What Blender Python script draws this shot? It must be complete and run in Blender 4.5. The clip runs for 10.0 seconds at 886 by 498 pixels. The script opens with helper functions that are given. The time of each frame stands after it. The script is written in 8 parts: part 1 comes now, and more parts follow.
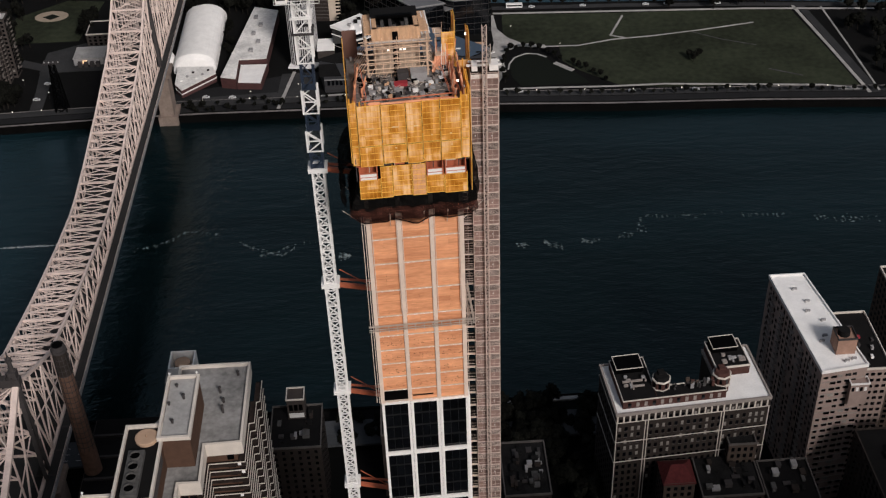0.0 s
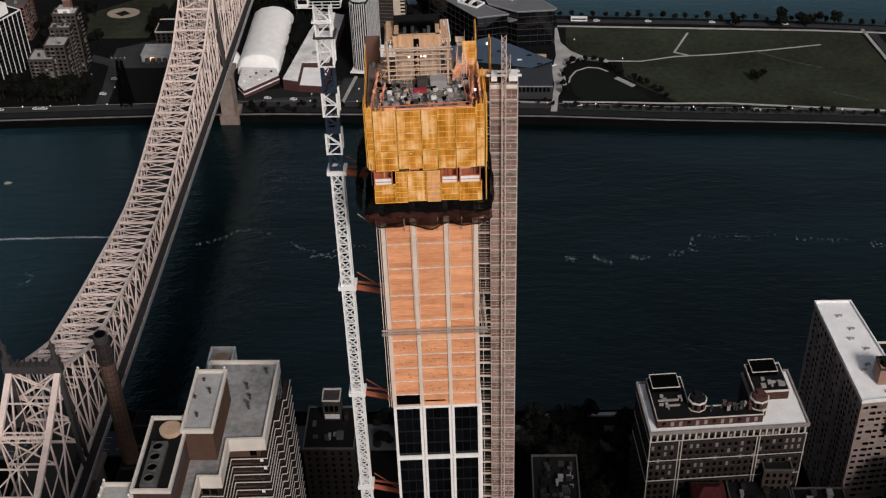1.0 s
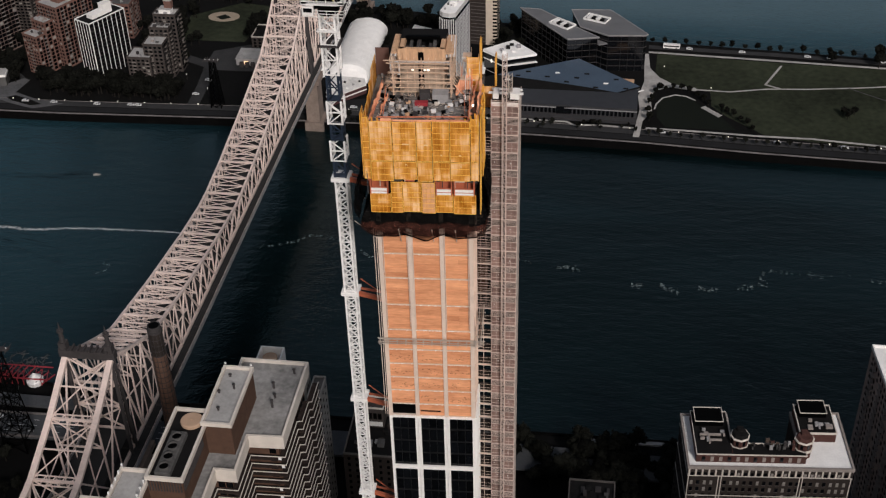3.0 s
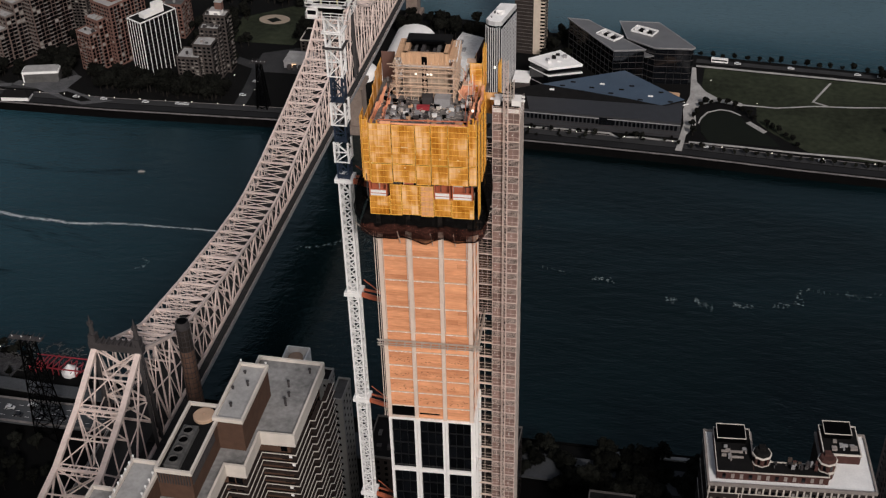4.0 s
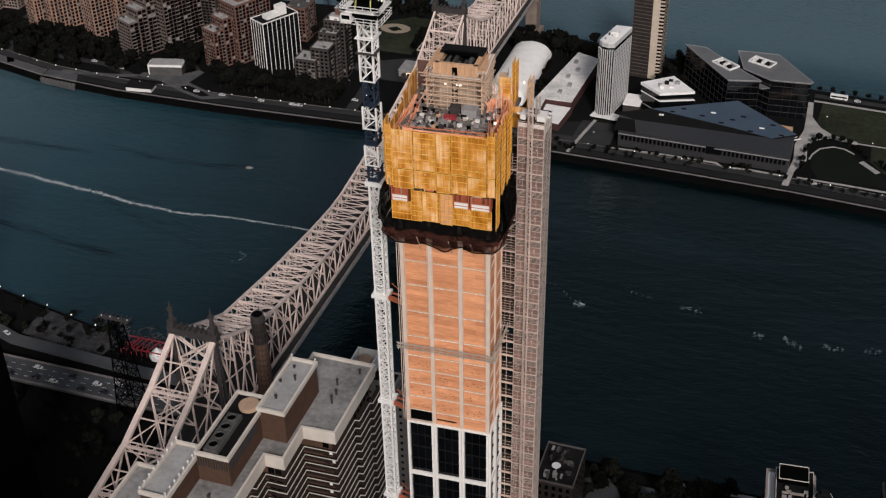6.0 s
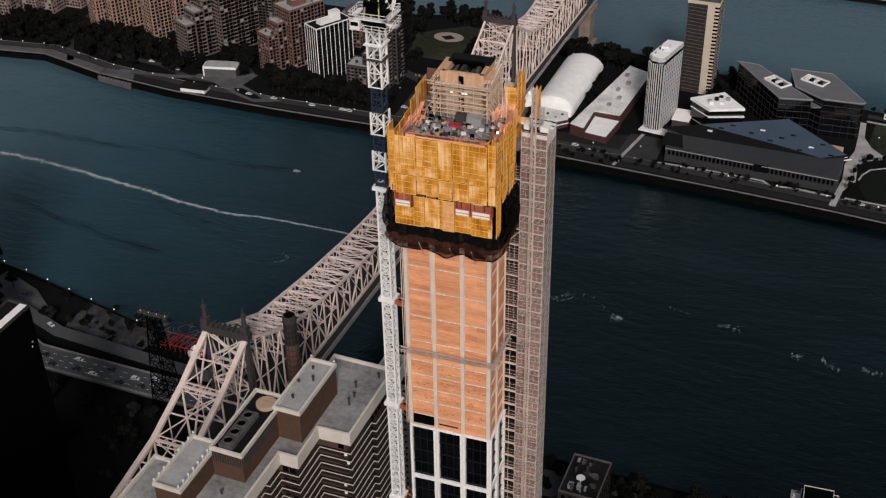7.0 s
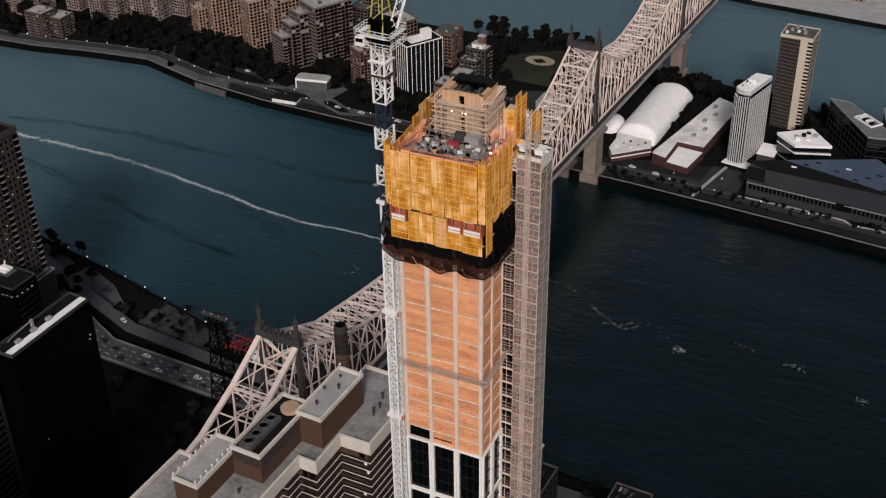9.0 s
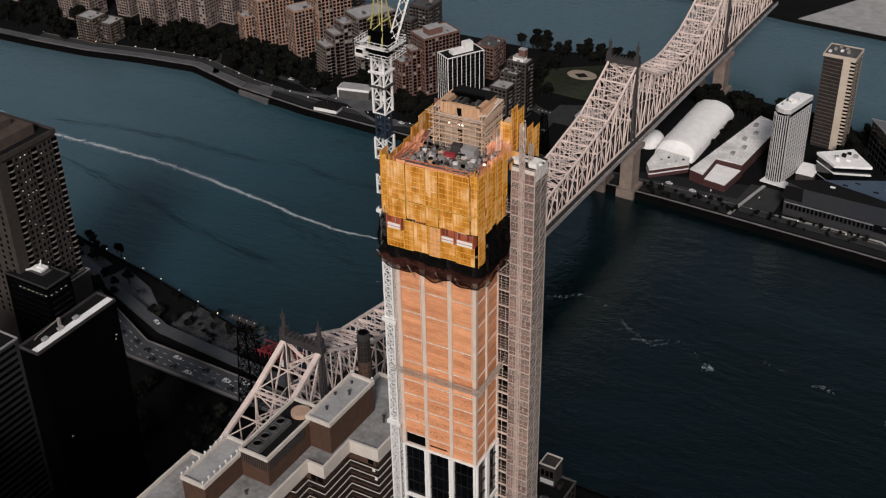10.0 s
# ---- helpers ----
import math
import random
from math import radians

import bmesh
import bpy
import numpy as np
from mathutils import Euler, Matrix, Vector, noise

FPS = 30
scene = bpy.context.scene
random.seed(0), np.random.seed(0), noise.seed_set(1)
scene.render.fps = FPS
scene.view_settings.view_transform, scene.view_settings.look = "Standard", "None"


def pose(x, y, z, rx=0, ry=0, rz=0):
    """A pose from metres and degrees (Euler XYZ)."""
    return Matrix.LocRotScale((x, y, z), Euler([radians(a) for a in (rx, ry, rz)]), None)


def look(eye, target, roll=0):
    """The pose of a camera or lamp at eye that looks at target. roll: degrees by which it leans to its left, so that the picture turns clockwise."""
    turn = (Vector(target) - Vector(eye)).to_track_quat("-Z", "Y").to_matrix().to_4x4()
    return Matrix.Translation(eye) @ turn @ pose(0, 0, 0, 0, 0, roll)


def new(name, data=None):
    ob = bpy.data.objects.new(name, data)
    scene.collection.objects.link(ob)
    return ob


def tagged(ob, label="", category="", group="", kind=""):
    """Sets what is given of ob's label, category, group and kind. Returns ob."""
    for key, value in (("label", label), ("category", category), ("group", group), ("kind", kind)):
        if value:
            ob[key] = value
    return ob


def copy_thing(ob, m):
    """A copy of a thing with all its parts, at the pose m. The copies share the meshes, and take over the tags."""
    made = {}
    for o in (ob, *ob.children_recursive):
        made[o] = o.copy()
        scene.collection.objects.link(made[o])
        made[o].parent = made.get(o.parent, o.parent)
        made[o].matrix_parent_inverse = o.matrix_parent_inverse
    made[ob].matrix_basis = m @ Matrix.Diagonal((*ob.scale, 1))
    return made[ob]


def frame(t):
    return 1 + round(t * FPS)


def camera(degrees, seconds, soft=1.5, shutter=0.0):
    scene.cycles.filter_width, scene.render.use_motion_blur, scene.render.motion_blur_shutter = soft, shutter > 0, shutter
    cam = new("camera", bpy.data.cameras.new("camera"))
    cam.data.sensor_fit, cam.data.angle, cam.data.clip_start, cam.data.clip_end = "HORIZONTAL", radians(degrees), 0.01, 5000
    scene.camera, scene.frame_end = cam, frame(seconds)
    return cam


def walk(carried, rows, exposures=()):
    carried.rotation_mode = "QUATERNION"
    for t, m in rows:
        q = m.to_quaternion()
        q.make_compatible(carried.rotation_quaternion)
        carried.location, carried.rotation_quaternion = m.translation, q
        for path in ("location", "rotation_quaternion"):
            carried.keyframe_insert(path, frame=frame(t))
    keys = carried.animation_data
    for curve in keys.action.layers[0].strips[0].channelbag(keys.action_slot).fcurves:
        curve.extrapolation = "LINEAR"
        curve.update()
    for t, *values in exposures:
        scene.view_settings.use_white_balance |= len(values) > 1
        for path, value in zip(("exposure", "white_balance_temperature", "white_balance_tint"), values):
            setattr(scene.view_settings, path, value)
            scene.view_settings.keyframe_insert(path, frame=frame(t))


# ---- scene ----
EXPO = [(0, -0.35), (10, -0.35)]
cam = camera(39.33, 10.0, 1.25)
PATH = [
    (0, (159.73, -341.42, 401.92), (161.82, -261.94, 341.28), -2.27),
    (0.5, (164.79, -341.91, 401.74), (164.18, -262.11, 341.48), -2.14),
    (1, (170.34, -342.85, 402.04), (166.93, -262.83, 342.17), -1.93),
    (1.5, (175.75, -343.47, 402.13), (169.81, -263.32, 342.62), -1.88),
    (2, (181.41, -343.86, 402.24), (173.22, -263.64, 343.09), -1.77),
    (2.5, (186.79, -344.0, 402.31), (176.67, -263.77, 343.48), -1.69),
    (4, (203.63, -343.83, 402.14), (187.06, -263.97, 344.28), -1.52),
    (4.5, (208.94, -343.47, 402.21), (189.8, -263.97, 344.64), -1.42),
    (5, (214.65, -343.3, 402.29), (192.79, -264.25, 345.07), -1.34),
    (5.5, (219.96, -342.58, 402.19), (195.56, -264.05, 345.28), -1.25),
    (7, (237.48, -340.16, 403.16), (205.88, -263.5, 347.26), -1.07),
    (7.5, (243.28, -339.34, 403.8), (209.41, -263.39, 348.26), -1.03),
    (8, (248.93, -337.5, 403.63), (212.81, -262.31, 348.49), -1.03),
    (8.5, (254.38, -335.89, 403.95), (216.29, -261.4, 349.18), -1.00),
    (9, (260.36, -334.16, 404.32), (220.36, -260.36, 349.97), -1.01),
    (9.5, (265.9, -332.36, 404.6), (224.08, -259.27, 350.67), -1.05),
    (10, (271.92, -330.83, 405.41), (228.01, -258.65, 351.92), -1.02),
]
walk(cam, [(t, look(eye, target, roll)) for t, eye, target, roll in PATH], EXPO)
# ---- light ----
SUN_EL, SUN_AZ = radians(34), radians(155)
world = bpy.data.worlds.new("world")
scene.world = world
world.use_nodes = True
wn = world.node_tree
sky = wn.nodes.new("ShaderNodeTexSky")
sky.sky_type, sky.sun_disc = "NISHITA", False
sky.sun_elevation, sky.sun_rotation = SUN_EL, SUN_AZ
sky.air_density, sky.dust_density, sky.ozone_density = 1.0, 3.0, 1.0
wn.nodes["Background"].inputs["Strength"].default_value = 0.072
grey = wn.nodes.new("ShaderNodeHueSaturation")
grey.inputs["Saturation"].default_value = 0.6
wn.links.new(sky.outputs[0], grey.inputs["Color"])
wn.links.new(grey.outputs[0], wn.nodes["Background"].inputs["Color"])
sun = new("sun", bpy.data.lights.new("sun", "SUN"))
sun.data.energy, sun.data.angle, sun.data.color = 3.25, radians(12), (1.0, 0.94, 0.915)
sun.matrix_world = look((math.sin(SUN_AZ) * math.cos(SUN_EL), math.cos(SUN_AZ) * math.cos(SUN_EL), math.sin(SUN_EL)), (0, 0, 0))


# ---- materials ----
def mat(name, color, rough=0.8, metal=0.0, var=0.25, scale=0.3, bump=0.0, fine=4.0, alpha=1.0, tint=None, rand=0.0, spec=0.5, stretch=(1, 1, 1)):
    """A worn surface: colour varied by a broad and a fine noise, with relief."""
    m = bpy.data.materials.new(name)
    m.use_nodes = True
    nt = m.node_tree
    N, K = nt.nodes, nt.links
    p = N["Principled BSDF"]
    co = N.new("ShaderNodeTexCoord")
    mp = N.new("ShaderNodeMapping")
    mp.inputs["Scale"].default_value = stretch
    K.new(co.outputs["Object"], mp.inputs[0])
    a, b = N.new("ShaderNodeTexNoise"), N.new("ShaderNodeTexNoise")
    a.inputs["Scale"].default_value, a.inputs["Detail"].default_value = scale, 5
    b.inputs["Scale"].default_value, b.inputs["Detail"].default_value = fine, 4
    for n in (a, b):
        K.new(mp.outputs[0], n.inputs["Vector"])
    mix = N.new("ShaderNodeMath")
    mix.operation = "MULTIPLY_ADD"
    mix.inputs[1].default_value = 0.6
    half = N.new("ShaderNodeMath")
    half.operation = "MULTIPLY"
    half.inputs[1].default_value = 0.4
    K.new(b.outputs["Fac"], half.inputs[0])
    K.new(a.outputs["Fac"], mix.inputs[0])
    K.new(half.outputs[0], mix.inputs[2])
    last = mix.outputs[0]
    if rand:
        info = N.new("ShaderNodeObjectInfo")
        add = N.new("ShaderNodeMath")
        add.operation = "MULTIPLY_ADD"
        add.inputs[1].default_value = rand
        K.new(info.outputs["Random"], add.inputs[0])
        K.new(last, add.inputs[2])
        shift = N.new("ShaderNodeMath")
        shift.operation = "SUBTRACT"
        shift.inputs[1].default_value = rand / 2
        K.new(add.outputs[0], shift.inputs[0])
        last = shift.outputs[0]
    ramp = N.new("ShaderNodeValToRGB")
    lo = tint or tuple(c * (1 - var) for c in color)
    hi = tuple(min(1, c * (1 + var)) for c in color)
    ramp.color_ramp.elements[0].position, ramp.color_ramp.elements[1].position = 0.3, 0.7
    ramp.color_ramp.elements[0].color, ramp.color_ramp.elements[1].color = (*lo, 1), (*hi, 1)
    K.new(last, ramp.inputs[0])
    K.new(ramp.outputs[0], p.inputs["Base Color"])
    p.inputs["Roughness"].default_value, p.inputs["Metallic"].default_value = rough, metal
    p.inputs["Specular IOR Level"].default_value = spec
    p.inputs["Alpha"].default_value = alpha
    if bump:
        bp = N.new("ShaderNodeBump")
        bp.inputs["Strength"].default_value, bp.inputs["Distance"].default_value = bump, 0.1
        K.new(b.outputs["Fac"], bp.inputs["Height"])
        K.new(bp.outputs[0], p.inputs["Normal"])
    return m


def screen_mat():
    """Amber mesh cloth: see-through to a varying degree, in upright strips and patches."""
    m = bpy.data.materials.new("yellow_formwork_screen")
    m.use_nodes = True
    N, K = m.node_tree.nodes, m.node_tree.links
    p = N["Principled BSDF"]
    co, info = N.new("ShaderNodeTexCoord"), N.new("ShaderNodeObjectInfo")
    shift = N.new("ShaderNodeVectorMath")
    shift.operation = "MULTIPLY_ADD"
    shift.inputs[1].default_value = (1, 1, 1)
    wide = N.new("ShaderNodeVectorMath")
    wide.operation = "SCALE"
    wide.inputs["Scale"].default_value = 3.0
    K.new(info.outputs["Location"], wide.inputs[0])
    K.new(co.outputs["Object"], shift.inputs[0])
    K.new(wide.outputs[0], shift.inputs[2])
    snap = N.new("ShaderNodeVectorMath")
    snap.operation = "SNAP"
    snap.inputs[1].default_value = (1.45, 3.0, 7.0)
    K.new(shift.outputs[0], snap.inputs[0])
    cell = N.new("ShaderNodeTexWhiteNoise")
    K.new(snap.outputs[0], cell.inputs["Vector"])
    mp, streak, soft = N.new("ShaderNodeMapping"), N.new("ShaderNodeTexNoise"), N.new("ShaderNodeTexNoise")
    mp.inputs["Scale"].default_value = (1.5, 1.5, 0.08)
    streak.inputs["Scale"].default_value, streak.inputs["Detail"].default_value = 1.0, 4
    soft.inputs["Scale"].default_value, soft.inputs["Detail"].default_value = 0.34, 1.5
    K.new(shift.outputs[0], mp.inputs[0])
    K.new(mp.outputs[0], streak.inputs["Vector"])
    K.new(shift.outputs[0], soft.inputs["Vector"])
    a, b = N.new("ShaderNodeMath"), N.new("ShaderNodeMath")
    a.operation = b.operation = "MULTIPLY_ADD"
    a.inputs[1].default_value, b.inputs[1].default_value = 0.17, 0.50
    c = N.new("ShaderNodeMath")
    c.operation = "MULTIPLY_ADD"
    c.inputs[1].default_value, c.inputs[2].default_value = 0.70, -0.15
    K.new(soft.outputs["Fac"], c.inputs[0])
    K.new(cell.outputs["Value"], a.inputs[0])
    K.new(c.outputs[0], a.inputs[2])
    K.new(streak.outputs["Fac"], b.inputs[0])
    K.new(a.outputs[0], b.inputs[2])
    # paler amber takes the place of lit formwork showing through the cloth
    ramp = N.new("ShaderNodeValToRGB")
    e = ramp.color_ramp.elements
    e[0].position, e[1].position = 0.36, 0.72
    e[0].color, e[1].color = (0.52, 0.185, 0.010, 1), (1.0, 0.66, 0.36, 1)
    mid = ramp.color_ramp.elements.new(0.53)
    mid.color = (0.76, 0.34, 0.055, 1)
    K.new(b.outputs[0], ramp.inputs[0])
    K.new(ramp.outputs[0], p.inputs["Base Color"])
    see = N.new("ShaderNodeMapRange")
    see.inputs["From Min"].default_value, see.inputs["From Max"].default_value = 0.15, 0.6
    see.inputs["To Min"].default_value, see.inputs["To Max"].default_value = 0.48, 0.80
    K.new(b.outputs[0], see.inputs["Value"])
    K.new(see.outputs[0], p.inputs["Alpha"])
    p.inputs["Roughness"].default_value = 0.75
    p.inputs["Specular IOR Level"].default_value = 0.2
    return m


def net_mat(name, color, thin, thick, scale):
    """Knotted net in folds: denser and thinner by turns."""
    m = mat(name, color, 0.95, var=0.5, scale=1.0, spec=0.03)
    N, K = m.node_tree.nodes, m.node_tree.links
    co, n, r = N.new("ShaderNodeTexCoord"), N.new("ShaderNodeTexNoise"), N.new("ShaderNodeMapRange")
    n.inputs["Scale"].default_value, n.inputs["Detail"].default_value = scale, 5
    K.new(co.outputs["Object"], n.inputs["Vector"])
    K.new(n.outputs["Fac"], r.inputs["Value"])
    r.inputs["From Min"].default_value, r.inputs["From Max"].default_value = 0.35, 0.62
    r.inputs["To Min"].default_value, r.inputs["To Max"].default_value = thin, thick
    K.new(r.outputs[0], N["Principled BSDF"].inputs["Alpha"])
    return m


def water_mat():
    m = bpy.data.materials.new("river_water")
    m.use_nodes = True
    N, K = m.node_tree.nodes, m.node_tree.links
    p = N["Principled BSDF"]
    p.inputs["Roughness"].default_value, p.inputs["IOR"].default_value = 0.07, 1.37
    p.inputs["Specular IOR Level"].default_value = 0.75
    p.inputs["Specular Tint"].default_value = (0.66, 1.0, 0.97, 1)
    co = N.new("ShaderNodeTexCoord")
    mp = N.new("ShaderNodeMapping")
    mp.inputs["Scale"].default_value, mp.inputs["Rotation"].default_value = (1.0, 2.2, 1), (0, 0, radians(12))
    K.new(co.outputs["Object"], mp.inputs[0])
    # streaky noise that varies the water colour along the current
    mottle, ramp = N.new("ShaderNodeTexNoise"), N.new("ShaderNodeValToRGB")
    mottle.inputs["Scale"].default_value, mottle.inputs["Detail"].default_value, mottle.inputs["Distortion"].default_value = 0.9, 4, 0.6
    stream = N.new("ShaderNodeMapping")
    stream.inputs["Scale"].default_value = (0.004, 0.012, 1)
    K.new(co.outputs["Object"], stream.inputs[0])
    K.new(stream.outputs[0], mottle.inputs["Vector"])
    # sky reflection painted into base colour: paler in the northern reach and far channel
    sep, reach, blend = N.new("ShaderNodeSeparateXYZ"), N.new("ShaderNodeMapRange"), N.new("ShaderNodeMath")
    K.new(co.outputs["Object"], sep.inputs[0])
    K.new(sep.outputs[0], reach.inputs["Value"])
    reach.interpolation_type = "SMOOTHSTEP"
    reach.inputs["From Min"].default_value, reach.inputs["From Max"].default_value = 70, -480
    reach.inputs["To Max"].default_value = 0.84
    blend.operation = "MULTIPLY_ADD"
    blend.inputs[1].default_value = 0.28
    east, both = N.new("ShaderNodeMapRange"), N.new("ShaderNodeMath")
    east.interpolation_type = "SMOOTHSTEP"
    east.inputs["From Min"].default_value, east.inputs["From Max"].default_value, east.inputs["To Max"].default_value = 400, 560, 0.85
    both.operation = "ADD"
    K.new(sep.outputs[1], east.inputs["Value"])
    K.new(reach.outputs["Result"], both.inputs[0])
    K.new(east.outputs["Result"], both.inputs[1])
    K.new(mottle.outputs["Fac"], blend.inputs[0])
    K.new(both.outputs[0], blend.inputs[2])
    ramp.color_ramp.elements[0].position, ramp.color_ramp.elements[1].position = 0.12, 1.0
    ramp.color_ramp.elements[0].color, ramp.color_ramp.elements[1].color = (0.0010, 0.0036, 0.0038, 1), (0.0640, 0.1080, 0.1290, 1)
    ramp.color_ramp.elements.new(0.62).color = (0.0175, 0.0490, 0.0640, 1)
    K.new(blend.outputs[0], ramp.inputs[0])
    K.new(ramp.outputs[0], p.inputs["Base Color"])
    prev = None
    for s, d, st in ((0.012, 5.0, 0.18), (0.10, 1.2, 0.36), (0.4, 0.35, 0.4)):
        n, bp = N.new("ShaderNodeTexNoise"), N.new("ShaderNodeBump")
        n.inputs["Scale"].default_value, n.inputs["Detail"].default_value = s, 5
        bp.inputs["Strength"].default_value, bp.inputs["Distance"].default_value = st, d
        K.new(mp.outputs[0], n.inputs["Vector"])
        K.new(n.outputs["Fac"], bp.inputs["Height"])
        if prev:
            K.new(prev.outputs[0], bp.inputs["Normal"])
        prev = bp
    K.new(prev.outputs[0], p.inputs["Normal"])
    return m


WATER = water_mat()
STEEL = mat("pale_pink_painted_steel", (0.72, 0.58, 0.52), 0.6, var=0.2, scale=0.2, fine=1.5)
STEEL_DARK = mat("weathered_dark_steel", (0.05, 0.045, 0.045), 0.7, var=0.3, spec=0.12)
STONE = mat("pier_masonry", (0.20, 0.152, 0.126), 0.9, var=0.3, scale=0.15, bump=0.4, fine=0.8)
ASPHALT = mat("asphalt", (0.016, 0.016, 0.017), 0.9, var=0.3, scale=0.05, fine=0.8, spec=0.12)
DECK = mat("bridge_roadway", (0.035, 0.034, 0.034), 0.9, var=0.25, scale=0.08, spec=0.12)
SOIL = mat("city_ground", (0.004, 0.0039, 0.0038), 0.95, var=0.5, scale=0.03, fine=0.4, spec=0.12)
GRASS = mat("lawn", (0.0235, 0.0275, 0.0165), 0.95, var=0.75, scale=0.022, fine=0.25, spec=0.12)
TURF = mat("sports_turf", (0.0065, 0.0085, 0.006), 0.9, var=0.15, scale=0.05, fine=1, spec=0.12)
PATHM = mat("pale_paving", (0.34, 0.325, 0.31), 0.9, var=0.35, scale=0.12, fine=1.0)
SEAWALL = mat("wet_seawall_stone", (0.0032, 0.0030, 0.0030), 0.95, var=0.5, scale=0.2, bump=0.3, fine=1.2, spec=0.04)
LEAF = mat("dark_foliage", (0.0095, 0.0098, 0.0078), 0.95, var=0.7, scale=0.12, fine=0.9, rand=0.35, spec=0.05)
BARK = mat("bark", (0.014, 0.012, 0.010), 0.95, spec=0.12)
WHITE = mat("white_paint", (0.80, 0.78, 0.76), 0.5, var=0.08, scale=0.4)
CREAM = mat("cream_facade_panel", (0.80, 0.77, 0.74), 0.5, var=0.07, scale=0.5, fine=2)
NAVY = mat("navy_painted_steel", (0.015, 0.025, 0.045), 0.5, var=0.2)
GLASS = mat("dark_window_glass", (0.003, 0.0035, 0.0045), 0.12, var=0.5, scale=0.5, rand=0.4, spec=0.6)
MULLION = mat("dark_mullion", (0.012, 0.012, 0.013), 0.4, metal=0.3)
PLY = mat("orange_plywood_sheathing", (0.67, 0.315, 0.160), 0.8, var=0.28, scale=0.16, fine=1.1, rand=0.17, stretch=(0.5, 0.5, 2.6), tint=(0.47, 0.180, 0.080))
STAMP = mat("worn_reddish_marks", (0.36, 0.12, 0.065), 0.85, var=0.4, scale=1.2, fine=4, alpha=0.17, spec=0.1)

POST = mat("pinkish_cast_concrete", (0.64, 0.505, 0.42), 0.85, var=0.16, scale=0.4, fine=3, bump=0.2)
CONC = mat("pale_concrete", (0.58, 0.52, 0.46), 0.85, var=0.15, scale=0.5, fine=3, bump=0.2)
YELLOW = screen_mat()
YRIB = mat("yellow_steel_rib", (0.95, 0.52, 0.10), 0.5, var=0.2)
YPOST = mat("amber_steel_upright", (0.62, 0.27, 0.030), 0.6, var=0.25)
ORANGE = mat("orange_red_steel", (0.44, 0.115, 0.055), 0.6, var=0.2)
NET = net_mat("black_debris_net", (0.0045, 0.0040, 0.0038), 0.84, 1.0, 0.7)
NET_THIN = net_mat("thin_debris_net", (0.050, 0.019, 0.014), 0.42, 0.90, 0.6)
TIMBER = mat("shuttering_timber", (0.56, 0.34, 0.20), 0.8, var=0.25, scale=0.6, fine=4, bump=0.3, stretch=(4, 4, 0.6))
PIPE = mat("galvanised_scaffold_tube", (0.55, 0.48, 0.42), 0.45, metal=0.4, var=0.2)
GREY = mat("grey_equipment", (0.28, 0.27, 0.27), 0.7, var=0.3)
RED = mat("red_paint", (0.32, 0.03, 0.04), 0.5, var=0.2)
MESHB = mat("brown_hoist_mesh", (0.215, 0.140, 0.120), 0.7, var=0.35, scale=0.8, fine=6, rand=0.4, spec=0.2)
BRICK_BROWN = mat("brown_brick", (0.088, 0.050, 0.035), 0.9, var=0.2, scale=0.4, fine=6, bump=0.2, spec=0.12)
BRICK_RED = mat("red_brick", (0.135, 0.068, 0.052), 0.9, var=0.2, scale=0.3, fine=5, bump=0.2)
BRICK_TAN = mat("tan_brick", (0.225, 0.162, 0.138), 0.9, var=0.2, scale=0.3, fine=5, bump=0.2, spec=0.12)
BRICK_GREY = mat("grey_brick", (0.055, 0.046, 0.042), 0.9, var=0.25, scale=0.3, fine=5, bump=0.2, spec=0.12)
ROOF = mat("grey_roof_membrane", (0.33, 0.32, 0.31), 0.9, var=0.25, scale=0.15, fine=1.0)
ROOF_W = mat("white_roof_membrane", (0.84, 0.82, 0.80), 0.85, var=0.1, scale=0.2, fine=1.5)
ROOF_D = mat("dark_roof_felt", (0.008, 0.0075, 0.0075), 0.9, var=0.4, scale=0.2, spec=0.12)
COPING = mat("pale_coping", (0.60, 0.54, 0.48), 0.8, var=0.12)
# also fills openings and recesses, whose shade is put into this black
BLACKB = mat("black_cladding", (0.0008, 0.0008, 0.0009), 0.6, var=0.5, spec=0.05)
BLUER = mat("blue_metal_roof", (0.064, 0.092, 0.132), 0.5, metal=0.2, var=0.15, scale=0.1, fine=1)
SILVER = mat("silver_roof", (0.17, 0.168, 0.172), 0.5, metal=0.3, var=0.15, scale=0.1)
FOAM = mat("river_foam", (0.45, 0.54, 0.54), 0.8, var=0.4, alpha=0.42)
DISC = mat("tan_tank_lid", (0.42, 0.28, 0.19), 0.8, var=0.15)
SAND = mat("infield_sand", (0.30, 0.24, 0.18), 0.95, var=0.15)
LAMP = bpy.data.materials.new("lamp_glow")
LAMP.use_nodes = True
LAMP.node_tree.nodes["Principled BSDF"].inputs["Emission Color"].default_value = (1.0, 0.88, 0.7, 1)
LAMP.node_tree.nodes["Principled BSDF"].inputs["Emission Strength"].default_value = 1.6
AMBER = bpy.data.materials.new("amber_lamp_glow")
AMBER.use_nodes = True
AMBER.node_tree.nodes["Principled BSDF"].inputs["Emission Color"].default_value = (1.0, 0.48, 0.12, 1)
AMBER.node_tree.nodes["Principled BSDF"].inputs["Emission Strength"].default_value = 1.4
CAR_W = mat("white_car_paint", (0.6, 0.6, 0.6), 0.3, var=0.03)
CAR_B = mat("black_car_paint", (0.02, 0.02, 0.022), 0.3, var=0.1)
RUBBLE = mat("pale_rubble", (0.06, 0.058, 0.06), 0.95, var=0.9, scale=0.2, fine=1.2, spec=0.12)
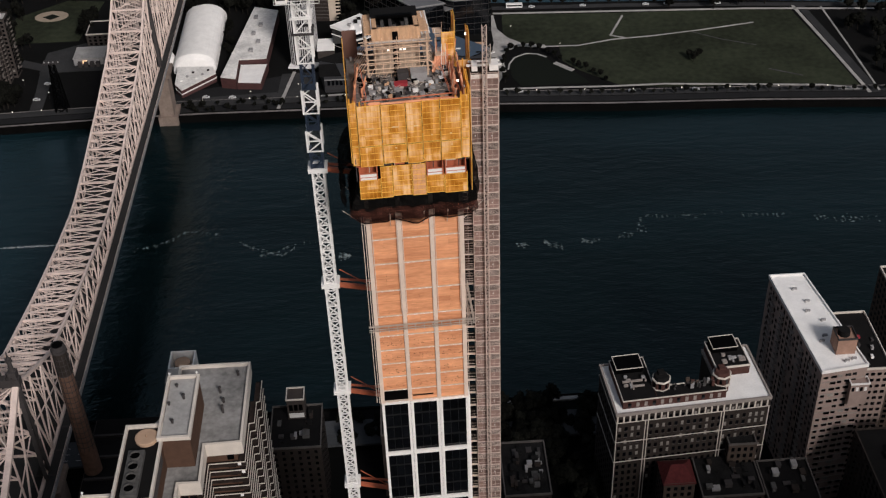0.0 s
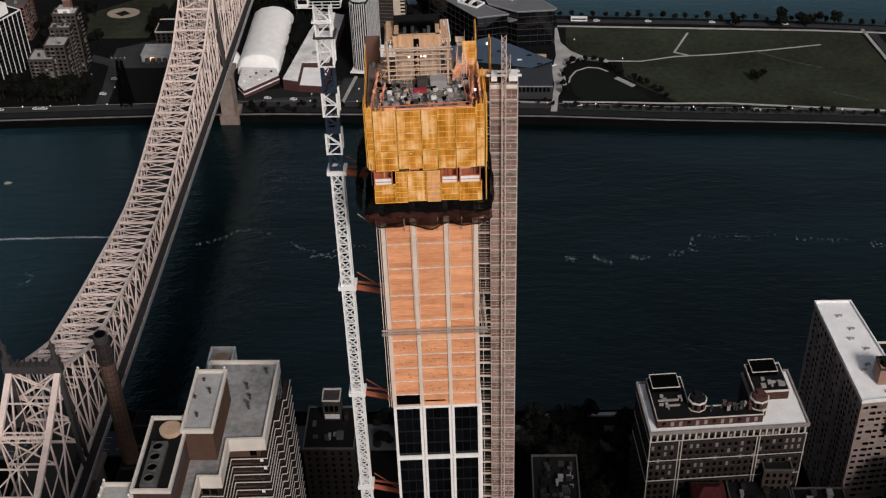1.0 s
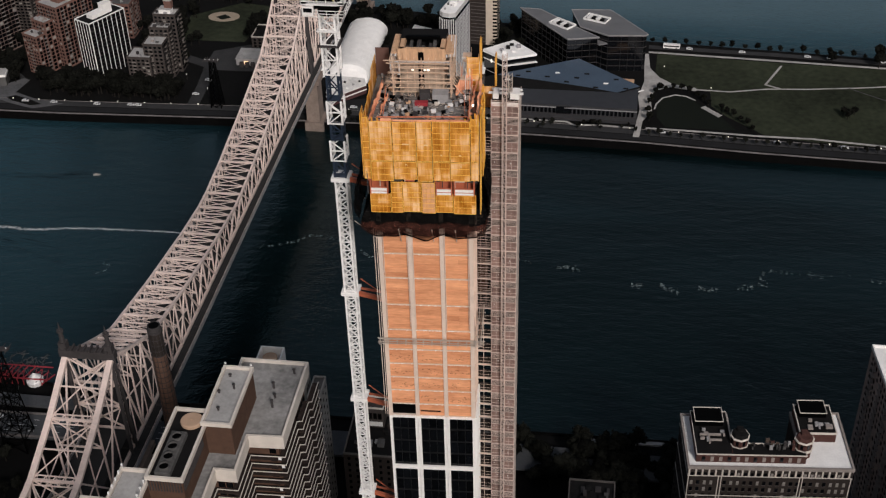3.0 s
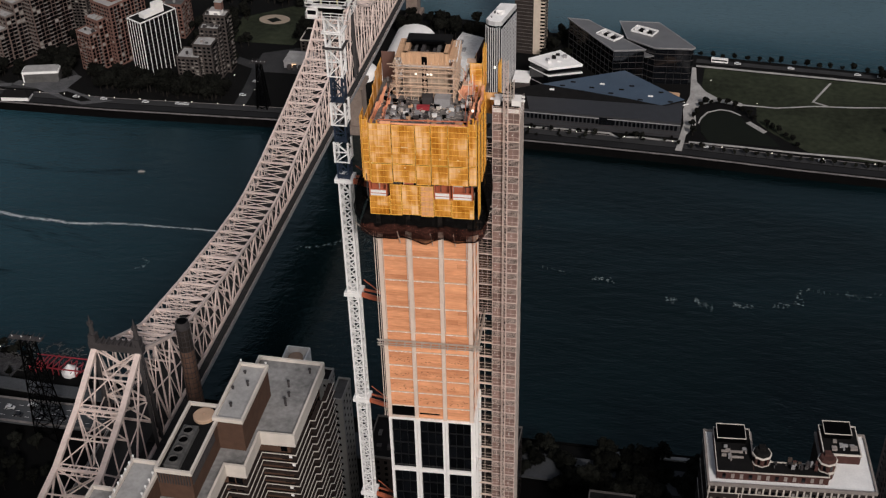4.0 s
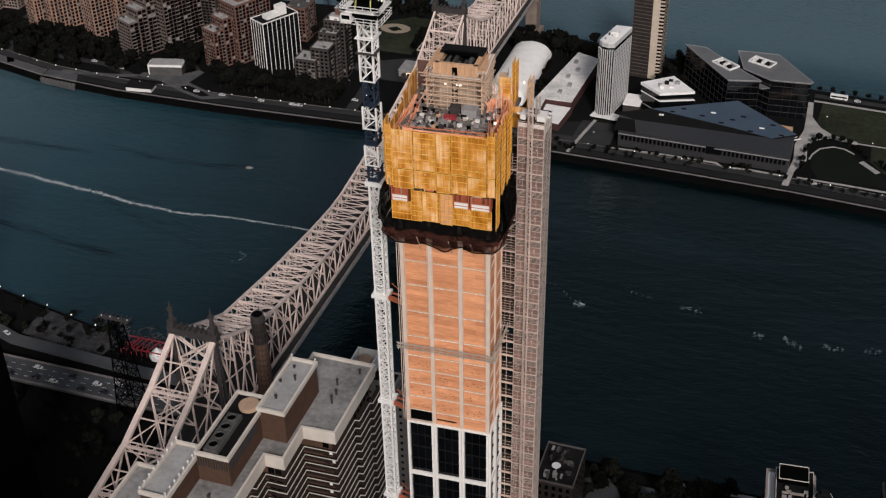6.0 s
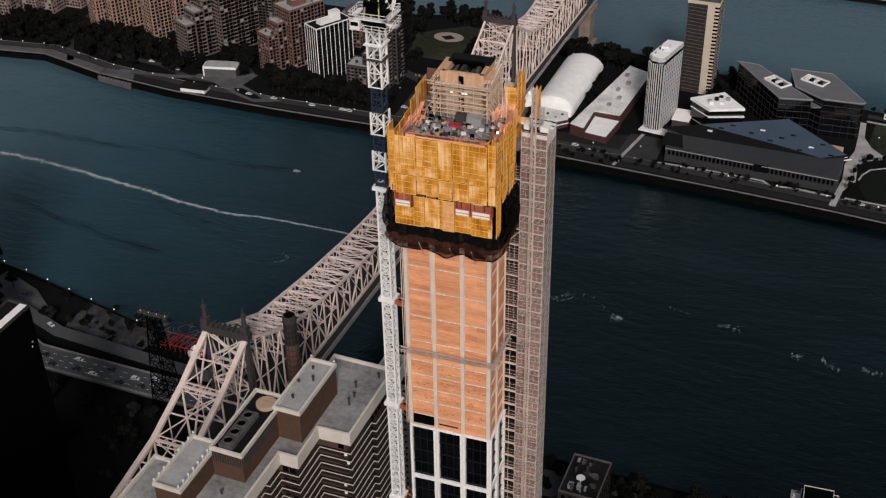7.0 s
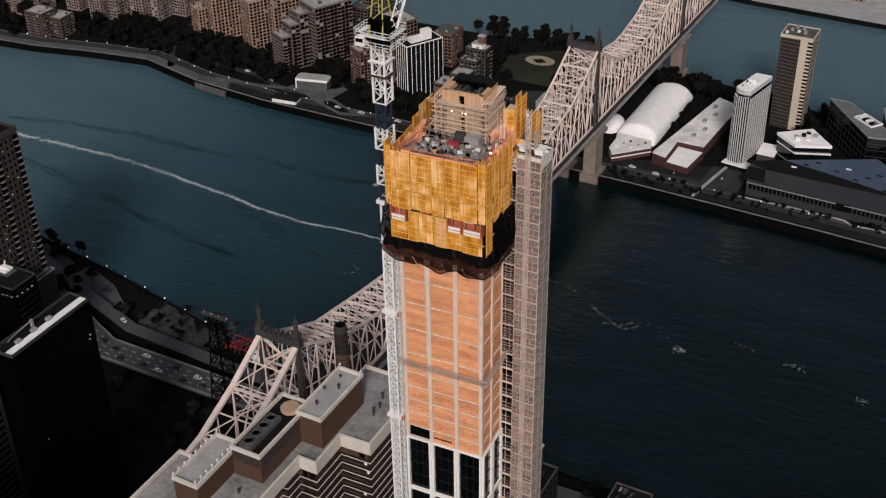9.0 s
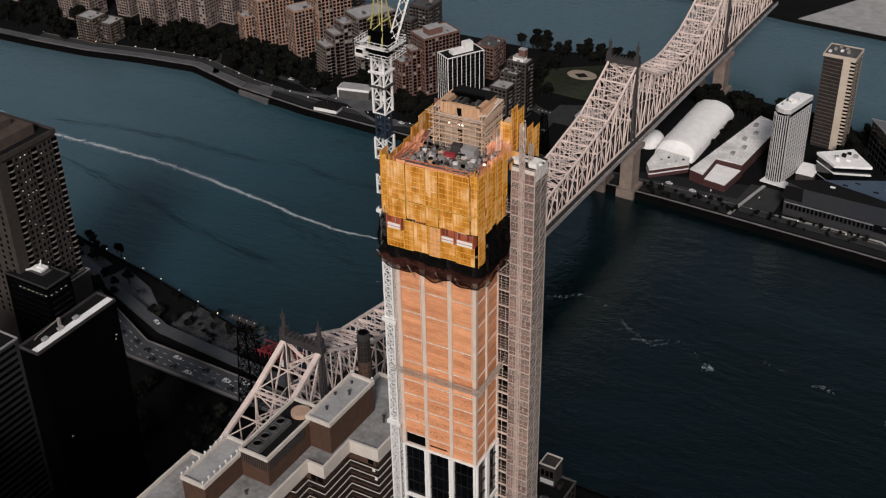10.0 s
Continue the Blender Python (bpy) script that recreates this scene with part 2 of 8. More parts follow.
PAVE_G = mat("grey_street_paving", (0.034, 0.034, 0.035), 0.9, var=0.3, scale=0.1, fine=1, spec=0.12)
BRICK_DIM = mat("dim_brown_brick", (0.075, 0.056, 0.046), 0.9, var=0.25, scale=0.3, fine=5, bump=0.2, spec=0.12)
KERB = mat("pale_worn_stone", (0.17, 0.155, 0.15), 0.9, var=0.45, scale=0.15, fine=1.2, spec=0.12)
YPALE = mat("pale_screen_panel", (0.70, 0.36, 0.17), 0.65, var=0.3, scale=0.5, fine=2.5, rand=0.3)
AFRAME = mat("faded_yellow_steel", (0.42, 0.38, 0.12), 0.5, var=0.2)
SILL = mat("dull_stone_sill", (0.10, 0.09, 0.085), 0.85, var=0.2, spec=0.12)
TUBE = mat("weathered_timber_scaffold", (0.66, 0.47, 0.34), 0.7, var=0.2, scale=1.0)
HFRAME = mat("dull_pink_hoist_frame", (0.56, 0.44, 0.385), 0.6, var=0.35, scale=0.6)
HSIDE = mat("weathered_hoist_lattice", (0.36, 0.30, 0.265), 0.6, var=0.4, scale=0.6, fine=4)
# near-black brown that stands in for shade in the hoist, balconies and recesses
SHADE_BROWN = mat("dark_hoist_interior", (0.030, 0.022, 0.019), 0.9, var=0.5, scale=0.8, spec=0.1)
NET_ORANGE = mat("orange_safety_net", (0.95, 0.40, 0.23), 0.85, var=0.25, alpha=0.85)
ROOF_M = mat("mid_grey_roof", (0.085, 0.082, 0.080), 0.9, var=0.35, scale=0.2, fine=1.2, spec=0.1)
HIGHWAY = mat("worn_grey_concrete_road", (0.072, 0.075, 0.080), 0.9, var=0.25, scale=0.08, fine=1.0, spec=0.1)
RED_TILE = mat("dark_red_roof_tile", (0.085, 0.020, 0.020), 0.9, var=0.3, scale=0.8, spec=0.1)
WAKE = mat("white_wake_foam", (0.82, 0.86, 0.88), 0.8, var=0.3, alpha=0.56)
# dark colour for the dimmer reflection in wave troughs
WAVE_TONE = mat("smooth_dark_water", (0.0015, 0.0065, 0.0085), 0.12, var=0.3, alpha=0.17, spec=0.4)
DECKD = mat("littered_concrete_deck", (0.16, 0.145, 0.135), 0.9, var=0.5, scale=0.6, fine=3, spec=0.2)
ROOF_STAIN = mat("stained_grey_roof", (0.24, 0.232, 0.225), 0.9, var=0.55, scale=0.09, fine=0.6, spec=0.2)
BRICK_PEACH = mat("peach_brick", (0.32, 0.195, 0.145), 0.9, var=0.3, scale=0.3, fine=4, spec=0.15)
LANDING = mat("dark_landing_mesh", (0.030, 0.022, 0.020), 0.9, var=0.6, scale=0.9, fine=5, rand=0.5, spec=0.05, alpha=0.62)
BANDED = mat("dark_banded_cladding", (0.040, 0.039, 0.039), 0.8, var=0.4, scale=0.2, spec=0.1)
ESPLANADE = mat("pale_esplanade_paving", (0.085, 0.085, 0.088), 0.9, var=0.35, scale=0.1, fine=0.8, spec=0.1)
PINK_BRICK = mat("pale_pink_brick", (0.235, 0.180, 0.160), 0.9, var=0.25, scale=0.2, fine=3, spec=0.2)
HOTEL = mat("pale_grey_hotel_cladding", (0.50, 0.485, 0.48), 0.5, var=0.1, scale=0.2, fine=2)
TAN_CONC = mat("tan_precast_concrete", (0.50, 0.415, 0.335), 0.7, var=0.12, scale=0.3, fine=2)
APT = mat("sooty_brown_brick", (0.050, 0.042, 0.038), 0.9, var=0.25, scale=0.3, fine=5, spec=0.1)
PALE_FACADE = mat("pale_grey_render", (0.27, 0.255, 0.24), 0.9, var=0.15, scale=0.15, fine=2, spec=0.2)
BLIND = mat("pale_window_blind", (0.24, 0.22, 0.20), 0.7, var=0.4, scale=0.4, fine=2, spec=0.2)
SOOT = mat("soot_brown_brick", (0.034, 0.027, 0.024), 0.9, var=0.3, scale=0.3, fine=5, spec=0.1)
SLAB_PINK = mat("pinkish_tan_brick", (0.30, 0.225, 0.198), 0.9, var=0.2, scale=0.25, fine=4, spec=0.12)
BALC = mat("weathered_balcony_slab", (0.27, 0.235, 0.215), 0.85, var=0.25, scale=0.3, fine=3, spec=0.15)
CLADDING = mat("dark_metal_cladding", (0.030, 0.030, 0.033), 0.45, var=0.25, scale=0.2, fine=2)
SAFE = mat("orange_safety_mesh", (0.60, 0.18, 0.09), 0.7, var=0.4)
STACK_BRICK = mat("chimney_brick", (0.15, 0.088, 0.064), 0.9, var=0.35, scale=0.4, fine=5, bump=0.2, spec=0.12)
SHINGLE = mat("dark_gravel_roof", (0.013, 0.0125, 0.0125), 0.95, var=0.6, scale=0.25, fine=2.0, spec=0.08)
CORE = mat("stained_core_concrete", (0.43, 0.33, 0.25), 0.9, var=0.4, scale=0.5, fine=3, bump=0.2)
CLUB = mat("wine_red_wall", (0.055, 0.018, 0.017), 0.8, var=0.3, scale=0.4)
PLANT_ROOF = mat("patched_pale_roof", (0.70, 0.68, 0.655), 0.85, var=0.35, scale=0.09, fine=0.7)
TERR = mat("dull_pink_brick", (0.115, 0.082, 0.072), 0.9, var=0.3, scale=0.2, fine=3, spec=0.12)
OXBLOOD = mat("dark_red_brick", (0.070, 0.034, 0.029), 0.9, var=0.3, scale=0.4, fine=5, spec=0.1)
DIMBALC = mat("sooty_balcony_slab", (0.150, 0.130, 0.118), 0.85, var=0.3, scale=0.3, fine=3, spec=0.12)
# pale colour that imitates bright glints on the screens
SCREEN_GLOW = mat("pale_amber_screen_patch", (0.92, 0.66, 0.36), 0.7, var=0.15, scale=0.8, rand=0.3, alpha=0.8)


# ---- mesh helpers ----
class Form:
    """Gathers boxes, beams and prisms for one mesh."""

    def __init__(self):
        self.v, self.f = [], []

    def add(self, vs, fs):
        n = len(self.v)
        self.v += [tuple(p) for p in vs]
        self.f += [tuple(i + n for i in q) for q in fs]
        return self

    def box(self, x0, x1, y0, y1, z0, z1):
        return self.add([(x, y, z) for z in (z0, z1) for x, y in ((x0, y0), (x1, y0), (x1, y1), (x0, y1))],
                        [(3, 2, 1, 0), (4, 5, 6, 7), (0, 1, 5, 4), (1, 2, 6, 5), (2, 3, 7, 6), (3, 0, 4, 7)])

    def beam(self, p, q, w, h=None):
        p, q = Vector(p), Vector(q)
        h = h or w
        d = (q - p).normalized()
        s = d.cross((0, 0, 1))
        s = s.normalized() if s.length > 1e-4 else Vector((1, 0, 0))
        u = s.cross(d)
        c = [s * a * w / 2 + u * b * h / 2 for a, b in ((-1, -1), (1, -1), (1, 1), (-1, 1))]
        return self.add([p + k for k in c] + [q + k for k in c],
                        [(3, 2, 1, 0), (4, 5, 6, 7), (0, 1, 5, 4), (1, 2, 6, 5), (2, 3, 7, 6), (3, 0, 4, 7)])

    def prism(self, poly, z0, z1):
        n = len(poly)
        bot = [(x, y, z0) for x, y in poly]
        top = [(x, y, z1) for x, y in poly]
        return self.add(bot + top, [tuple(reversed(range(n))), tuple(range(n, 2 * n))] + [(i, (i + 1) % n, n + (i + 1) % n, n + i) for i in range(n)])

    def cyl(self, x, y, z0, z1, r, r2=None, n=16):
        r2 = r if r2 is None else r2
        a = [2 * math.pi * i / n for i in range(n)]
        return self.add([(x + r * math.cos(t), y + r * math.sin(t), z0) for t in a] + [(x + r2 * math.cos(t), y + r2 * math.sin(t), z1) for t in a],
                        [tuple(reversed(range(n))), tuple(range(n, 2 * n))] + [(i, (i + 1) % n, n + (i + 1) % n, n + i) for i in range(n)])

    def quad(self, a, b, c, d):
        return self.add([a, b, c, d], [(0, 1, 2, 3)])

    def mesh(self, name, material):
        me = bpy.data.meshes.new(name)
        me.from_pydata(self.v, [], self.f)
        me.materials.append(material)
        return me


def part(name, form, material, parent, label="", kind=""):
    ob = new(name, form.mesh(name, material) if isinstance(form, Form) else form)
    ob.parent = parent
    return tagged(ob, label, kind=kind)


def thing(name, label, category, at=(0, 0, 0), turn=0.0, group="", kind=""):
    ob = new(name)
    ob.matrix_basis = pose(*at, 0, 0, turn)
    return tagged(ob, label, category, group, kind)


def piece(name, mesh, parent, at, turn=0.0, label=""):
    ob = new(name, mesh)
    ob.parent = parent
    ob.matrix_basis = pose(*at, 0, 0, turn)
    return tagged(ob, label)


def slab(name, form, material, label, category):
    return tagged(new(name, form.mesh(name, material)), label, category, kind="structure")


def strip(pts, width, z, thick=0.25):
    """A flat band along a line of points."""
    return rim(pts, z - thick, z, width, False)


def rim(poly, z0, z1, t, closed=True):
    """A mitred band of thickness t along a line of points."""
    n = len(poly)
    vs = []
    for i, (x, y) in enumerate(poly):
        p = Vector((x, y))
        a = (p - Vector(poly[i - 1])).normalized() if closed or i else (Vector(poly[1]) - p).normalized()
        b = (Vector(poly[(i + 1) % n]) - p).normalized() if closed or i < n - 1 else a
        m = Vector((-a.y - b.y, a.x + b.x))
        m = m.normalized() if m.length > 1e-3 else Vector((-a.y, a.x))
        k = t / 2 / max(0.35, m.dot(Vector((-a.y, a.x))))
        for s, z in ((1, z0), (1, z1), (-1, z1), (-1, z0)):
            vs.append((x + m.x * k * s, y + m.y * k * s, z))
    fs = []
    for i in range(n if closed else n - 1):
        p, q = 4 * i, 4 * ((i + 1) % n)
        fs += [(p + j, q + j, q + (j + 1) % 4, p + (j + 1) % 4) for j in range(4)]
    if not closed:
        fs += [(3, 2, 1, 0), tuple(4 * n - 4 + j for j in range(4))]
    return Form().add(vs, fs)


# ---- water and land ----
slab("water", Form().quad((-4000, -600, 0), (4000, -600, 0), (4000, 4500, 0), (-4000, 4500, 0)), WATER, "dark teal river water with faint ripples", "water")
MAN_SHORE = [(-900, 190), (-500, 150), (-330, 125), (-257, 112), (-195, 102), (-128, 88), (-60, 72), (0, 66), (150, 65), (240, 66), (400, 60), (900, 40)]
slab("ground", Form().prism([(-3500, -1200), (3500, -1200), (3500, 20)] + MAN_SHORE[::-1] + [(-3500, 420)], -3, 3), SOIL, "dark city ground along the river", "ground")
RI_W = [(-1500, 250), (-800, 300), (-526, 320), (-469, 326), (-420, 337), (-369, 345), (-311, 331), (-244, 325), (-160, 325), (-16, 330), (36, 330), (97, 328), (156, 326), (216, 323), (285, 317), (374, 312), (453, 305), (900, 280)]
RI_E = [(900, 385), (497, 435), (398, 451), (221, 466), (80, 495), (-81, 526), (-151, 508), (-222, 505), (-500, 520), (-800, 520), (-1500, 480)]
slab("island_ground", Form().prism(RI_W + RI_E, -3, 4), SOIL, "low dark island ground in the river", "ground")
slab("seawall", rim([(x, y + 0.3) for x, y in RI_W], -0.4, 4.8, 1.6, False), SEAWALL, "weathered stone seawall at the island edge", "wall")
slab("seawall_city", rim(MAN_SHORE, -0.9, 3.7, 1.2, False), SEAWALL, "weathered stone seawall at the city edge", "wall")
slab("far_shore", Form().prism([(-3500, 700), (-300, 690), (-31, 676), (18, 671), (114, 667), (500, 660), (3500, 640), (3500, 3500), (-3500, 3500)], -3, 3.5), SOIL, "far river bank with grey industrial ground", "ground")

# unseen city blocks added behind the viewpoint to shade the near shore's low ground
for k, (x0, x1, y0, top) in enumerate(((-60, 28, -300, 204), (34, 118, -296, 212), (124, 236, -300, 208), (244, 330, -296, 236), (336, 420, -300, 228), (428, 520, -298, 236), (528, 640, -300, 230))):
    slab("city_block_%d" % (k + 1), Form().box(x0, x1, y0, y0 + 36, 2, top), BRICK_GREY, "plain dark city block closing the street side", "building")

# ---- bridge ----
TW, SPAN, PANEL = 9.2, 335.0, 13.4
CHORD = [(0, 90), (20, 79), (40, 69.5), (85, 61), (135, 54), (167.5, 51)]


def top_z(y):
    """Height of the upper chord along the bridge."""
    if y > SPAN:
        u = min(y - SPAN, abs(SPAN + 170 - y))
        return float(np.interp(u, [0, 20, 45, 85], [90, 78, 66, 60])) if y < SPAN + 170 else float(np.interp(y - SPAN - 170, *zip(*CHORD)))
    u = -y if y < 0 else min(y, SPAN - y)
    return float(np.interp(u, *zip(*CHORD)))


def low_z(y):
    return 41.0 - 3.0 * max(0, y) / 335


bridge = thing("bridge", "pale pink steel cantilever truss bridge on stone piers", "bridge")
ys = [-134, -112, -90, -68, -46, -23] + [PANEL * i for i in range(0, 47)]
for side in (-1, 1):
    x = side * TW
    for i, (ya, yb) in enumerate(zip(ys, ys[1:])):
        ta, tb, la, lb = top_z(ya), top_z(yb), low_z(ya), low_z(yb)
        near = yb <= 0
        part("top_chord", Form().beam((x, ya, ta), (x, yb, tb), 2.3 if near else 1.1, 1.4 if near else 1.3), STEEL, bridge)
        part("bottom_chord", Form().beam((x, ya, la), (x, yb, lb), 1.1, 1.3), STEEL, bridge)
        part("post", Form().beam((x, ya, la), (x, ya, ta), 0.65), STEEL, bridge)
        m = (ya + yb) / 2
        tall = ta - la > 22
        up, down = ((x, ya, la), (x, yb, tb)), ((x, ya, ta), (x, yb, lb))
        if (i % 2 == 0) == (m < SPAN / 2):
            up, down = down, up
        part("diagonal", Form().beam(*up, 0.65), STEEL, bridge)
        if not near:
            part("counter_diagonal", Form().beam(*down, 0.3), STEEL, bridge)
        mz = (ta + la + tb + lb) / 4
        f = Form().beam((x, m, (la + lb) / 2), (x, m, (ta + tb) / 2), 0.42)
        if tall:
            f.beam((x, ya, (ta + la) / 2), (x, yb, (tb + lb) / 2), 0.42)
        part("secondary_strut", f, STEEL, bridge)
for ya, yb in zip(ys, ys[1:]):
    ta, tb, la, lb = top_z(ya), top_z(yb), low_z(ya), low_z(yb)
    part("cross_strut", Form().beam((-TW, ya, ta), (TW, ya, ta), 0.9, 1.0), STEEL, bridge)
    f = Form()
    w = 0.4 if yb <= 0 else 0.32
    m, mz = (ya + yb) / 2, (ta + tb) / 2
    for p, q, pz, qz in (((ya, yb, ta, tb),) if yb <= 0 else ((ya, m, ta, mz), (m, yb, mz, tb))):
        part("top_bracing", Form().beam((-TW, p, pz), (TW, q, qz), w).beam((TW, p, pz), (-TW, q, qz), w), STEEL, bridge)
    part("cross_strut", f.beam((-TW, m, mz), (TW, m, mz), 0.5), STEEL, bridge)
    if yb <= 0:
        # laced strut between the sloping chords
        f = Form()
        f.beam((-TW, ya + 1.6, ta + 0.9), (TW, ya + 1.6, ta + 0.9), 0.4)
        f.beam((-TW, ya - 1.6, ta - 0.9), (TW, ya - 1.6, ta - 0.9), 0.4)
        for k in range(10):
            xa, xb = -TW + k * TW / 5, -TW + (k + 1) * TW / 5
            s_ = 1 if k % 2 else -1
            f.beam((xa, ya + 1.6 * s_, ta + 0.9 * s_), (xb, ya - 1.6 * s_, ta - 0.9 * s_), 0.28)
        part("laced_strut", f, STEEL, bridge)
    if ta - la > 16:
        f = Form()
        z1 = max(la + 9, ta - 14)
        f.beam((-TW, ya, z1), (TW, ya, ta), 0.45)
        f.beam((TW, ya, z1), (-TW, ya, ta), 0.45)
        f.beam((-TW, ya, z1), (TW, ya, z1), 0.6)
        part("sway_frame", f, STEEL, bridge)
    part("floor_beam", Form().box(-14, 14, ya - 0.4, ya + 0.4, la - 1.8, la - 0.3), STEEL_DARK, bridge)
y0, y1 = ys[0], ys[-1]
part("lower_roadway", Form().beam((0, y0, low_z(y0) + 0.2), (0, y1, low_z(y1) + 0.2), 17, 0.6), DECK, bridge)
part("upper_roadway", Form().beam((0, y0, low_z(y0) + 6.8), (0, y1, low_z(y1) + 6.8), 16, 0.5), DECK, bridge)
for side in (-1, 1):
    part("outer_roadway", Form().beam((side * 12.0, y0, low_z(y0) + 0.2), (side * 12.0, y1, low_z(y1) + 0.2), 4.0, 0.6), DECK, bridge)
    part("edge_girder", Form().beam((side * 14.2, y0, low_z(y0) + 0.3), (side * 14.2, y1, low_z(y1) + 0.3), 0.35, 2.0), GREY, bridge)
    part("edge_rail", Form().beam((side * 14.2, y0, low_z(y0) + 2.2), (side * 14.2, y1, low_z(y1) + 2.2), 0.15, 0.15), STEEL, bridge)
for yt in (0, SPAN, SPAN + 170):
    g = low_z(yt)
    for side in (-1, 1):
        x = side * TW
        f = Form()
        for a in (-1.6, 1.6):
            f.beam((x + side * 0.8, yt + a * 1.5, g - 3), (x, yt + a * 0.5, 91), 1.5, 1.2)
        for k in range(8):
            f.beam((x, yt - 2, g + 6 * k), (x, yt + 2, g + 6 * k + 5), 0.35)
        part("tower_leg", f, STEEL_DARK, bridge, "dark steel tower leg")
        f = Form().box(x - 1.5, x + 1.5, yt - 1.5, yt + 1.5, 93, 96.5)
        f.cyl(x, yt, 96.5, 101, 1.1, 0.8, 8).cyl(x, yt, 101, 102.2, 1.3, 1.3, 8).cyl(x, yt, 102.2, 106, 0.6, 0.08, 8)
        part("finial", f, STEEL_DARK, bridge, "dark steel finial")
        f = Form().prism([(x - 3.8, yt - 6), (x + 4.6, yt - 6), (x + 4.6, yt + 6), (x - 3.8, yt + 6)], 0, g - 3)
        f.box(x - 6 + side, x + 6 + side, yt - 8, yt + 8, 0, 6).box(x - 5.5 + side, x + 5.5 + side, yt - 7.8, yt + 7.8, g - 5, g - 2.6)
        part("pier", f, STONE, bridge, "tan stone masonry pier")
    f = Form().box(-TW - 2, TW + 2, yt - 1.6, yt + 1.6, 89.5, 93)
    for k in range(9):
        f.box(-TW - 1.6 + k * 2.4, -TW - 1.0 + k * 2.4, yt - 1.9, yt + 1.9, 93, 94.2)
    part("portal", f, STEEL_DARK, bridge, "dark portal beam across the tower top")
    for z0 in (52, 64, 76):
        for a, b, w in ((0, 12, 0.6), (12, 0, 0.6), (0, 0, 0.8)):
            part("tower_brace", Form().beam((-TW, yt, z0 + a), (TW, yt, z0 + b), w), STEEL, bridge)
    f = Form().box(-6, 6, yt - 3, yt + 3, g - 10, g - 3)
    part("pier_arch", f, STONE, bridge, "stone cross wall between the pier legs")

# ---- the tower under construction ----
TX, TY, TT = 150.3, -150.0, 3.0
W, D = 18.75, 22.0
Z_GL, Z_OR, Z_SK, Z_UP, Z_TOP, Z_DECK = 215.2, 263.0, 270.0, 277.5, 290.0, 287.2
tower = thing("tower_under_construction", "slender tower with glazed lower floors, orange sheathing and yellow climbing screens", "skyscraper", (TX, TY, 0), TT)
# solid black block in place of shaded rooms
part("inner_block", Form().box(0.9, W - 0.9, 0.9, D, 0, Z_OR), BLACKB, tower, "dark interior behind the facade")
# glazed facade bays: white frame and dark panes, four storeys to a row
BAY, ROWH, FL = W / 3, 15.7, 3.925


def pane_mesh(w, h):
    return Form().box(0, w, 0, 0.06, 0, h).mesh("pane", GLASS)


def bay(origin, along, w, z0, h, parent):
    """One white-framed bay at the facade: frame, panes and mullions."""
    ob = part("facade_bay", Form(), CREAM, parent, "white framed facade bay")
    f = Form()
    e, t = 0.62, 0.75
    f.box(0.04, e, -0.35, 0.45, 0, h).box(w - e, w - 0.04, -0.35, 0.45, 0, h)
    f.box(e, w - e, -0.30, 0.45, 0, t).box(e, w - e, -0.30, 0.45, h - 0.3, h)
    ob.data = f.mesh("facade_bay", CREAM)
    ob.matrix_basis = pose(*origin, z0, 0, 0, along)
    gw = (w - 2 * e) / 3
    rh = (h - t - 0.3) / 4
    pm = pane_mesh(gw - 0.12, rh - 0.3)
    for r in range(4):
        for c in range(3):
            piece("pane", pm, ob, (e + c * gw + 0.06, 0.25, t + r * rh + 0.24))
    g = Form()
    for r in range(5):
        g.box(e, w - e, 0.12, 0.3, t + r * rh - 0.06, t + r * rh + 0.24)
    for c in range(1, 3):
        g.box(e + c * gw - 0.06, e + c * gw + 0.06, 0.14, 0.3, t, h - 0.3)
    part("mullion", g, MULLION, ob)
    return ob


for r in range(6):
    z0 = Z_GL - ROWH * (r + 1)
    for c in range(3):
        bay((c * BAY, 0), 0, BAY, z0, ROWH, tower)
    for c in range(2):
        bay((W, c * 5.55), 90, 5.55, z0, ROWH, tower)
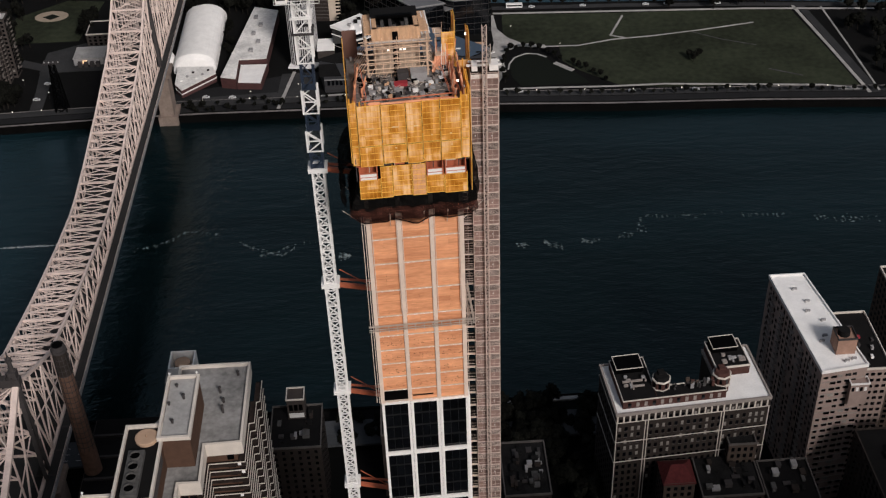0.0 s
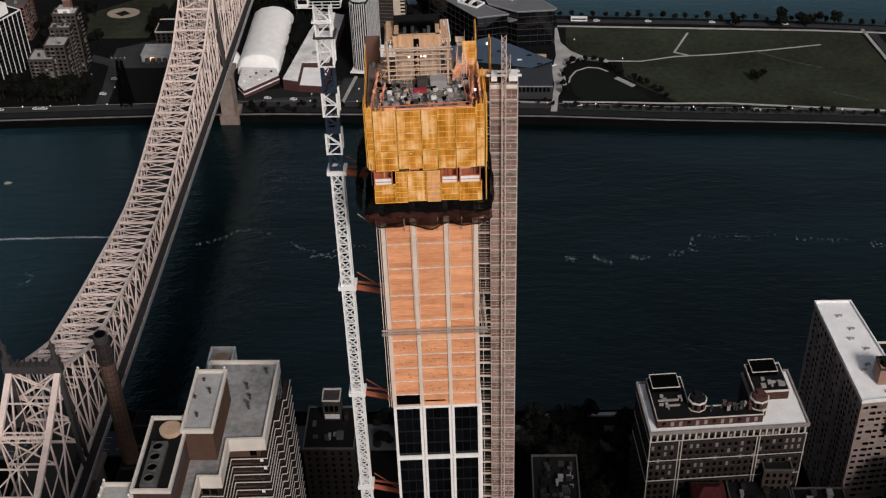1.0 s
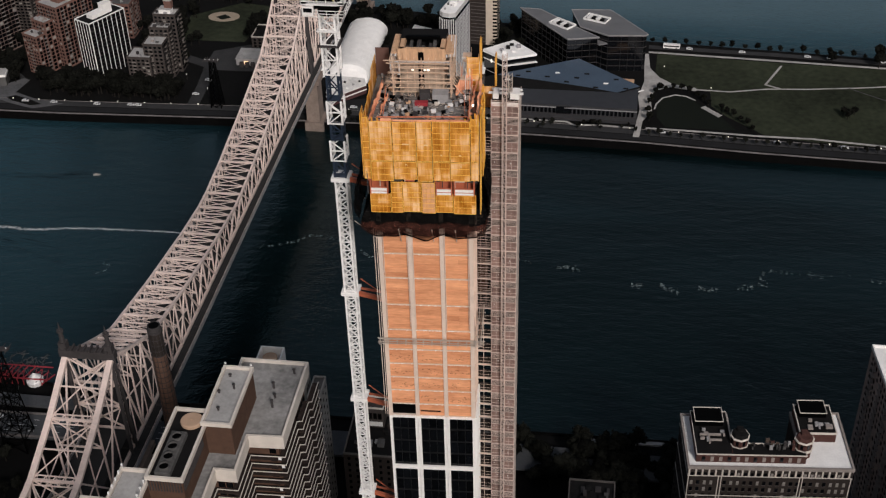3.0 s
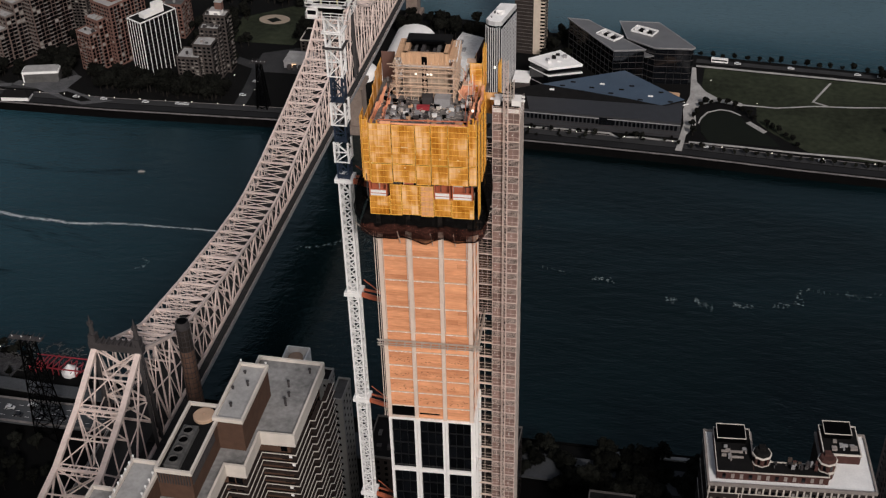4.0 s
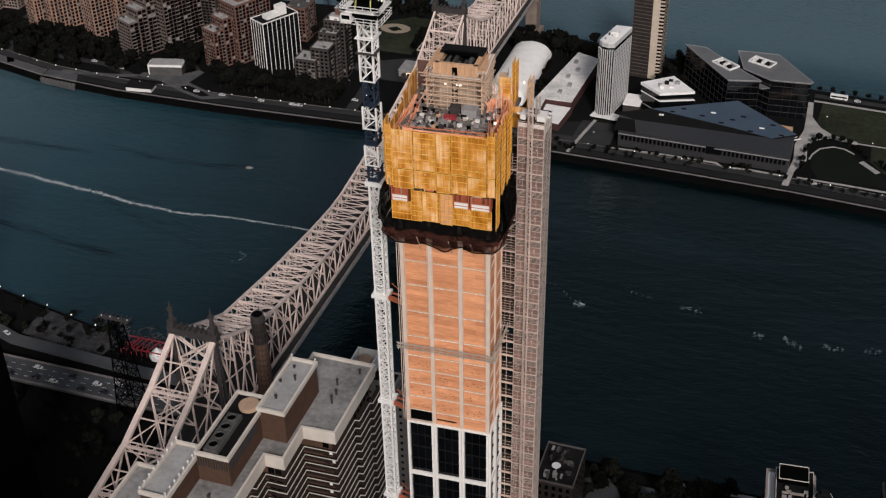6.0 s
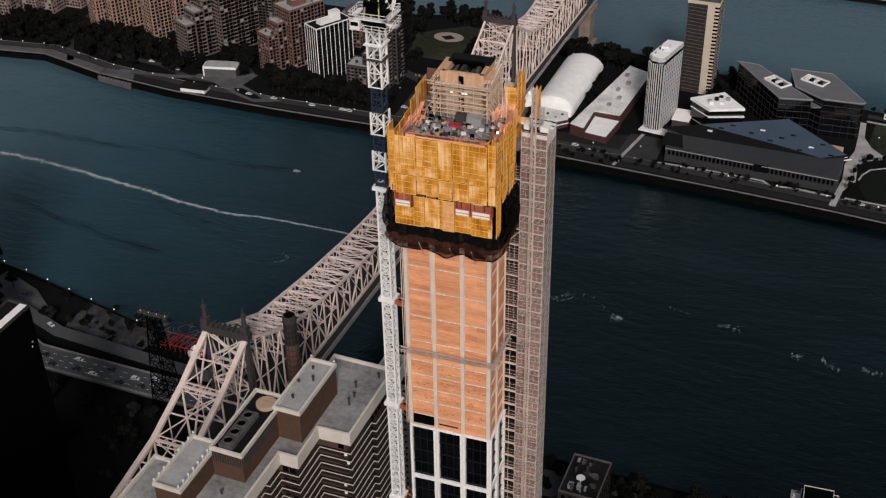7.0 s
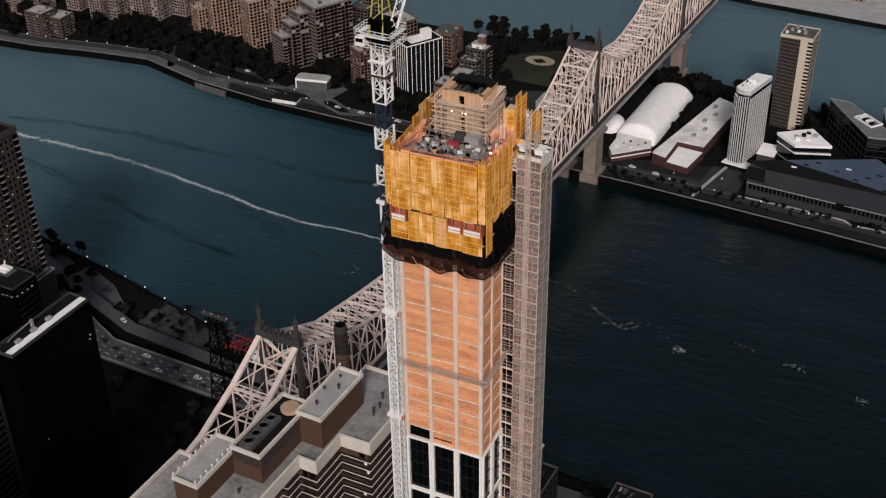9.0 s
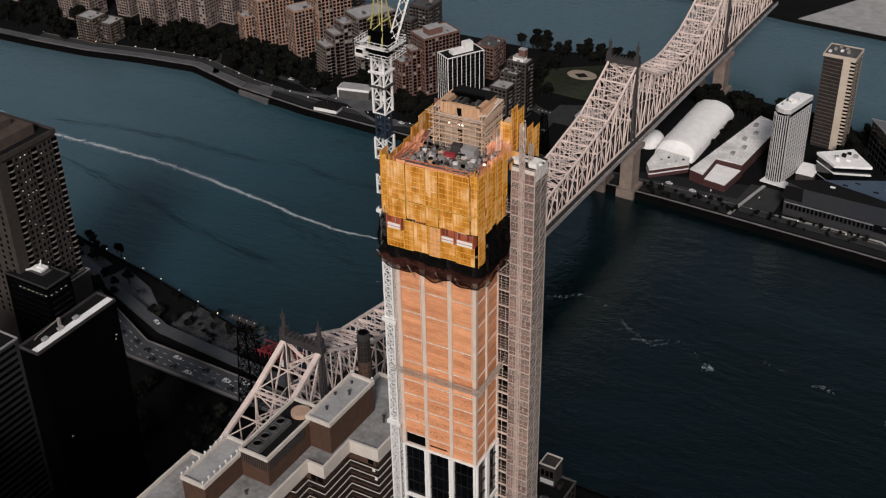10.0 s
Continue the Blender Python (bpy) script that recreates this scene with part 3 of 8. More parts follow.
# sheathed storeys
LEVELS = [215.2, 218.6, 222.5, 226.2, 230.0, 233.9, 239.2, 245.8, 252.6, 258.6, 263.0]
rr = random.Random(23)
clip_f = Form()
for n, (za, zb) in enumerate(zip(LEVELS, LEVELS[1:])):
    part("slab_edge", Form().box(0.1, W - 0.1, 0.10, 12.0, za - 0.02, za + 0.14), POST, tower)
    for k in range(26):
        x = rr.uniform(0.6, W - 0.8)
        clip_f.box(x, x + rr.uniform(0.12, 0.45), 0.04, 0.1, za + 0.02, za + 0.16)
    for c in range(3):
        x0, w = c * BAY + 0.45, BAY - 0.9
        if n == 0 and c == 0:
            # black sheet paints the shadow inside the unglazed opening
            part("open_bay", Form().box(x0, x0 + w, 0.5, 0.6, za + 0.3, zb), BLACKB, tower, "open unglazed bay in shadow")
            continue
        k = max(3, round((zb - za) / 1.3))
        h = (zb - za - 0.2) / k
        for j in range(k):
            cut = rr.choice((0.5, 1.0, 1.0, 1.0))
            for a, b in ((0, cut), (cut, 1)):
                if b > a:
                    o = rr.uniform(0, 0.09)
                    part("plywood_sheet", Form().box(x0 + a * w + 0.008, x0 + b * w - 0.008, 0.36 - o, 0.46, za + 0.18 + j * h + 0.014, za + 0.18 + (j + 1) * h - 0.014), PLY, tower)
        part("batten", Form().box(x0, x0 + w, 0.24, 0.4, za + 0.16, za + 0.30), TIMBER, tower, "pale timber batten on the slab edge")
        if zb - za > 5:
            zm = za + (zb - za) * rr.uniform(0.46, 0.54)
            part("batten", Form().box(x0, x0 + w, 0.27, 0.33, zm, zm + 0.10), PLY, tower, "orange timber batten")
    for c in range(2):
        y0 = c * 5.55 + 0.45
        k = max(3, round((zb - za) / 1.3))
        h = (zb - za - 0.2) / k
        for j in range(k):
            part("plywood_sheet", Form().box(W - 0.5, W - 0.36 + rr.uniform(0, 0.04), y0 + 0.02, y0 + 4.9, za + 0.18 + j * h + 0.008, za + 0.18 + (j + 1) * h - 0.008), PLY, tower)
stamp_f = Form()
for za in (219.6, 223.5, 227.2, 231.0):
    for k in range(46):
        x = rr.uniform(0.9, W - 1.2)
        if min(abs(x - BAY), abs(x - 2 * BAY)) > 0.8:
            z = za + rr.uniform(-0.2, 1.4)
            stamp_f.box(x, x + rr.uniform(0.15, 0.5), 0.235, 0.245, z, z + rr.uniform(0.08, 0.25))
part("worn_mark", stamp_f, STAMP, tower, "rows of faint reddish marks on the sheets", kind="stuff")
part("slab_clip", clip_f, WHITE, tower, "small white clips along the slab edges", kind="stuff")
# thin black strip on the plywood paints a gap's shade
part("torn_sheet", Form().box(BAY + 0.6, BAY + 5.0, 0.27, 0.29, 216.4, 216.8), BLACKB, tower, "dark gap under a loose sheet")
for c in range(4):
    x = [0.35, BAY, 2 * BAY, W - 0.45][c]
    part("column", Form().box(x - 0.42, x + 0.42, 0.0, 0.8, Z_GL, Z_OR + 8), POST, tower)
for y in (5.5, 11.0):
    part("column", Form().box(W - 0.8, W, y - 0.35, y + 0.35, Z_GL, Z_OR + 8), POST, tower)
for x, y in ((-0.35, 0.25), (-0.85, 0.5), (0.98, -0.06), (BAY - 0.55, -0.06), (BAY + 0.55, -0.06), (2 * BAY + 0.6, -0.06), (W - 1.05, -0.06)):
    part("guide_rail", Form().box(x - 0.06, x + 0.06, y - 0.08, y + 0.04, 240 if x > 0.5 else Z_GL, Z_OR + 3), POST, tower, "slim pale guide rail")
# scaffold band
f = Form()
for z, o in ((237.2, 1.3), (237.2, 0.5), (238.2, 1.4), (236.4, 0.9)):
    f.beam((-1.2, -o, z), (W + 0.8 + o, -o, z), 0.13)
    f.beam((W + o, -o - 0.4, z), (W + o, 13, z), 0.2)
for k in range(12):
    x = -0.8 + k * 1.8
    f.beam((x, -1.5, 236.6), (x, 0.2, 236.6), 0.12).beam((x, -1.4, 236.4), (x, -1.4, 238.3), 0.1)
for k in range(7):
    f.beam((W - 0.2, k * 2, 236.6), (W + 1.8, k * 2, 236.6), 0.14)
part("scaffold_band", f, PIPE, tower, "tube scaffold ledge round the facade")
# debris net
def skirt(rows, seed, scallop=0.0):
    """A net hung in rows round three sides; the last rows sag between the columns."""
    rr = random.Random(seed)
    line = [(-1, D * 0.75 - i * 0.6) for i in range(int(D * 0.75 / 0.6))] + [(0, i * 0.45) for i in range(int(W / 0.45) + 1)] + [(1, i * 0.6) for i in range(int(D * 0.6 / 0.6))]
    grid = []
    for r, (o, z, sag) in enumerate(rows):
        row = []
        for i, (side_, u) in enumerate(line):
            fold = noise.noise((i * 0.33, r * 0.6, seed)) * 0.55 + noise.noise((i * 0.9, r * 0.9, seed + 5)) * 0.25
            s_ = abs(math.sin(math.pi * (u + 0.5 * math.sin(u * 1.3)) / BAY)) ** 0.7 if side_ == 0 else abs(math.sin(math.pi * u / 5.5)) ** 0.7
            s_ *= 1.0 + 0.5 * noise.noise((u * 0.15, side_ * 3.1, seed))
            oo, zz = o + fold * 0.8, z - sag * s_ + fold * 0.7
            if side_ == 0:
                row.append((u * (W + 2 * oo) / W - oo, -oo, zz))
            else:
                row.append((-oo if side_ < 0 else W + oo, max(u, 0.2) - (oo if u < 1 else 0) * (1 - u), zz))
        grid.append(row)
    f, n = Form(), len(line)
    f.v = [p for row in grid for p in row]
    f.f = [(a * n + i, a * n + i + 1, (a + 1) * n + i + 1, (a + 1) * n + i) for a in range(len(rows) - 1) for i in range(n - 1)]
    return f, grid[-1]


f, _ = skirt([(0.3, 271.0, 0), (1.2, 270.6, 0), (2.0, 269.6, 0.3), (2.5, 268.4, 0.6), (2.2, 267.2, 0.9), (1.3, 266.3, 1.0)], 3)
part("debris_net", f, NET, tower, "black debris net slung under the screens")
f, hem = skirt([(2.4, 268.3, 0.3), (2.7, 267.3, 0.5), (2.5, 266.3, 0.9), (1.9, 265.4, 1.2), (1.3, 264.9, 1.4)], 9)
part("net_fringe", f, NET_THIN, tower, "thin translucent lower fringe of the net")
f = Form()
for p, q in zip(hem, hem[1:]):
    f.beam(p, q, 0.16)
part("net_hem", f, NET, tower, "black rope hem of the net")
nf = Form()
rr = random.Random(17)
rows_ = [[(-1.4 - 2.9 * math.sin(a) + rr.uniform(-0.2, 0.2), 0.2 + 1.1 * i + rr.uniform(-0.2, 0.2), 277.5 - 10.5 * b + rr.uniform(-0.3, 0.3) * (b > 0)) for i in range(13)] for a, b in ((0, 0), (0.5, 0.12), (0.9, 0.3), (1.2, 0.5), (1.4, 0.7), (1.2, 0.87), (0.7, 1.0))]
nf.v = [p for r in rows_ for p in r]
nf.f = [(a * 13 + i, a * 13 + i + 1, a * 13 + i + 14, a * 13 + i + 13) for a in range(6) for i in range(12)]
part("side_net", nf, NET, tower, "black debris net bulging from the side")
nf = Form()
nf.v = [(W + 0.8 + (-p[0] - 1.4) * 0.8, p[1], p[2]) for r in rows_ for p in r]
nf.f = [(a * 13 + i, a * 13 + i + 1, a * 13 + i + 14, a * 13 + i + 13) for a in range(1, 6) for i in range(12)]
part("side_net", nf, NET, tower, "black debris net bulging from the side")
for x, y, dx, dy in ((0, 0.5, -4.2, -1), (0, 9, -4.4, 0), (W, 0.5, 3.6, -1.5), (W, 8, 4.2, 0), (4.6, 0, 0, -3), (11, 0, 0, -3), (15.5, 0, 0, -3)):
    part("net_outrigger", Form().beam((x, y, 262.0), (x + dx, y + dy, 266.8), 0.14), PIPE, tower)
# climbing screens
def screen(x, y, turn, w, z0, z1, parent, rib=True):
    """One yellow perforated screen with ribs and rails; x runs along the face."""
    h = z1 - z0
    ob = part("climbing_screen", Form().box(0.03, w - 0.03, 0, 0.05, 0, h), YELLOW, parent)
    ob.matrix_basis = pose(x, y, z0, 0, 0, turn)
    f = Form()
    m = max(2, round(w / 0.8))
    for k in range(m + 1):
        xx = 0.06 + k * (w - 0.12) / m
        e = 0.06 if k in (0, m) else 0.025
        f.box(xx - e, xx + e, -0.06, -0.005, 0, h + (0.25 if k in (0, m) else 0))
    f.box(0.03, w - 0.03, -0.05, -0.01, 0, 0.1).box(0.03, w - 0.03, -0.05, -0.01, h - 0.1, h)
    part("screen_upright", f, YPOST, ob)
    f = Form()
    n = max(2, round(h / 1.2))
    for k in range(n + 1):
        zz = 0.06 + k * (h - 0.12) / n
        f.box(0.03, w - 0.03, -0.12, -0.065, zz - 0.04, zz + 0.04)
    f.box(0.03, 0.08, -0.11, -0.07, 0, h).box(w - 0.08, w - 0.03, -0.11, -0.07, 0, h)
    part("screen_rail", f, YRIB, ob, kind="stuff")
    return ob


XS = [-1.4, -0.05, 4.2, 8.6, 11.5, 14.75, 18.5, 20.1]
rr = random.Random(7)
for i, (xa, xb) in enumerate(zip(XS, XS[1:])):
    end = i in (0, 6)
    off = -1.85 if end else (-2.05, -2.2, -2.1, -2.18)[i % 4]
    mid = 281.6
    for za, zb in ((Z_UP + rr.uniform(-0.25, 0.5), mid - 0.10), (mid + 0.06, Z_TOP + (0.6 if end else rr.uniform(-0.15, 0.2)))):
        screen(xa + 0.05, off, 0, xb - xa - 0.10, za, zb, tower)
    if not end:
        for z in (283.6, 287.8):
            part("hinge_bracket", Form().box(xb - 0.12, xb + 0.12, off - 0.2, off, z, z + 0.35), YPOST, tower)
    part("seam_dash", Form().box(xa + rr.uniform(0.2, 1.0), xb - rr.uniform(0.3, 1.2), off + 0.02, off + 0.1, mid - 0.1, mid + 0.06), STEEL_DARK, tower)
# bright dashes on the screens are pale painted strips, they give no light
for x, z, w in ((1.4, 285.2, 1.5), (6.0, 285.2, 1.3), (10.0, 285.1, 0.8), (6.4, 280.8, 0.3), (13.0, 283.0, 0.3), (16.6, 280.6, 0.3), (16.4, 283.0, 0.4)):
    part("work_lamp", Form().box(x, x + w, -2.32, -2.24, z, z + 0.2), SCREEN_GLOW, tower, "pale work light on a screen")
rr = random.Random(91)
for xa, xb in zip(XS[1:-1], XS[2:-1]):
    x = xa + 0.25
    while x < xb - 0.5:
        w = rr.uniform(0.35, 1.3)
        w = min(w, xb - 0.2 - x)
        for z0, z1 in ((278.2, 281.3), (281.9, 285.4), (285.6, 289.3)):
            if rr.random() < 0.62:
                za = z0 + rr.choice((0, 0, 0.5, 1.1))
                part("formwork_panel", Form().box(x, x + w, -1.92, -1.82, za, z1 - rr.choice((0, 0, 0.4, 1.0))), rr.choice((WHITE, CREAM, CREAM, POST, TIMBER, YPALE)), tower, "pale formwork panel behind the screens")
        x += w + rr.choice((0.08, 0.15, 0.5, 0.9))
for i in range(5):
    for za, zb in ((276.8, 281.3), (281.9, 289.0)):
        y = -1.2 + i * 2.4
        part("formwork_panel", Form().box(W + 1.1, W + 1.2, y, y + rr.uniform(0.8, 1.7), za, zb - rr.uniform(0, 2.5)), rr.choice((WHITE, CREAM, POST)), tower, "pale formwork panel behind the screens")
part("top_net", Form().box(2.2, 4.2, -1.98, -1.9, Z_TOP - 0.1, Z_TOP + 0.5).box(4.4, 18.0, -1.98, -1.9, Z_TOP - 0.1, Z_TOP + 0.28), NET_ORANGE, tower, "salmon safety net along the screen tops")
for k in range(9):
    x = -1.0 + k * 2.35
    part("floor_strip", Form().box(x, x + 1.9, -1.75, -0.4, 276.95, 277.35), (ORANGE, CONC, STEEL_DARK)[k % 3], tower)
    part("hanger_post", Form().box(x, x + 0.16, -1.9, -1.74, 274.0, 279.0), (STEEL_DARK, PIPE)[k % 2], tower)
for i, (xa, xb) in enumerate(zip([-0.6, 3.4, 5.6, 9.2, 11.8, 15.2], [3.4, 5.6, 9.2, 11.8, 15.2, 19.5])):
    o = screen(xa + 0.03, -1.95, 0, xb - xa - 0.06, Z_SK + (0.25 if i in (2, 4) else 0), 274.2 if i in (0, 4, 5) else 276.9, tower)
    if i == 3:
        o.data.materials[0] = YPALE
for xa, xb in ((-0.5, 2.9), (11.9, 15.0), (15.3, 19.2)):
    part("loading_box", Form().box(xa + 0.2, xb - 0.2, -2.1, -1.9, 274.3, 275.5), CREAM, tower, "pale pink loading platform screen")
    part("loading_rail", Form().box(xa + 0.2, xb - 0.2, -2.16, -2.1, 274.8, 274.92), ORANGE, tower)
    part("loading_frame", Form().box(xa, xb, -2.15, -2.0, 275.6, 275.8).box(xa, xa + 0.2, -2.2, -0.2, 274.1, 277.4).box(xb - 0.2, xb, -2.2, -0.2, 274.1, 277.4).box(xa, xb, -0.4, -0.2, 274.2, 277.6), ORANGE, tower, "orange steel frame of a loading platform")
YS = [-2.0, 1.0, 3.4, 5.6, 8.2, 11.0]
for i, (ya, yb) in enumerate(zip(YS, YS[1:])):
    x = W + 1.5 + (0.3 if i % 2 else 0)
    o = screen(x, ya + 0.04, 90, yb - ya - 0.08, (270.0, 276.6, 276.6, 272.8, 274.5)[i], 281.6, tower)
    screen(x, ya + 0.04, 90, yb - ya - 0.08, 281.75, Z_TOP + rr.uniform(-0.2, 0.3), tower)
for i in range(2):
    screen(W + 0.6, 14.6 + 3.0 * i, 90, 2.8, 284.0, 297.5 - 1.6 * i, tower)
    screen(W + 3.4, 16.0 + 3.2 * i, 90, 2.8, 284.0, 293.4 - 1.5 * i, tower)
screen(W - 1.9, 14.5, 0, 2.4, 287.4, 294.6, tower)
part("walkway_screen", Form().box(W + 0.4, W + 3.6, 14.4, 14.6, 284, 288.5), YELLOW, tower)
for i in range(7):
    ya = -2.0 + i * 3.2
    screen(-1.5, ya + 3.2, -90, 3.1, 278.0, (291.2, 288.8, 288.8, 289.2, 290.6, 291.8, 291.8)[i], tower)
part("rear_screen", Form().box(-1.5, 1.2, D - 1, D - 0.8, 284, 293), BRICK_RED, tower, "rust coloured rear screen")
rr = random.Random(57)
for z in (278.0, 281.4, 284.4):
    part("screen_platform", Form().box(-1.2, W + 1.2, -1.7, -0.4, z, z + 0.16), TIMBER, tower, "timber platform behind the screens")
part("inner_wall", Form().box(0, W, -0.3, -0.1, 277.6, 286.5), CONC, tower, "concrete floors behind the screens")
for k in range(34):
    x, z = rr.uniform(-1.2, 18.2), rr.choice((278.6, 281.6, 284.6))
    w, h = rr.uniform(0.4, 1.5), rr.uniform(0.7, 2.6)
    part("stacked_formwork", Form().box(x, x + w, -1.5 + rr.uniform(0, 0.5), -0.7, z, z + h), rr.choice((CREAM, TIMBER, CONC, STEEL_DARK, BRICK_RED, GREY)), tower)
for k in range(14):
    y, z = rr.uniform(-1, 9), rr.choice((276.8, 281.6, 284.6))
    part("stacked_formwork", Form().box(W + 0.3, W + 1.0, y, y + rr.uniform(0.5, 1.5), z, z + rr.uniform(0.8, 2.4)), rr.choice((CREAM, TIMBER, CONC, STEEL_DARK)), tower)
# black box replaces the shaded storeys between net and screens
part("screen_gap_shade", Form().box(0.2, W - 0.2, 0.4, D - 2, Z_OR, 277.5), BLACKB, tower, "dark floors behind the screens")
part("work_deck", Form().box(-1.2, W + 1.2, -1.6, D - 1, Z_DECK - 0.6, Z_DECK), DECKD, tower, "littered concrete working deck")
def drape(name, a, b, h0, h1, lean, seed, m_, label):
    """A slack net hung along a line on the deck; it leans and bunches, with an uneven top."""
    a, b = Vector((*a, Z_DECK)), Vector((*b, Z_DECK))
    n = max(6, int((b - a).length / 0.35))
    d = (b - a).normalized()
    s_ = Vector((-d.y, d.x, 0))
    f = Form()
    for r in range(6):
        q = r / 5
        for i in range(n + 1):
            top = h0 + (h1 - h0) * i / n + 0.9 * noise.noise((i * 0.28, seed, 0)) + 0.5 * noise.noise((i * 0.9, seed, 1))
            bow = lean * q * q + 0.5 * noise.noise((i * 0.45, q * 2.0, seed)) + 0.3 * noise.noise((i * 1.3, q * 4, seed + 2))
            f.v.append(tuple(a.lerp(b, i / n) + s_ * bow + Vector((0, 0, max(0.3, top) * q))))
    f.f = [(r * (n + 1) + i, r * (n + 1) + i + 1, (r + 1) * (n + 1) + i + 1, (r + 1) * (n + 1) + i) for r in range(5) for i in range(n)]
    return part(name, f, m_, tower, label)


drape("edge_net", (-0.9, 0.4), (0.5, 12.5), 1.6, 3.4, -0.5, 3, NET_ORANGE, "slack orange safety net along the deck edge")
drape("edge_net", (1.0, 4.5), (1.9, 9.5), 0.7, 2.4, -0.4, 8, NET_ORANGE, "bunched orange net on the deck")
drape("edge_net", (W - 1.3, 0.6), (W - 0.4, 13.5), 1.4, 3.2, -0.6, 5, NET_ORANGE, "slack salmon net inside the deck edge")
drape("edge_net", (W + 0.9, -1.2), (W + 0.9, 13.8), 2.4, 3.6, 0.2, 6, NET_ORANGE, "salmon safety net along the deck edge")
drape("edge_net", (14.9, 12.6), (W + 0.4, 15.2), 2.4, 5.2, 0.3, 11, NET_ORANGE, "torn salmon net beside the core scaffold")
rr = random.Random(23)
for k in range(9):
    y = 0.6 + k * 1.6
    part("net_stanchion", Form().beam((W - 1.0, y, Z_DECK), (W - 0.8 + rr.uniform(-0.3, 0.3), y, Z_DECK + rr.uniform(2.4, 3.8)), 0.09), TUBE if k % 2 else SAFE, tower)
for k in range(12):
    x, y = rr.uniform(15.0, W + 0.6), rr.uniform(13.0, 20.5)
    part("net_stanchion", Form().beam((x, y, Z_DECK), (x + rr.uniform(-0.4, 0.4), y, Z_DECK + rr.uniform(3.5, 7.0)), 0.10), rr.choice((TUBE, SAFE, CREAM)), tower)
for k in range(6):
    x, y, z = rr.uniform(14.6, 16.6), rr.uniform(13.0, 19.0), Z_DECK + rr.uniform(2.2, 6.0)
    part("rear_board", Form().box(x, x + rr.uniform(1.2, 2.6), y, y + rr.uniform(0.8, 2.0), z, z + 0.12), rr.choice((CREAM, TUBE, CONC)), tower, "pale boards on the rear scaffold")
# panel posts standing proud of the screen tops
for x, h in ((-1.2, 1.5), (-0.5, 1.0), (0.6, 0.7), (1.6, 0.5), (17.6, 0.6), (18.6, 1.3), (19.4, 1.8), (19.9, 1.5)):
    part("screen_finial", Form().box(x - 0.14, x + 0.14, -1.95, -1.75, Z_TOP - 1.5, Z_TOP + h), YPOST, tower)
for y, h in ((0.4, 1.4), (2.2, 0.9), (4.6, 1.2), (6.9, 0.8), (9.6, 1.5)):
    part("screen_finial", Form().box(W + 1.35, W + 1.6, y - 0.14, y + 0.14, Z_TOP - 1.5, Z_TOP + h), YPOST, tower)
part("edge_lamp", Form().box(W - 0.3, W + 0.1, 3.6, 4.0, Z_DECK + 2.9, Z_DECK + 3.2), LAMP, tower, "small bright work lamp")
part("edge_lamp", Form().box(W + 2.6, W + 2.9, 15.7, 15.9, 293.0, 293.5), LAMP, tower, "small bright work lamp")
for za, o in ((289.7, 1.5), (291.9, 1.6), (293.9, 1.7)):
    part("scaffold_lift", Form().box(4.2 - o, 12.7 + o, 14.2 - o, 13.6 - 0.9, za, za + 0.08), CONC, tower, "weathered boarded scaffold lift")
    part("scaffold_lift", Form().box(13.5, 12.7 + o, 13.6 - 0.4, 21.4, za, za + 0.08), CONC, tower, "weathered boarded scaffold lift")
    part("toe_board", Form().box(4.2 - o - 0.4, 12.7 + o + 0.5, 14.2 - o - 0.08, 14.2 - o, za + 0.08, za + 0.24), TUBE, tower)
    part("toe_board", Form().box(12.7 + o, 12.78 + o, 14.2 - o, 22.0, za + 0.08, za + 0.24), TUBE, tower)
# core shaft with timber shuttering
CX0, CX1, CY0, CY1, CZ = 4.2, 12.7, 13.6, 21.5, 296.6
for nm, za, zb, m_, lab in (("core_wall", Z_DECK, 294.2, CORE, "stained concrete core shaft"), ("core_shutter", 294.2, CZ, TIMBER, "timber shuttering on the core top")):
    part(nm, Form().box(CX0, CX1, CY0, CY0 + 0.8, za, zb).box(CX0, CX0 + 0.8, CY0, CY1, za, zb).box(CX1 - 0.8, CX1, CY0, CY1, za, zb).box(CX0, CX1, CY1 - 0.8, CY1, za, zb), m_, tower, lab)
# dark plates put the open core's inner shade into colour
part("core_floor", Form().box(CX0 + 0.8, CX1 - 0.8, CY0 + 0.8, CY1 - 0.8, 295.0, 295.4), ROOF_D, tower)
part("core_cover", Form().box(CX0 - 0.1, CX1 + 0.1, CY1 - 3.4, CY1 + 0.2, 296.6, 296.9), ROOF_D, tower, "dark cover over the core")
part("jump_beam", Form().beam((CX0 + 1, CY0 + 4.2, 297.0), (CX1 - 1, CY0 + 4.2, 297.0), 0.7, 0.6), BLACKB, tower, "black beam over the core")
# black strip on the core front paints a deep slot's shade
part("core_slot", Form().box(7.75, 8.8, CY0 - 0.16, CY0, Z_DECK, 296.0), BLACKB, tower, "dark slot in the core wall")
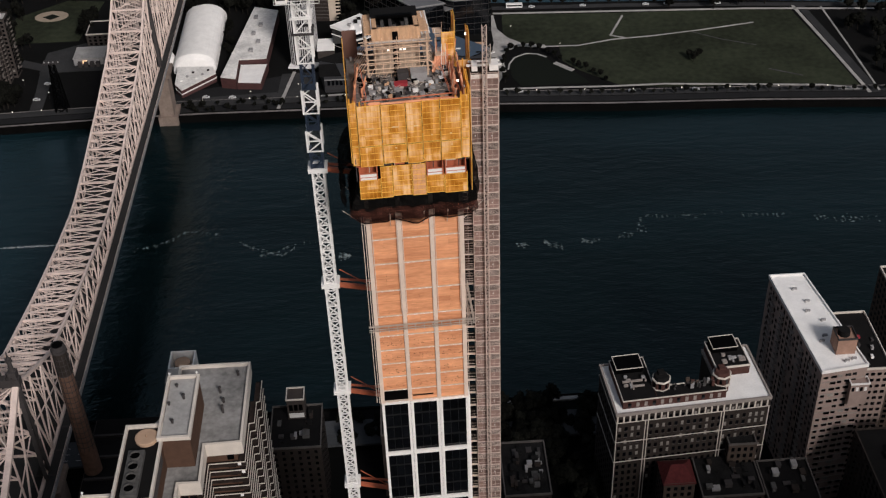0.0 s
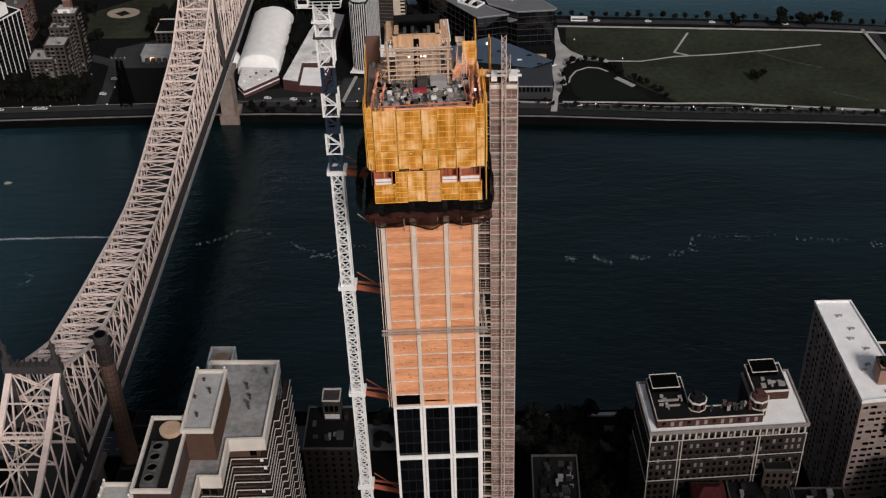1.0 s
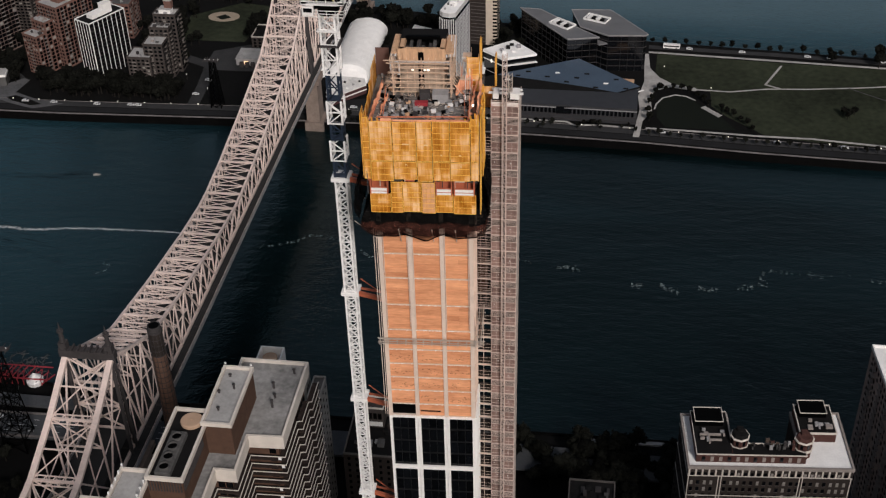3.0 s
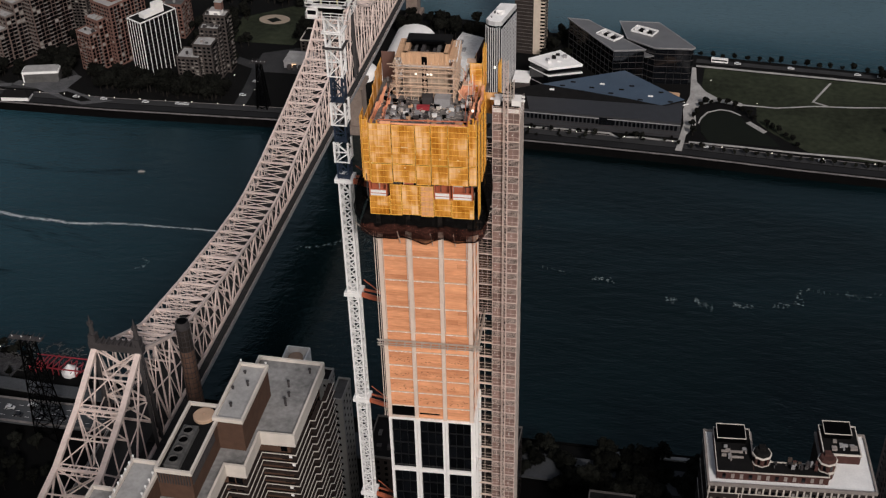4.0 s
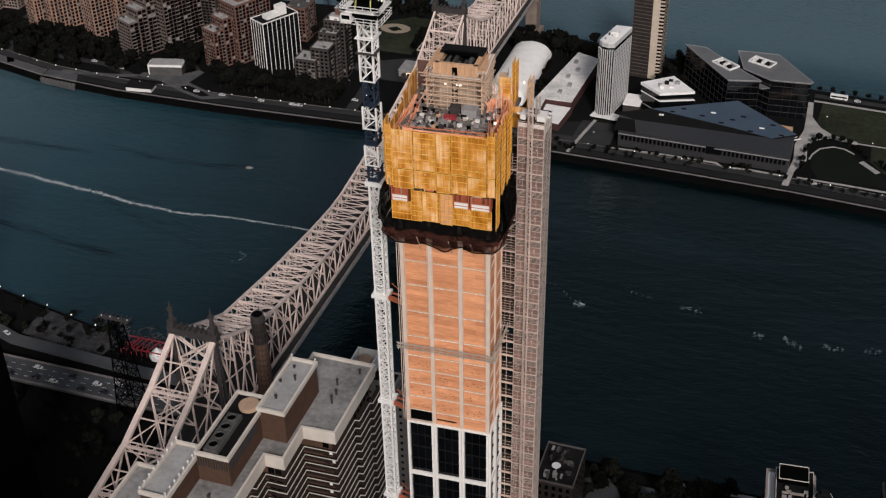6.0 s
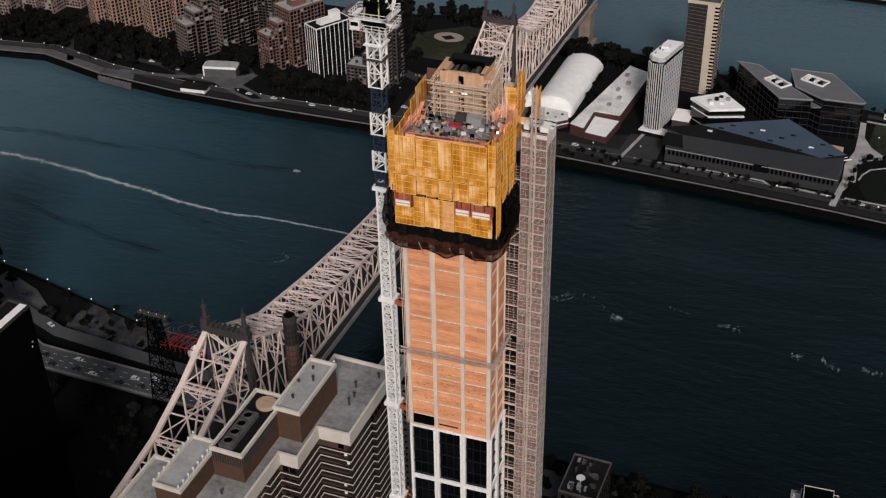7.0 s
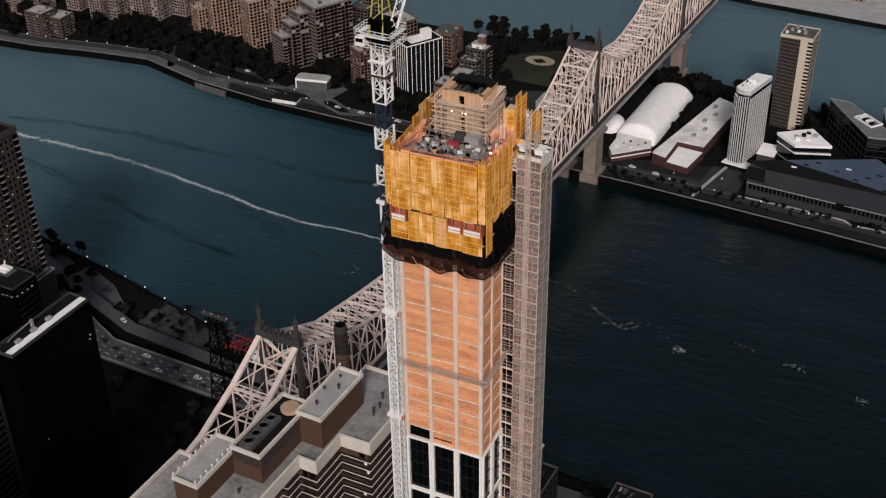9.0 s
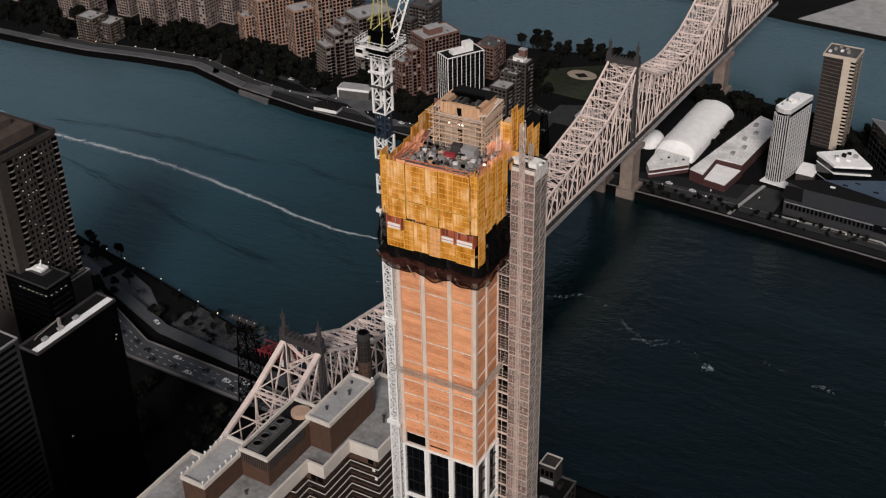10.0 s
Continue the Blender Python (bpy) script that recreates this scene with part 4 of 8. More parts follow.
for k, (z, o) in enumerate(((288.3, 1.4), (289.1, 1.4), (290.4, 1.45), (291.1, 1.45), (292.4, 1.5), (293.1, 0.5), (293.35, 1.55), (294.4, 1.7), (295.0, 1.75))):
    part("shutter_waling", Form().box(CX0 - o - 0.3 - 0.4 * (k % 3), CX1 + o + 0.3 + 0.3 * (k % 2), CY0 - o - 0.1, CY0 - o + 0.1, z, z + 0.1), TUBE, tower, "pale timber waling")
    part("shutter_waling", Form().box(CX1 + o - 0.1, CX1 + o + 0.1, CY0 - o - 0.3, CY1, z, z + 0.1), TUBE, tower, "pale timber waling")
    part("shutter_waling", Form().box(CX0 - o - 0.1, CX0 - o + 0.1, CY0 - o - 0.3, CY1, z, z + 0.1), TUBE, tower, "pale timber waling")
for k in range(9):
    x = CX0 - 1.2 + k * (CX1 - CX0 + 2.4) / 8
    part("scaffold_pole", Form().beam((x, CY0 - 1.35, Z_DECK), (x, CY0 - 1.35, 295.5), 0.1), TUBE, tower)
for k in range(8):
    y = CY0 - 1.3 + k * 1.25
    for xx, s_, e_ in ((CX1 + 1.35, 1, 3.6), (CX0 - 1.35, -1, 3.2)):
        part("scaffold_pole", Form().beam((xx, y, Z_DECK), (xx, y, 296.0), 0.1), TUBE, tower)
        part("raking_shore", Form().beam((xx, y, Z_DECK + 3.5), (xx + s_ * 2.4, y, Z_DECK), 0.1), TUBE, tower)
for k in range(7):
    xa = CX0 - 1.2 + k * 1.5
    part("scaffold_brace", Form().beam((xa, CY0 - 1.42, Z_DECK + 0.2), (xa + 1.5, CY0 - 1.42, Z_DECK + 3.0), 0.08), TUBE, tower)
for k in range(11):
    part("ladder_rung", Form().box(7.95, 8.65, CY0 - 0.3, CY0 - 0.2, Z_DECK + 0.4 + k * 0.62, Z_DECK + 0.5 + k * 0.62), TUBE, tower)
for x, w in ((6.6, 0.4), (8.9, 0.35), (9.5, 0.5)):
    part("lift_lamp", Form().box(x, x + w, CY0 - 1.75, CY0 - 1.65, 293.0, 293.25), LAMP, tower, "small lit work lamp on the scaffold")
for k in range(5):
    o = 0.5 + 0.35 * k
    part("edge_plank", Form().beam((CX1 + o, CY0 - 0.8, 295.4 + 0.05 * k), (CX1 + o - 0.3, CY1 - 0.5, 295.7 + 0.08 * k), 0.22, 0.08), (CREAM, TUBE)[k % 2], tower, "pale plank on the core platform")
for k in range(3):
    part("edge_plank", Form().beam((CX0 - 0.7 - 0.4 * k, CY0 - 0.5, 295.4), (CX0 - 0.6 - 0.4 * k, CY1 - 0.5, 295.7), 0.25, 0.08), (CREAM, GREY)[k % 2], tower, "pale plank on the core platform")
part("edge_plank", Form().box(CX0 - 0.9, CX1 + 1.0, CY0 - 0.75, CY0 - 0.3, 294.15, 294.28), CREAM, tower, "pale plank below the shutters")
for k in range(10):
    x = CX0 + 0.1 + k * 0.92
    part("shutter_board", Form().box(x - 0.4, x + 0.4, CY0 - 0.12, CY0, 294.4, 296.7 + 0.06 * (k % 3)), TIMBER, tower)
for xa, xb in ((CX0 - 1.6, CX0 - 0.2), (CX1 + 0.2, CX1 + 1.8)):
    part("core_platform", Form().box(xa, xb, CY0, CY1, 295.6, 295.8), TIMBER, tower)
for k in range(10):
    part("core_top_plant", Form().box(CX0 + 0.9 + k * 0.75, CX0 + 1.5 + k * 0.75, CY0 + 1.2 + (k % 3) * 1.5, CY0 + 3.4 + (k % 2) * 1.8, 295.4, 295.7 + (k % 4) * 0.25), (STEEL_DARK, ROOF_M, BLACKB)[k % 3], tower)


# ---- hoist ----
def lattice(f, x, y, z0, z1, w, chord, step, lace, cross=False):
    """A square lattice mast."""
    h = w / 2
    for a, b in ((-h, -h), (h, -h), (h, h), (-h, h)):
        f.box(x + a - chord / 2, x + a + chord / 2, y + b - chord / 2, y + b + chord / 2, z0, z1)
    n = max(1, round((z1 - z0) / step))
    s = (z1 - z0) / n
    for k in range(n):
        za, zb = z0 + k * s, z0 + (k + 1) * s
        if k % 2:
            za, zb = zb, za
        if cross:
            f.beam((x - h, y - h, zb), (x + h, y - h, za), lace).beam((x + h, y - h, zb), (x + h, y + h, za), lace).beam((x - h, y + h, za), (x - h, y - h, za + 2 * (zb - za) / 2), lace)
        f.beam((x - h, y - h, za), (x + h, y - h, zb), lace).beam((x + h, y - h, za), (x + h, y + h, zb), lace)
        f.beam((x + h, y + h, za), (x - h, y + h, zb), lace).beam((x - h, y + h, za), (x - h, y - h, zb), lace)
        zz = z0 + k * s
        f.box(x - h, x + h, y - h - lace / 2, y - h + lace / 2, zz, zz + lace).box(x + h - lace / 2, x + h + lace / 2, y - h, y + h, zz, zz + lace)
        f.box(x - h - lace / 2, x - h + lace / 2, y - h, y + h, zz, zz + lace)
    return f


HX, HY, HW, HD = 171.4, -139.0, 5.3, 5.6
hoist = thing("construction_hoist", "tall brown mesh-clad construction hoist beside the tower", "hoist", (HX, HY, 0), 0)
hm = Form().box(0.12, HW / 2 - 0.35, 0, 0.06, 0.3, 2.5).mesh("gate_panel", MESHB)
fr = Form()
fr.box(0, HW, 0, HD, 0, 0.12)
for x in (0.0, HW / 2 - 0.3, HW / 2 + 0.2, HW - 0.12):
    fr.box(x, x + 0.1, -0.03, 0.1, 0, 3.92)
for x in (HW * 0.22, HW * 0.76):
    fr.box(x, x + 0.05, -0.06, 0.02, 0.3, 2.5)
for x0, x1 in ((0.1, HW / 2 - 0.3), (HW / 2 + 0.3, HW - 0.12)):
    for z, h in ((0.16, 0.2), (1.15, 0.05), (2.5, 0.14), (2.86, 0.06), (3.14, 0.06), (3.42, 0.06), (3.7, 0.06)):
        fr.box(x0, x1, -0.06, 0.02, z, z + h)
fm = fr.mesh("hoist_frame", HFRAME)
side = Form()
side.beam((HW, 0.1, 0.1), (HW, HD, 3.8), 0.1).beam((HW, HD / 2, 0.1), (HW, HD, 1.9), 0.08).beam((HW, 0.1, 1.9), (HW, HD / 2, 3.8), 0.08)
for k in range(8):
    side.box(HW - 0.03, HW + 0.04, 0.1, HD, 0.25 + k * 0.46, 0.31 + k * 0.46)
side.box(HW - 0.06, HW + 0.06, HD - 0.15, HD, 0, 3.92).box(HW - 0.06, HW + 0.06, 0, 0.12, 0, 3.92).box(HW - 0.05, HW + 0.05, HD / 2, HD / 2 + 0.08, 0, 3.92).box(HW - 0.05, HW + 0.06, 0, HD, 0, 0.2)
sm = side.mesh("side_lattice", HSIDE)
# dark fill takes the place of the shade inside each hoist cage
back = Form().box(0.1, HW - 0.1, 0.3, HD - 0.1, 0.12, 3.85).mesh("liner", SHADE_BROWN)
link = Form()
link.box(-3.3, 0, 0.6, 2.4, 0, 0.22)
for z in (0.6, 1.1, 1.7, 2.4, 3.1):
    link.box(-3.3, 0, 0.5, 0.55, z, z + 0.05)
for x in (-3.2, -2.2, -1.1):
    link.box(x, x + 0.05, 0.5, 0.55, 0.2, 3.9)
screen_m = Form().box(-3.25, -0.02, 0.75, 0.8, 0.12, 3.9).mesh("landing_mesh", LANDING)
lm = link.mesh("landing_walkway", HFRAME)
bare_m = Form().box(-3.3, 0, 0.3, 0.75, 0, 0.24).box(-3.3, 0, 0.45, 0.5, 1.1, 1.16).box(-3.3, 0, 0.45, 0.5, 2.1, 2.15).box(-1.7, -1.6, 0.45, 0.5, 0.2, 3.9).mesh("landing_walkway", POST)
# landing floor darkened to put in the shade beside the hoist
dim_m = Form().box(-3.3, 0, 0.8, 3.4, -0.1, 0.1).mesh("landing_deck", SHADE_BROWN)
store_m = Form().box(-2.9, -0.9, 0.9, 2.2, 0.25, 2.6).mesh("stored_sheets", PLY)
bulb = Form().cyl(0, 0, 0, 0.16, 0.08, 0.08, 6).mesh("work_light", WHITE)
z = 284.3
k = 0
while z > 150:
    piece("hoist_frame", fm, hoist, (0, 0, z))
    piece("gate_panel", hm, hoist, (0, 0, z))
    piece("gate_panel", hm, hoist, (HW / 2 + 0.25, 0, z))
    piece("side_lattice", sm, hoist, (0, 0, z))
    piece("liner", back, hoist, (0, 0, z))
    piece("work_light", bulb, hoist, (0.7 + 0.9 * (k % 3), -0.15, z + 1.9))
    if k % 2:
        piece("work_light", bulb, hoist, (3.9, -0.15, z + 1.7))
    if k > 1:
        piece("landing_walkway", lm if z > 236 else bare_m, hoist, (0, 0, z))
        piece("landing_deck", dim_m, hoist, (0, 0, z))
        if z > 236:
            piece("landing_mesh", screen_m, hoist, (0, 0, z))
        if k in (5, 6, 9, 10, 11):
            piece("stored_sheets", store_m, hoist, (0, 0, z))
    z -= 3.925
    k += 1
part("shaft_base", Form().box(0.1, HW - 0.1, 0.3, HD - 0.2, 0, z + 3.9), MESHB, hoist)
part("hoist_mast", lattice(Form(), HW / 2, -0.5, 100, 298, 0.8, 0.12, 0.9, 0.08), HFRAME, hoist, "grey lattice guide mast")
part("hoist_mast", lattice(Form(), HW / 2 + 0.9, 1.5, 284, 293, 0.7, 0.12, 0.9, 0.07), PIPE, hoist, "short grey lattice mast")
part("top_house", Form().box(0, HW, 0.1, HD, 285.2, 287.6).box(-0.6, HW + 0.7, 1.5, 2.0, 288.6, 288.9).box(-0.2, HW + 0.4, 3.6, 4.0, 288.3, 288.6).box(0.3, 1.4, 0.5, 3, 287.6, 289.2).box(3.6, HW, 0.5, 3, 287.6, 289.3), CREAM, hoist, "cream hoist head house")

# ---- tower crane ----
KX, KY = 141.4, -139.0
crane = thing("tower_crane", "white and navy lattice tower crane tied to the tower", "crane", (KX, KY, 0), 0)
z = 0.0
while z < 269:
    z2 = min(z + 14.8, 269.4)
    part("mast_section", lattice(Form(), 0, 0, z, z2, 2.2, 0.42, 2.1, 0.22, True), WHITE, crane, "white lattice mast section")
    z = z2
z = 269.4
for i, (h, m) in enumerate(((4.2, NAVY), (4.6, WHITE), (3.8, NAVY), (5.0, WHITE), (5.6, NAVY), (12.4, WHITE))):
    part("mast_section", lattice(Form(), 0, 0, z, z + h, 2.2 if m == NAVY else 2.8, 0.38, 3.1 if h > 10 else 2.3, 0.2), m, crane, "navy lattice mast section" if m == NAVY else "white lattice mast section")
    if m == NAVY:
        part("climbing_plate", Form().box(-1.0, 1.0, -1.2, -1.08, z + 0.3, z + 1.3).box(1.08, 1.2, -1.0, 1.0, z + 0.3, z + 1.3), NAVY, crane)
    z += h
KZ = z
for dz in (-3.3, -6.4):
    part("mast_ledge", rim([(-1.75, -1.75), (1.75, -1.75), (1.75, 1.75), (-1.75, 1.75)], KZ + dz, KZ + dz + 0.3, 0.5), WHITE if dz > -5 else STEEL_DARK, crane, "ledge round the mast")
for zc in (269.2, 240.4, 210.0, 179.5):
    part("tie_collar", Form().box(-1.9, 1.9, -1.7, 1.7, zc - 0.4, zc + 0.5), WHITE, crane, "white tie collar")
    f = Form().beam((1.5, -0.8, zc), (9.1, -2.6, zc - 0.2), 0.7, 0.9).beam((1.5, 1.0, zc), (9.1, -0.2, zc - 0.2), 0.35, 0.4).beam((2.0, 1.0, zc + 2.5), (9.1, -2.2, zc - 0.2), 0.18)
    part("tie_arm", f, ORANGE, crane, "rust-orange tie arm")
f = Form().cyl(0, 0, KZ, KZ + 1.6, 2.0, 1.7, 12).box(-2.6, 2.6, -2.4, 4.5, KZ + 1.6, KZ + 2.4)
part("slew_ring", f, BLACKB, crane, "black slewing ring")
f = Form()
for za in (KZ + 0.2, KZ + 2.6):
    for a, b in (((-4.4, -2.8), (3.6, -2.8)), ((3.6, -2.8), (3.6, 4)), ((-4.4, -2.8), (-4.4, 2)), ((-4.4, 2), (3.6, 4))):
        for dz in (0, 0.6, 1.2):
            f.beam((*a, za + dz), (*b, za + dz), 0.1)
        for s in range(6):
            p = Vector(a).lerp(Vector(b), s / 5)
            f.box(p.x - 0.05, p.x + 0.05, p.y - 0.05, p.y + 0.05, za, za + 1.25)
f.box(-4.4, 3.6, -2.8, -1.8, KZ + 2.4, KZ + 2.6).box(-4.4, -3.4, -2.8, 2, KZ + 2.4, KZ + 2.6).box(2.6, 3.6, -2.8, 4, KZ + 2.4, KZ + 2.6)
part("platform_rail", f, WHITE, crane, "white walkway and guard rails")
cab = part("operator_cab", Form().box(-4.0, -2.0, -3.2, -1.4, KZ + 0.5, KZ + 2.3), CREAM, crane, "cream operator cab")
part("cab_window", Form().box(-3.8, -2.2, -3.24, -3.2, KZ + 1.2, KZ + 2.0), GLASS, cab)
part("machine_house", Form().box(-2, 2, -1, 3.5, KZ + 2.4, KZ + 4.8).box(-1.5, 1.5, -2, 1, KZ + 4.8, KZ + 6), BLACKB, crane, "dark machinery house")
f = Form()
for a in (-1.6, 1.6):
    f.beam((a, -1.8, KZ + 2.4), (a * 0.4, 0.5, KZ + 16), 0.24).beam((a, 2.6, KZ + 2.4), (a * 0.4, 0.5, KZ + 16), 0.2).beam((a, -1.8, KZ + 8), (a, 1.6, KZ + 8), 0.2)
f.beam((-1.6, -1.6, KZ + 5), (1.6, -1.6, KZ + 8), 0.2)
part("a_frame", f, AFRAME, crane, "yellow steel A-frame")
f = Form()
for k in range(12):
    a0, a1 = Vector((2.2, 1.0, KZ + 3)), Vector((9.0, 7.0, KZ + 32))
    p, q = a0.lerp(a1, k / 12), a0.lerp(a1, (k + 1) / 12)
    for ox, oy in ((-0.9, 0), (0.9, 0), (0, 1.4)):
        o = Vector((ox, oy, 0))
        f.beam(p + o, q + o, 0.22)
    f.beam(p + Vector((-0.9, 0, 0)), q + Vector((0.9, 0, 0)), 0.12).beam(p + Vector((0.9, 0, 0)), q + Vector((0, 1.4, 0)), 0.12).beam(p + Vector((0, 1.4, 0)), q + Vector((-0.9, 0, 0)), 0.12)
part("luffing_jib", f, WHITE, crane, "white lattice jib")


# ---- buildings ----
def split_windows(axis, at, a0, a1, z0, z1, na, nz, wf, hf, out, d, seed, share=0.08):
    """Two forms for one wall: dark panes, and panes with drawn blinds."""
    rr = random.Random(seed)
    dark, pale = Form(), Form()
    sa, sz = (a1 - a0) / na, (z1 - z0) / nz
    for i in range(na):
        for j in range(nz):
            f = pale if rr.random() < share else dark
            windows(f, axis, at, a0 + i * sa, a0 + (i + 1) * sa, z0 + j * sz, z0 + (j + 1) * sz, 1, 1, wf * rr.uniform(0.85, 1.1), hf, out, d)
    return dark, pale


def windows(f, axis, at, a0, a1, z0, z1, na, nz, wf=0.5, hf=0.55, out=-1, d=0.06):
    """Window panes on one wall, proud of it by d."""
    sa, sz = (a1 - a0) / na, (z1 - z0) / nz
    for i in range(na):
        for j in range(nz):
            p0, p1 = a0 + (i + 0.5 - wf / 2) * sa, a0 + (i + 0.5 + wf / 2) * sa
            q0, q1 = z0 + (j + 0.5 - hf / 2) * sz, z0 + (j + 0.5 + hf / 2) * sz
            lo, hi = (at + out * d, at + 0.02) if out < 0 else (at - 0.02, at + d)
            if axis == "y":
                f.box(p0, p1, lo, hi, q0, q1)
            else:
                f.box(lo, hi, p0, p1, q0, q1)
    return f


def block(name, label, x0, x1, y0, y1, h, wall, roof, floors, nx, ny, base=3.0, turn=0.0, wf=0.5, hf=0.55, sills=None, parapet=0.9, group="", category="building", clutter=0, seed=1):
    """A flat-roofed block with parapet, window panes on the sides towards the camera, and roof plant."""
    cx, cy = (x0 + x1) / 2, (y0 + y1) / 2
    ob = thing(name, label, category, (cx, cy, 0), turn, group)
    a, b = (x1 - x0) / 2, (y1 - y0) / 2
    part("wall", Form().box(-a, a, -b, b, base - 1, h), wall, ob)
    part("roof", Form().box(-a + 0.4, a - 0.4, -b + 0.4, b - 0.4, h, h + 0.12), roof, ob)
    t = 0.4
    part("parapet", Form().box(-a - 0.1, a + 0.1, -b - 0.1, -b + t, h, h + parapet).box(-a - 0.1, a + 0.1, b - t, b + 0.1, h, h + parapet).box(-a - 0.1, -a + t, -b + t, b - t, h, h + parapet).box(a - t, a + 0.1, -b + t, b - t, h, h + parapet), sills or wall, ob)
    for nm, ax, at, lo, hi, n, out in (("west_glazing", "y", -b, -a, a, nx, -1), ("south_glazing", "x", a, -b, b, ny, 1), ("north_glazing", "x", -a, -b, b, ny, -1)):
        part(nm, windows(Form(), ax, at, lo + 0.6, hi - 0.6, base + 1, h - 0.5, n, floors, wf, hf, out), GLASS, ob, kind="stuff")
    rr = random.Random(seed)
    for k in range(clutter):
        w, l, hh = rr.uniform(0.6, max(1.4, a * 0.28)), rr.uniform(0.6, max(1.4, b * 0.28)), rr.uniform(0.5, 2.4)
        px, py = rr.uniform(-a + 2, a - 2 - w), rr.uniform(-b + 2, max(-b + 2.1, b - 2 - l))
        f = Form().box(px, px + w, py, py + l, h + 0.1, h + hh).box(px - 0.15, px + w + 0.15, py - 0.15, py + l + 0.15, h + hh, h + hh + 0.15)
        part("roof_plant", f, (SHINGLE, wall, STEEL_DARK, ROOF_M, SHINGLE, GREY)[k % 6], ob)
    return ob


# black office tower
black = thing("black_office_tower", "black featureless office tower with a pale roof edge", "building")
part("wall", Form().box(-58, -48.2, -94.6, -53.6, 2, 128.5), BLACKB, black)
part("roof", Form().box(-57.6, -52.2, -94.2, -54.0, 128.5, 128.8), ROOF_D, black)
part("roof_walk", Form().box(-52.2, -48.6, -94.2, -54.0, 128.5, 129.4), ROOF_W, black, "pale grey roof strip")
part("parapet", rim([(-48.4, -94.4), (-48.4, -53.8), (-57.8, -53.8), (-57.8, -94.4)], 128.5, 129.8, 0.4), STEEL_DARK, black, "dark roof parapet")
part("maintenance_crane", Form().box(-55.6, -54.6, -77.2, -76.2, 128.8, 132.2).beam((-55.1, -76.7, 131.9), (-55.4, -86.5, 130.6), 0.3).beam((-55.4, -86.5, 130.8), (-56.4, -88.5, 128.9), 0.22), BALC, black, "pale roof davit")
# glow of the few lit windows is put into white paint
for y, z in ((-87.8, 84.1), (-56.8, 113.8), (-57.4, 112.0)):
    part("lit_window", Form().box(-48.2, -48.14, y, y + 0.7, z, z + 0.5), WHITE, black, "pale window in the dark wall")
for k in range(3):
    part("roof_plant", Form().box(-53.2, -51.6, -88 + k * 8, -85.6 + k * 8, 129.4, 130.4), GREY, black)

# brown apartment tower with stacked balconies
apt = thing("apartment_tower", "tall brown apartment tower with stacked balconies and some lit windows", "building")
part("wall", Form().box(-214, -166.6, -6, 31, 2, 137), APT, apt)
part("roof", Form().box(-213.5, -167, -5.5, 30.5, 137, 137.2), ROOF_D, apt)
part("penthouse", Form().box(-206, -172, 2, 24, 137.2, 142.5).box(-200, -180, 6, 18, 142.5, 146), BRICK_DIM, apt)
part("cornice", Form().box(-214.6, -166.0, -6.6, -5.4, 135.5, 138.2).box(-166.8, -165.9, -5.4, 31.4, 135.5, 138.2).box(-214.6, -166.8, 30.6, 31.4, 135.5, 138.2), APT, apt)
wm_ = Form().box(0, 1.5, -0.08, 0.0, 0, 1.7).mesh("window", GLASS)
rr = random.Random(11)
south = Form()
for j in range(38):
    z = 8 + j * 3.35
    for y in (5.6, 8.4, 11.2, 13.4, 20.6, 23.4, 26.2):
        south.box(-166.62, -166.5, y, y + 1.1, z, z + 1.7)
part("south_glazing", south, GLASS, apt, kind="stuff")
for y in (0.4, 15.4, 28.4):
    # black strip on the wall paints the shaded column behind the balconies
    part("balcony_recess", Form().box(-166.64, -166.5, y, y + 3.4, 6, 134), BLACKB, apt, "dark column of recessed balconies")
cb_ = [(0, 0), (0.5, -1.0), (1.4, -1.5), (2.4, -1.5), (3.3, -1.0), (3.8, 0)]
bc_ = Form().prism(cb_, 0, 0.2).prism([(x, y - 0.02) for x, y in cb_[1:5]] + [(x, y + 0.12) for x, y in cb_[4:0:-1]], 0.2, 0.9).mesh("balcony", DIMBALC)
for j in range(12, 38):
    z = 8 + j * 3.35
    for y in (0.2, 15.2, 28.2):
        piece("balcony", bc_, apt, (-166.6, y, z - 0.3), 90)
    for i in range(9):
        piece("window", wm_, apt, (-212 + i * 5.1, -6, z), 0)
lit = Form()
for k in range(40):
    j, y = rr.randrange(17, 38), rr.choice((5.8, 8.6, 8.6, 11.4, 11.4, 13.6, 20.8, 26.4))
    lit.box(-166.6, -166.42, y, y + 0.28, 8.6 + j * 3.35, 8.9 + j * 3.35)
part("lit_window_spots", lit, LAMP, apt, "small lit windows", kind="stuff")
part("podium", Form().box(-166.5, -163.8, 15, 33.5, 30, 56.2), APT, apt, "dark podium at the tower foot")
part("podium_parapet", rim([(-166.4, 15), (-163.8, 15), (-163.8, 33.5), (-166.4, 33.5)], 56.2, 56.9, 0.5), GREY, apt, "pale podium parapet")

# brown stepped apartment building
brown = thing("stepped_apartment_building", "brown brick stepped apartment building with pale parapets and balcony bands", "building")
FOOT = [(60.8, -170), (93.3, -170), (93.4, -116.5), (99.2, -116.5), (99.0, -102.9), (109.0, -102.5), (109.0, -71.0), (89, -71.0), (89, -88), (79.5, -102), (79.5, -124), (71.5, -124), (71.5, -130.3), (60.8, -130.3)]

LOWF = [(60.8, -170), (91.2, -170), (91.2, -115.4), (97.0, -115.4), (97.0, -101.4), (107.0, -101.0), (107.0, -71.0)] + FOOT[7:]
part("wall", Form().prism(LOWF, 2, 154.5), BRICK_BROWN, brown)
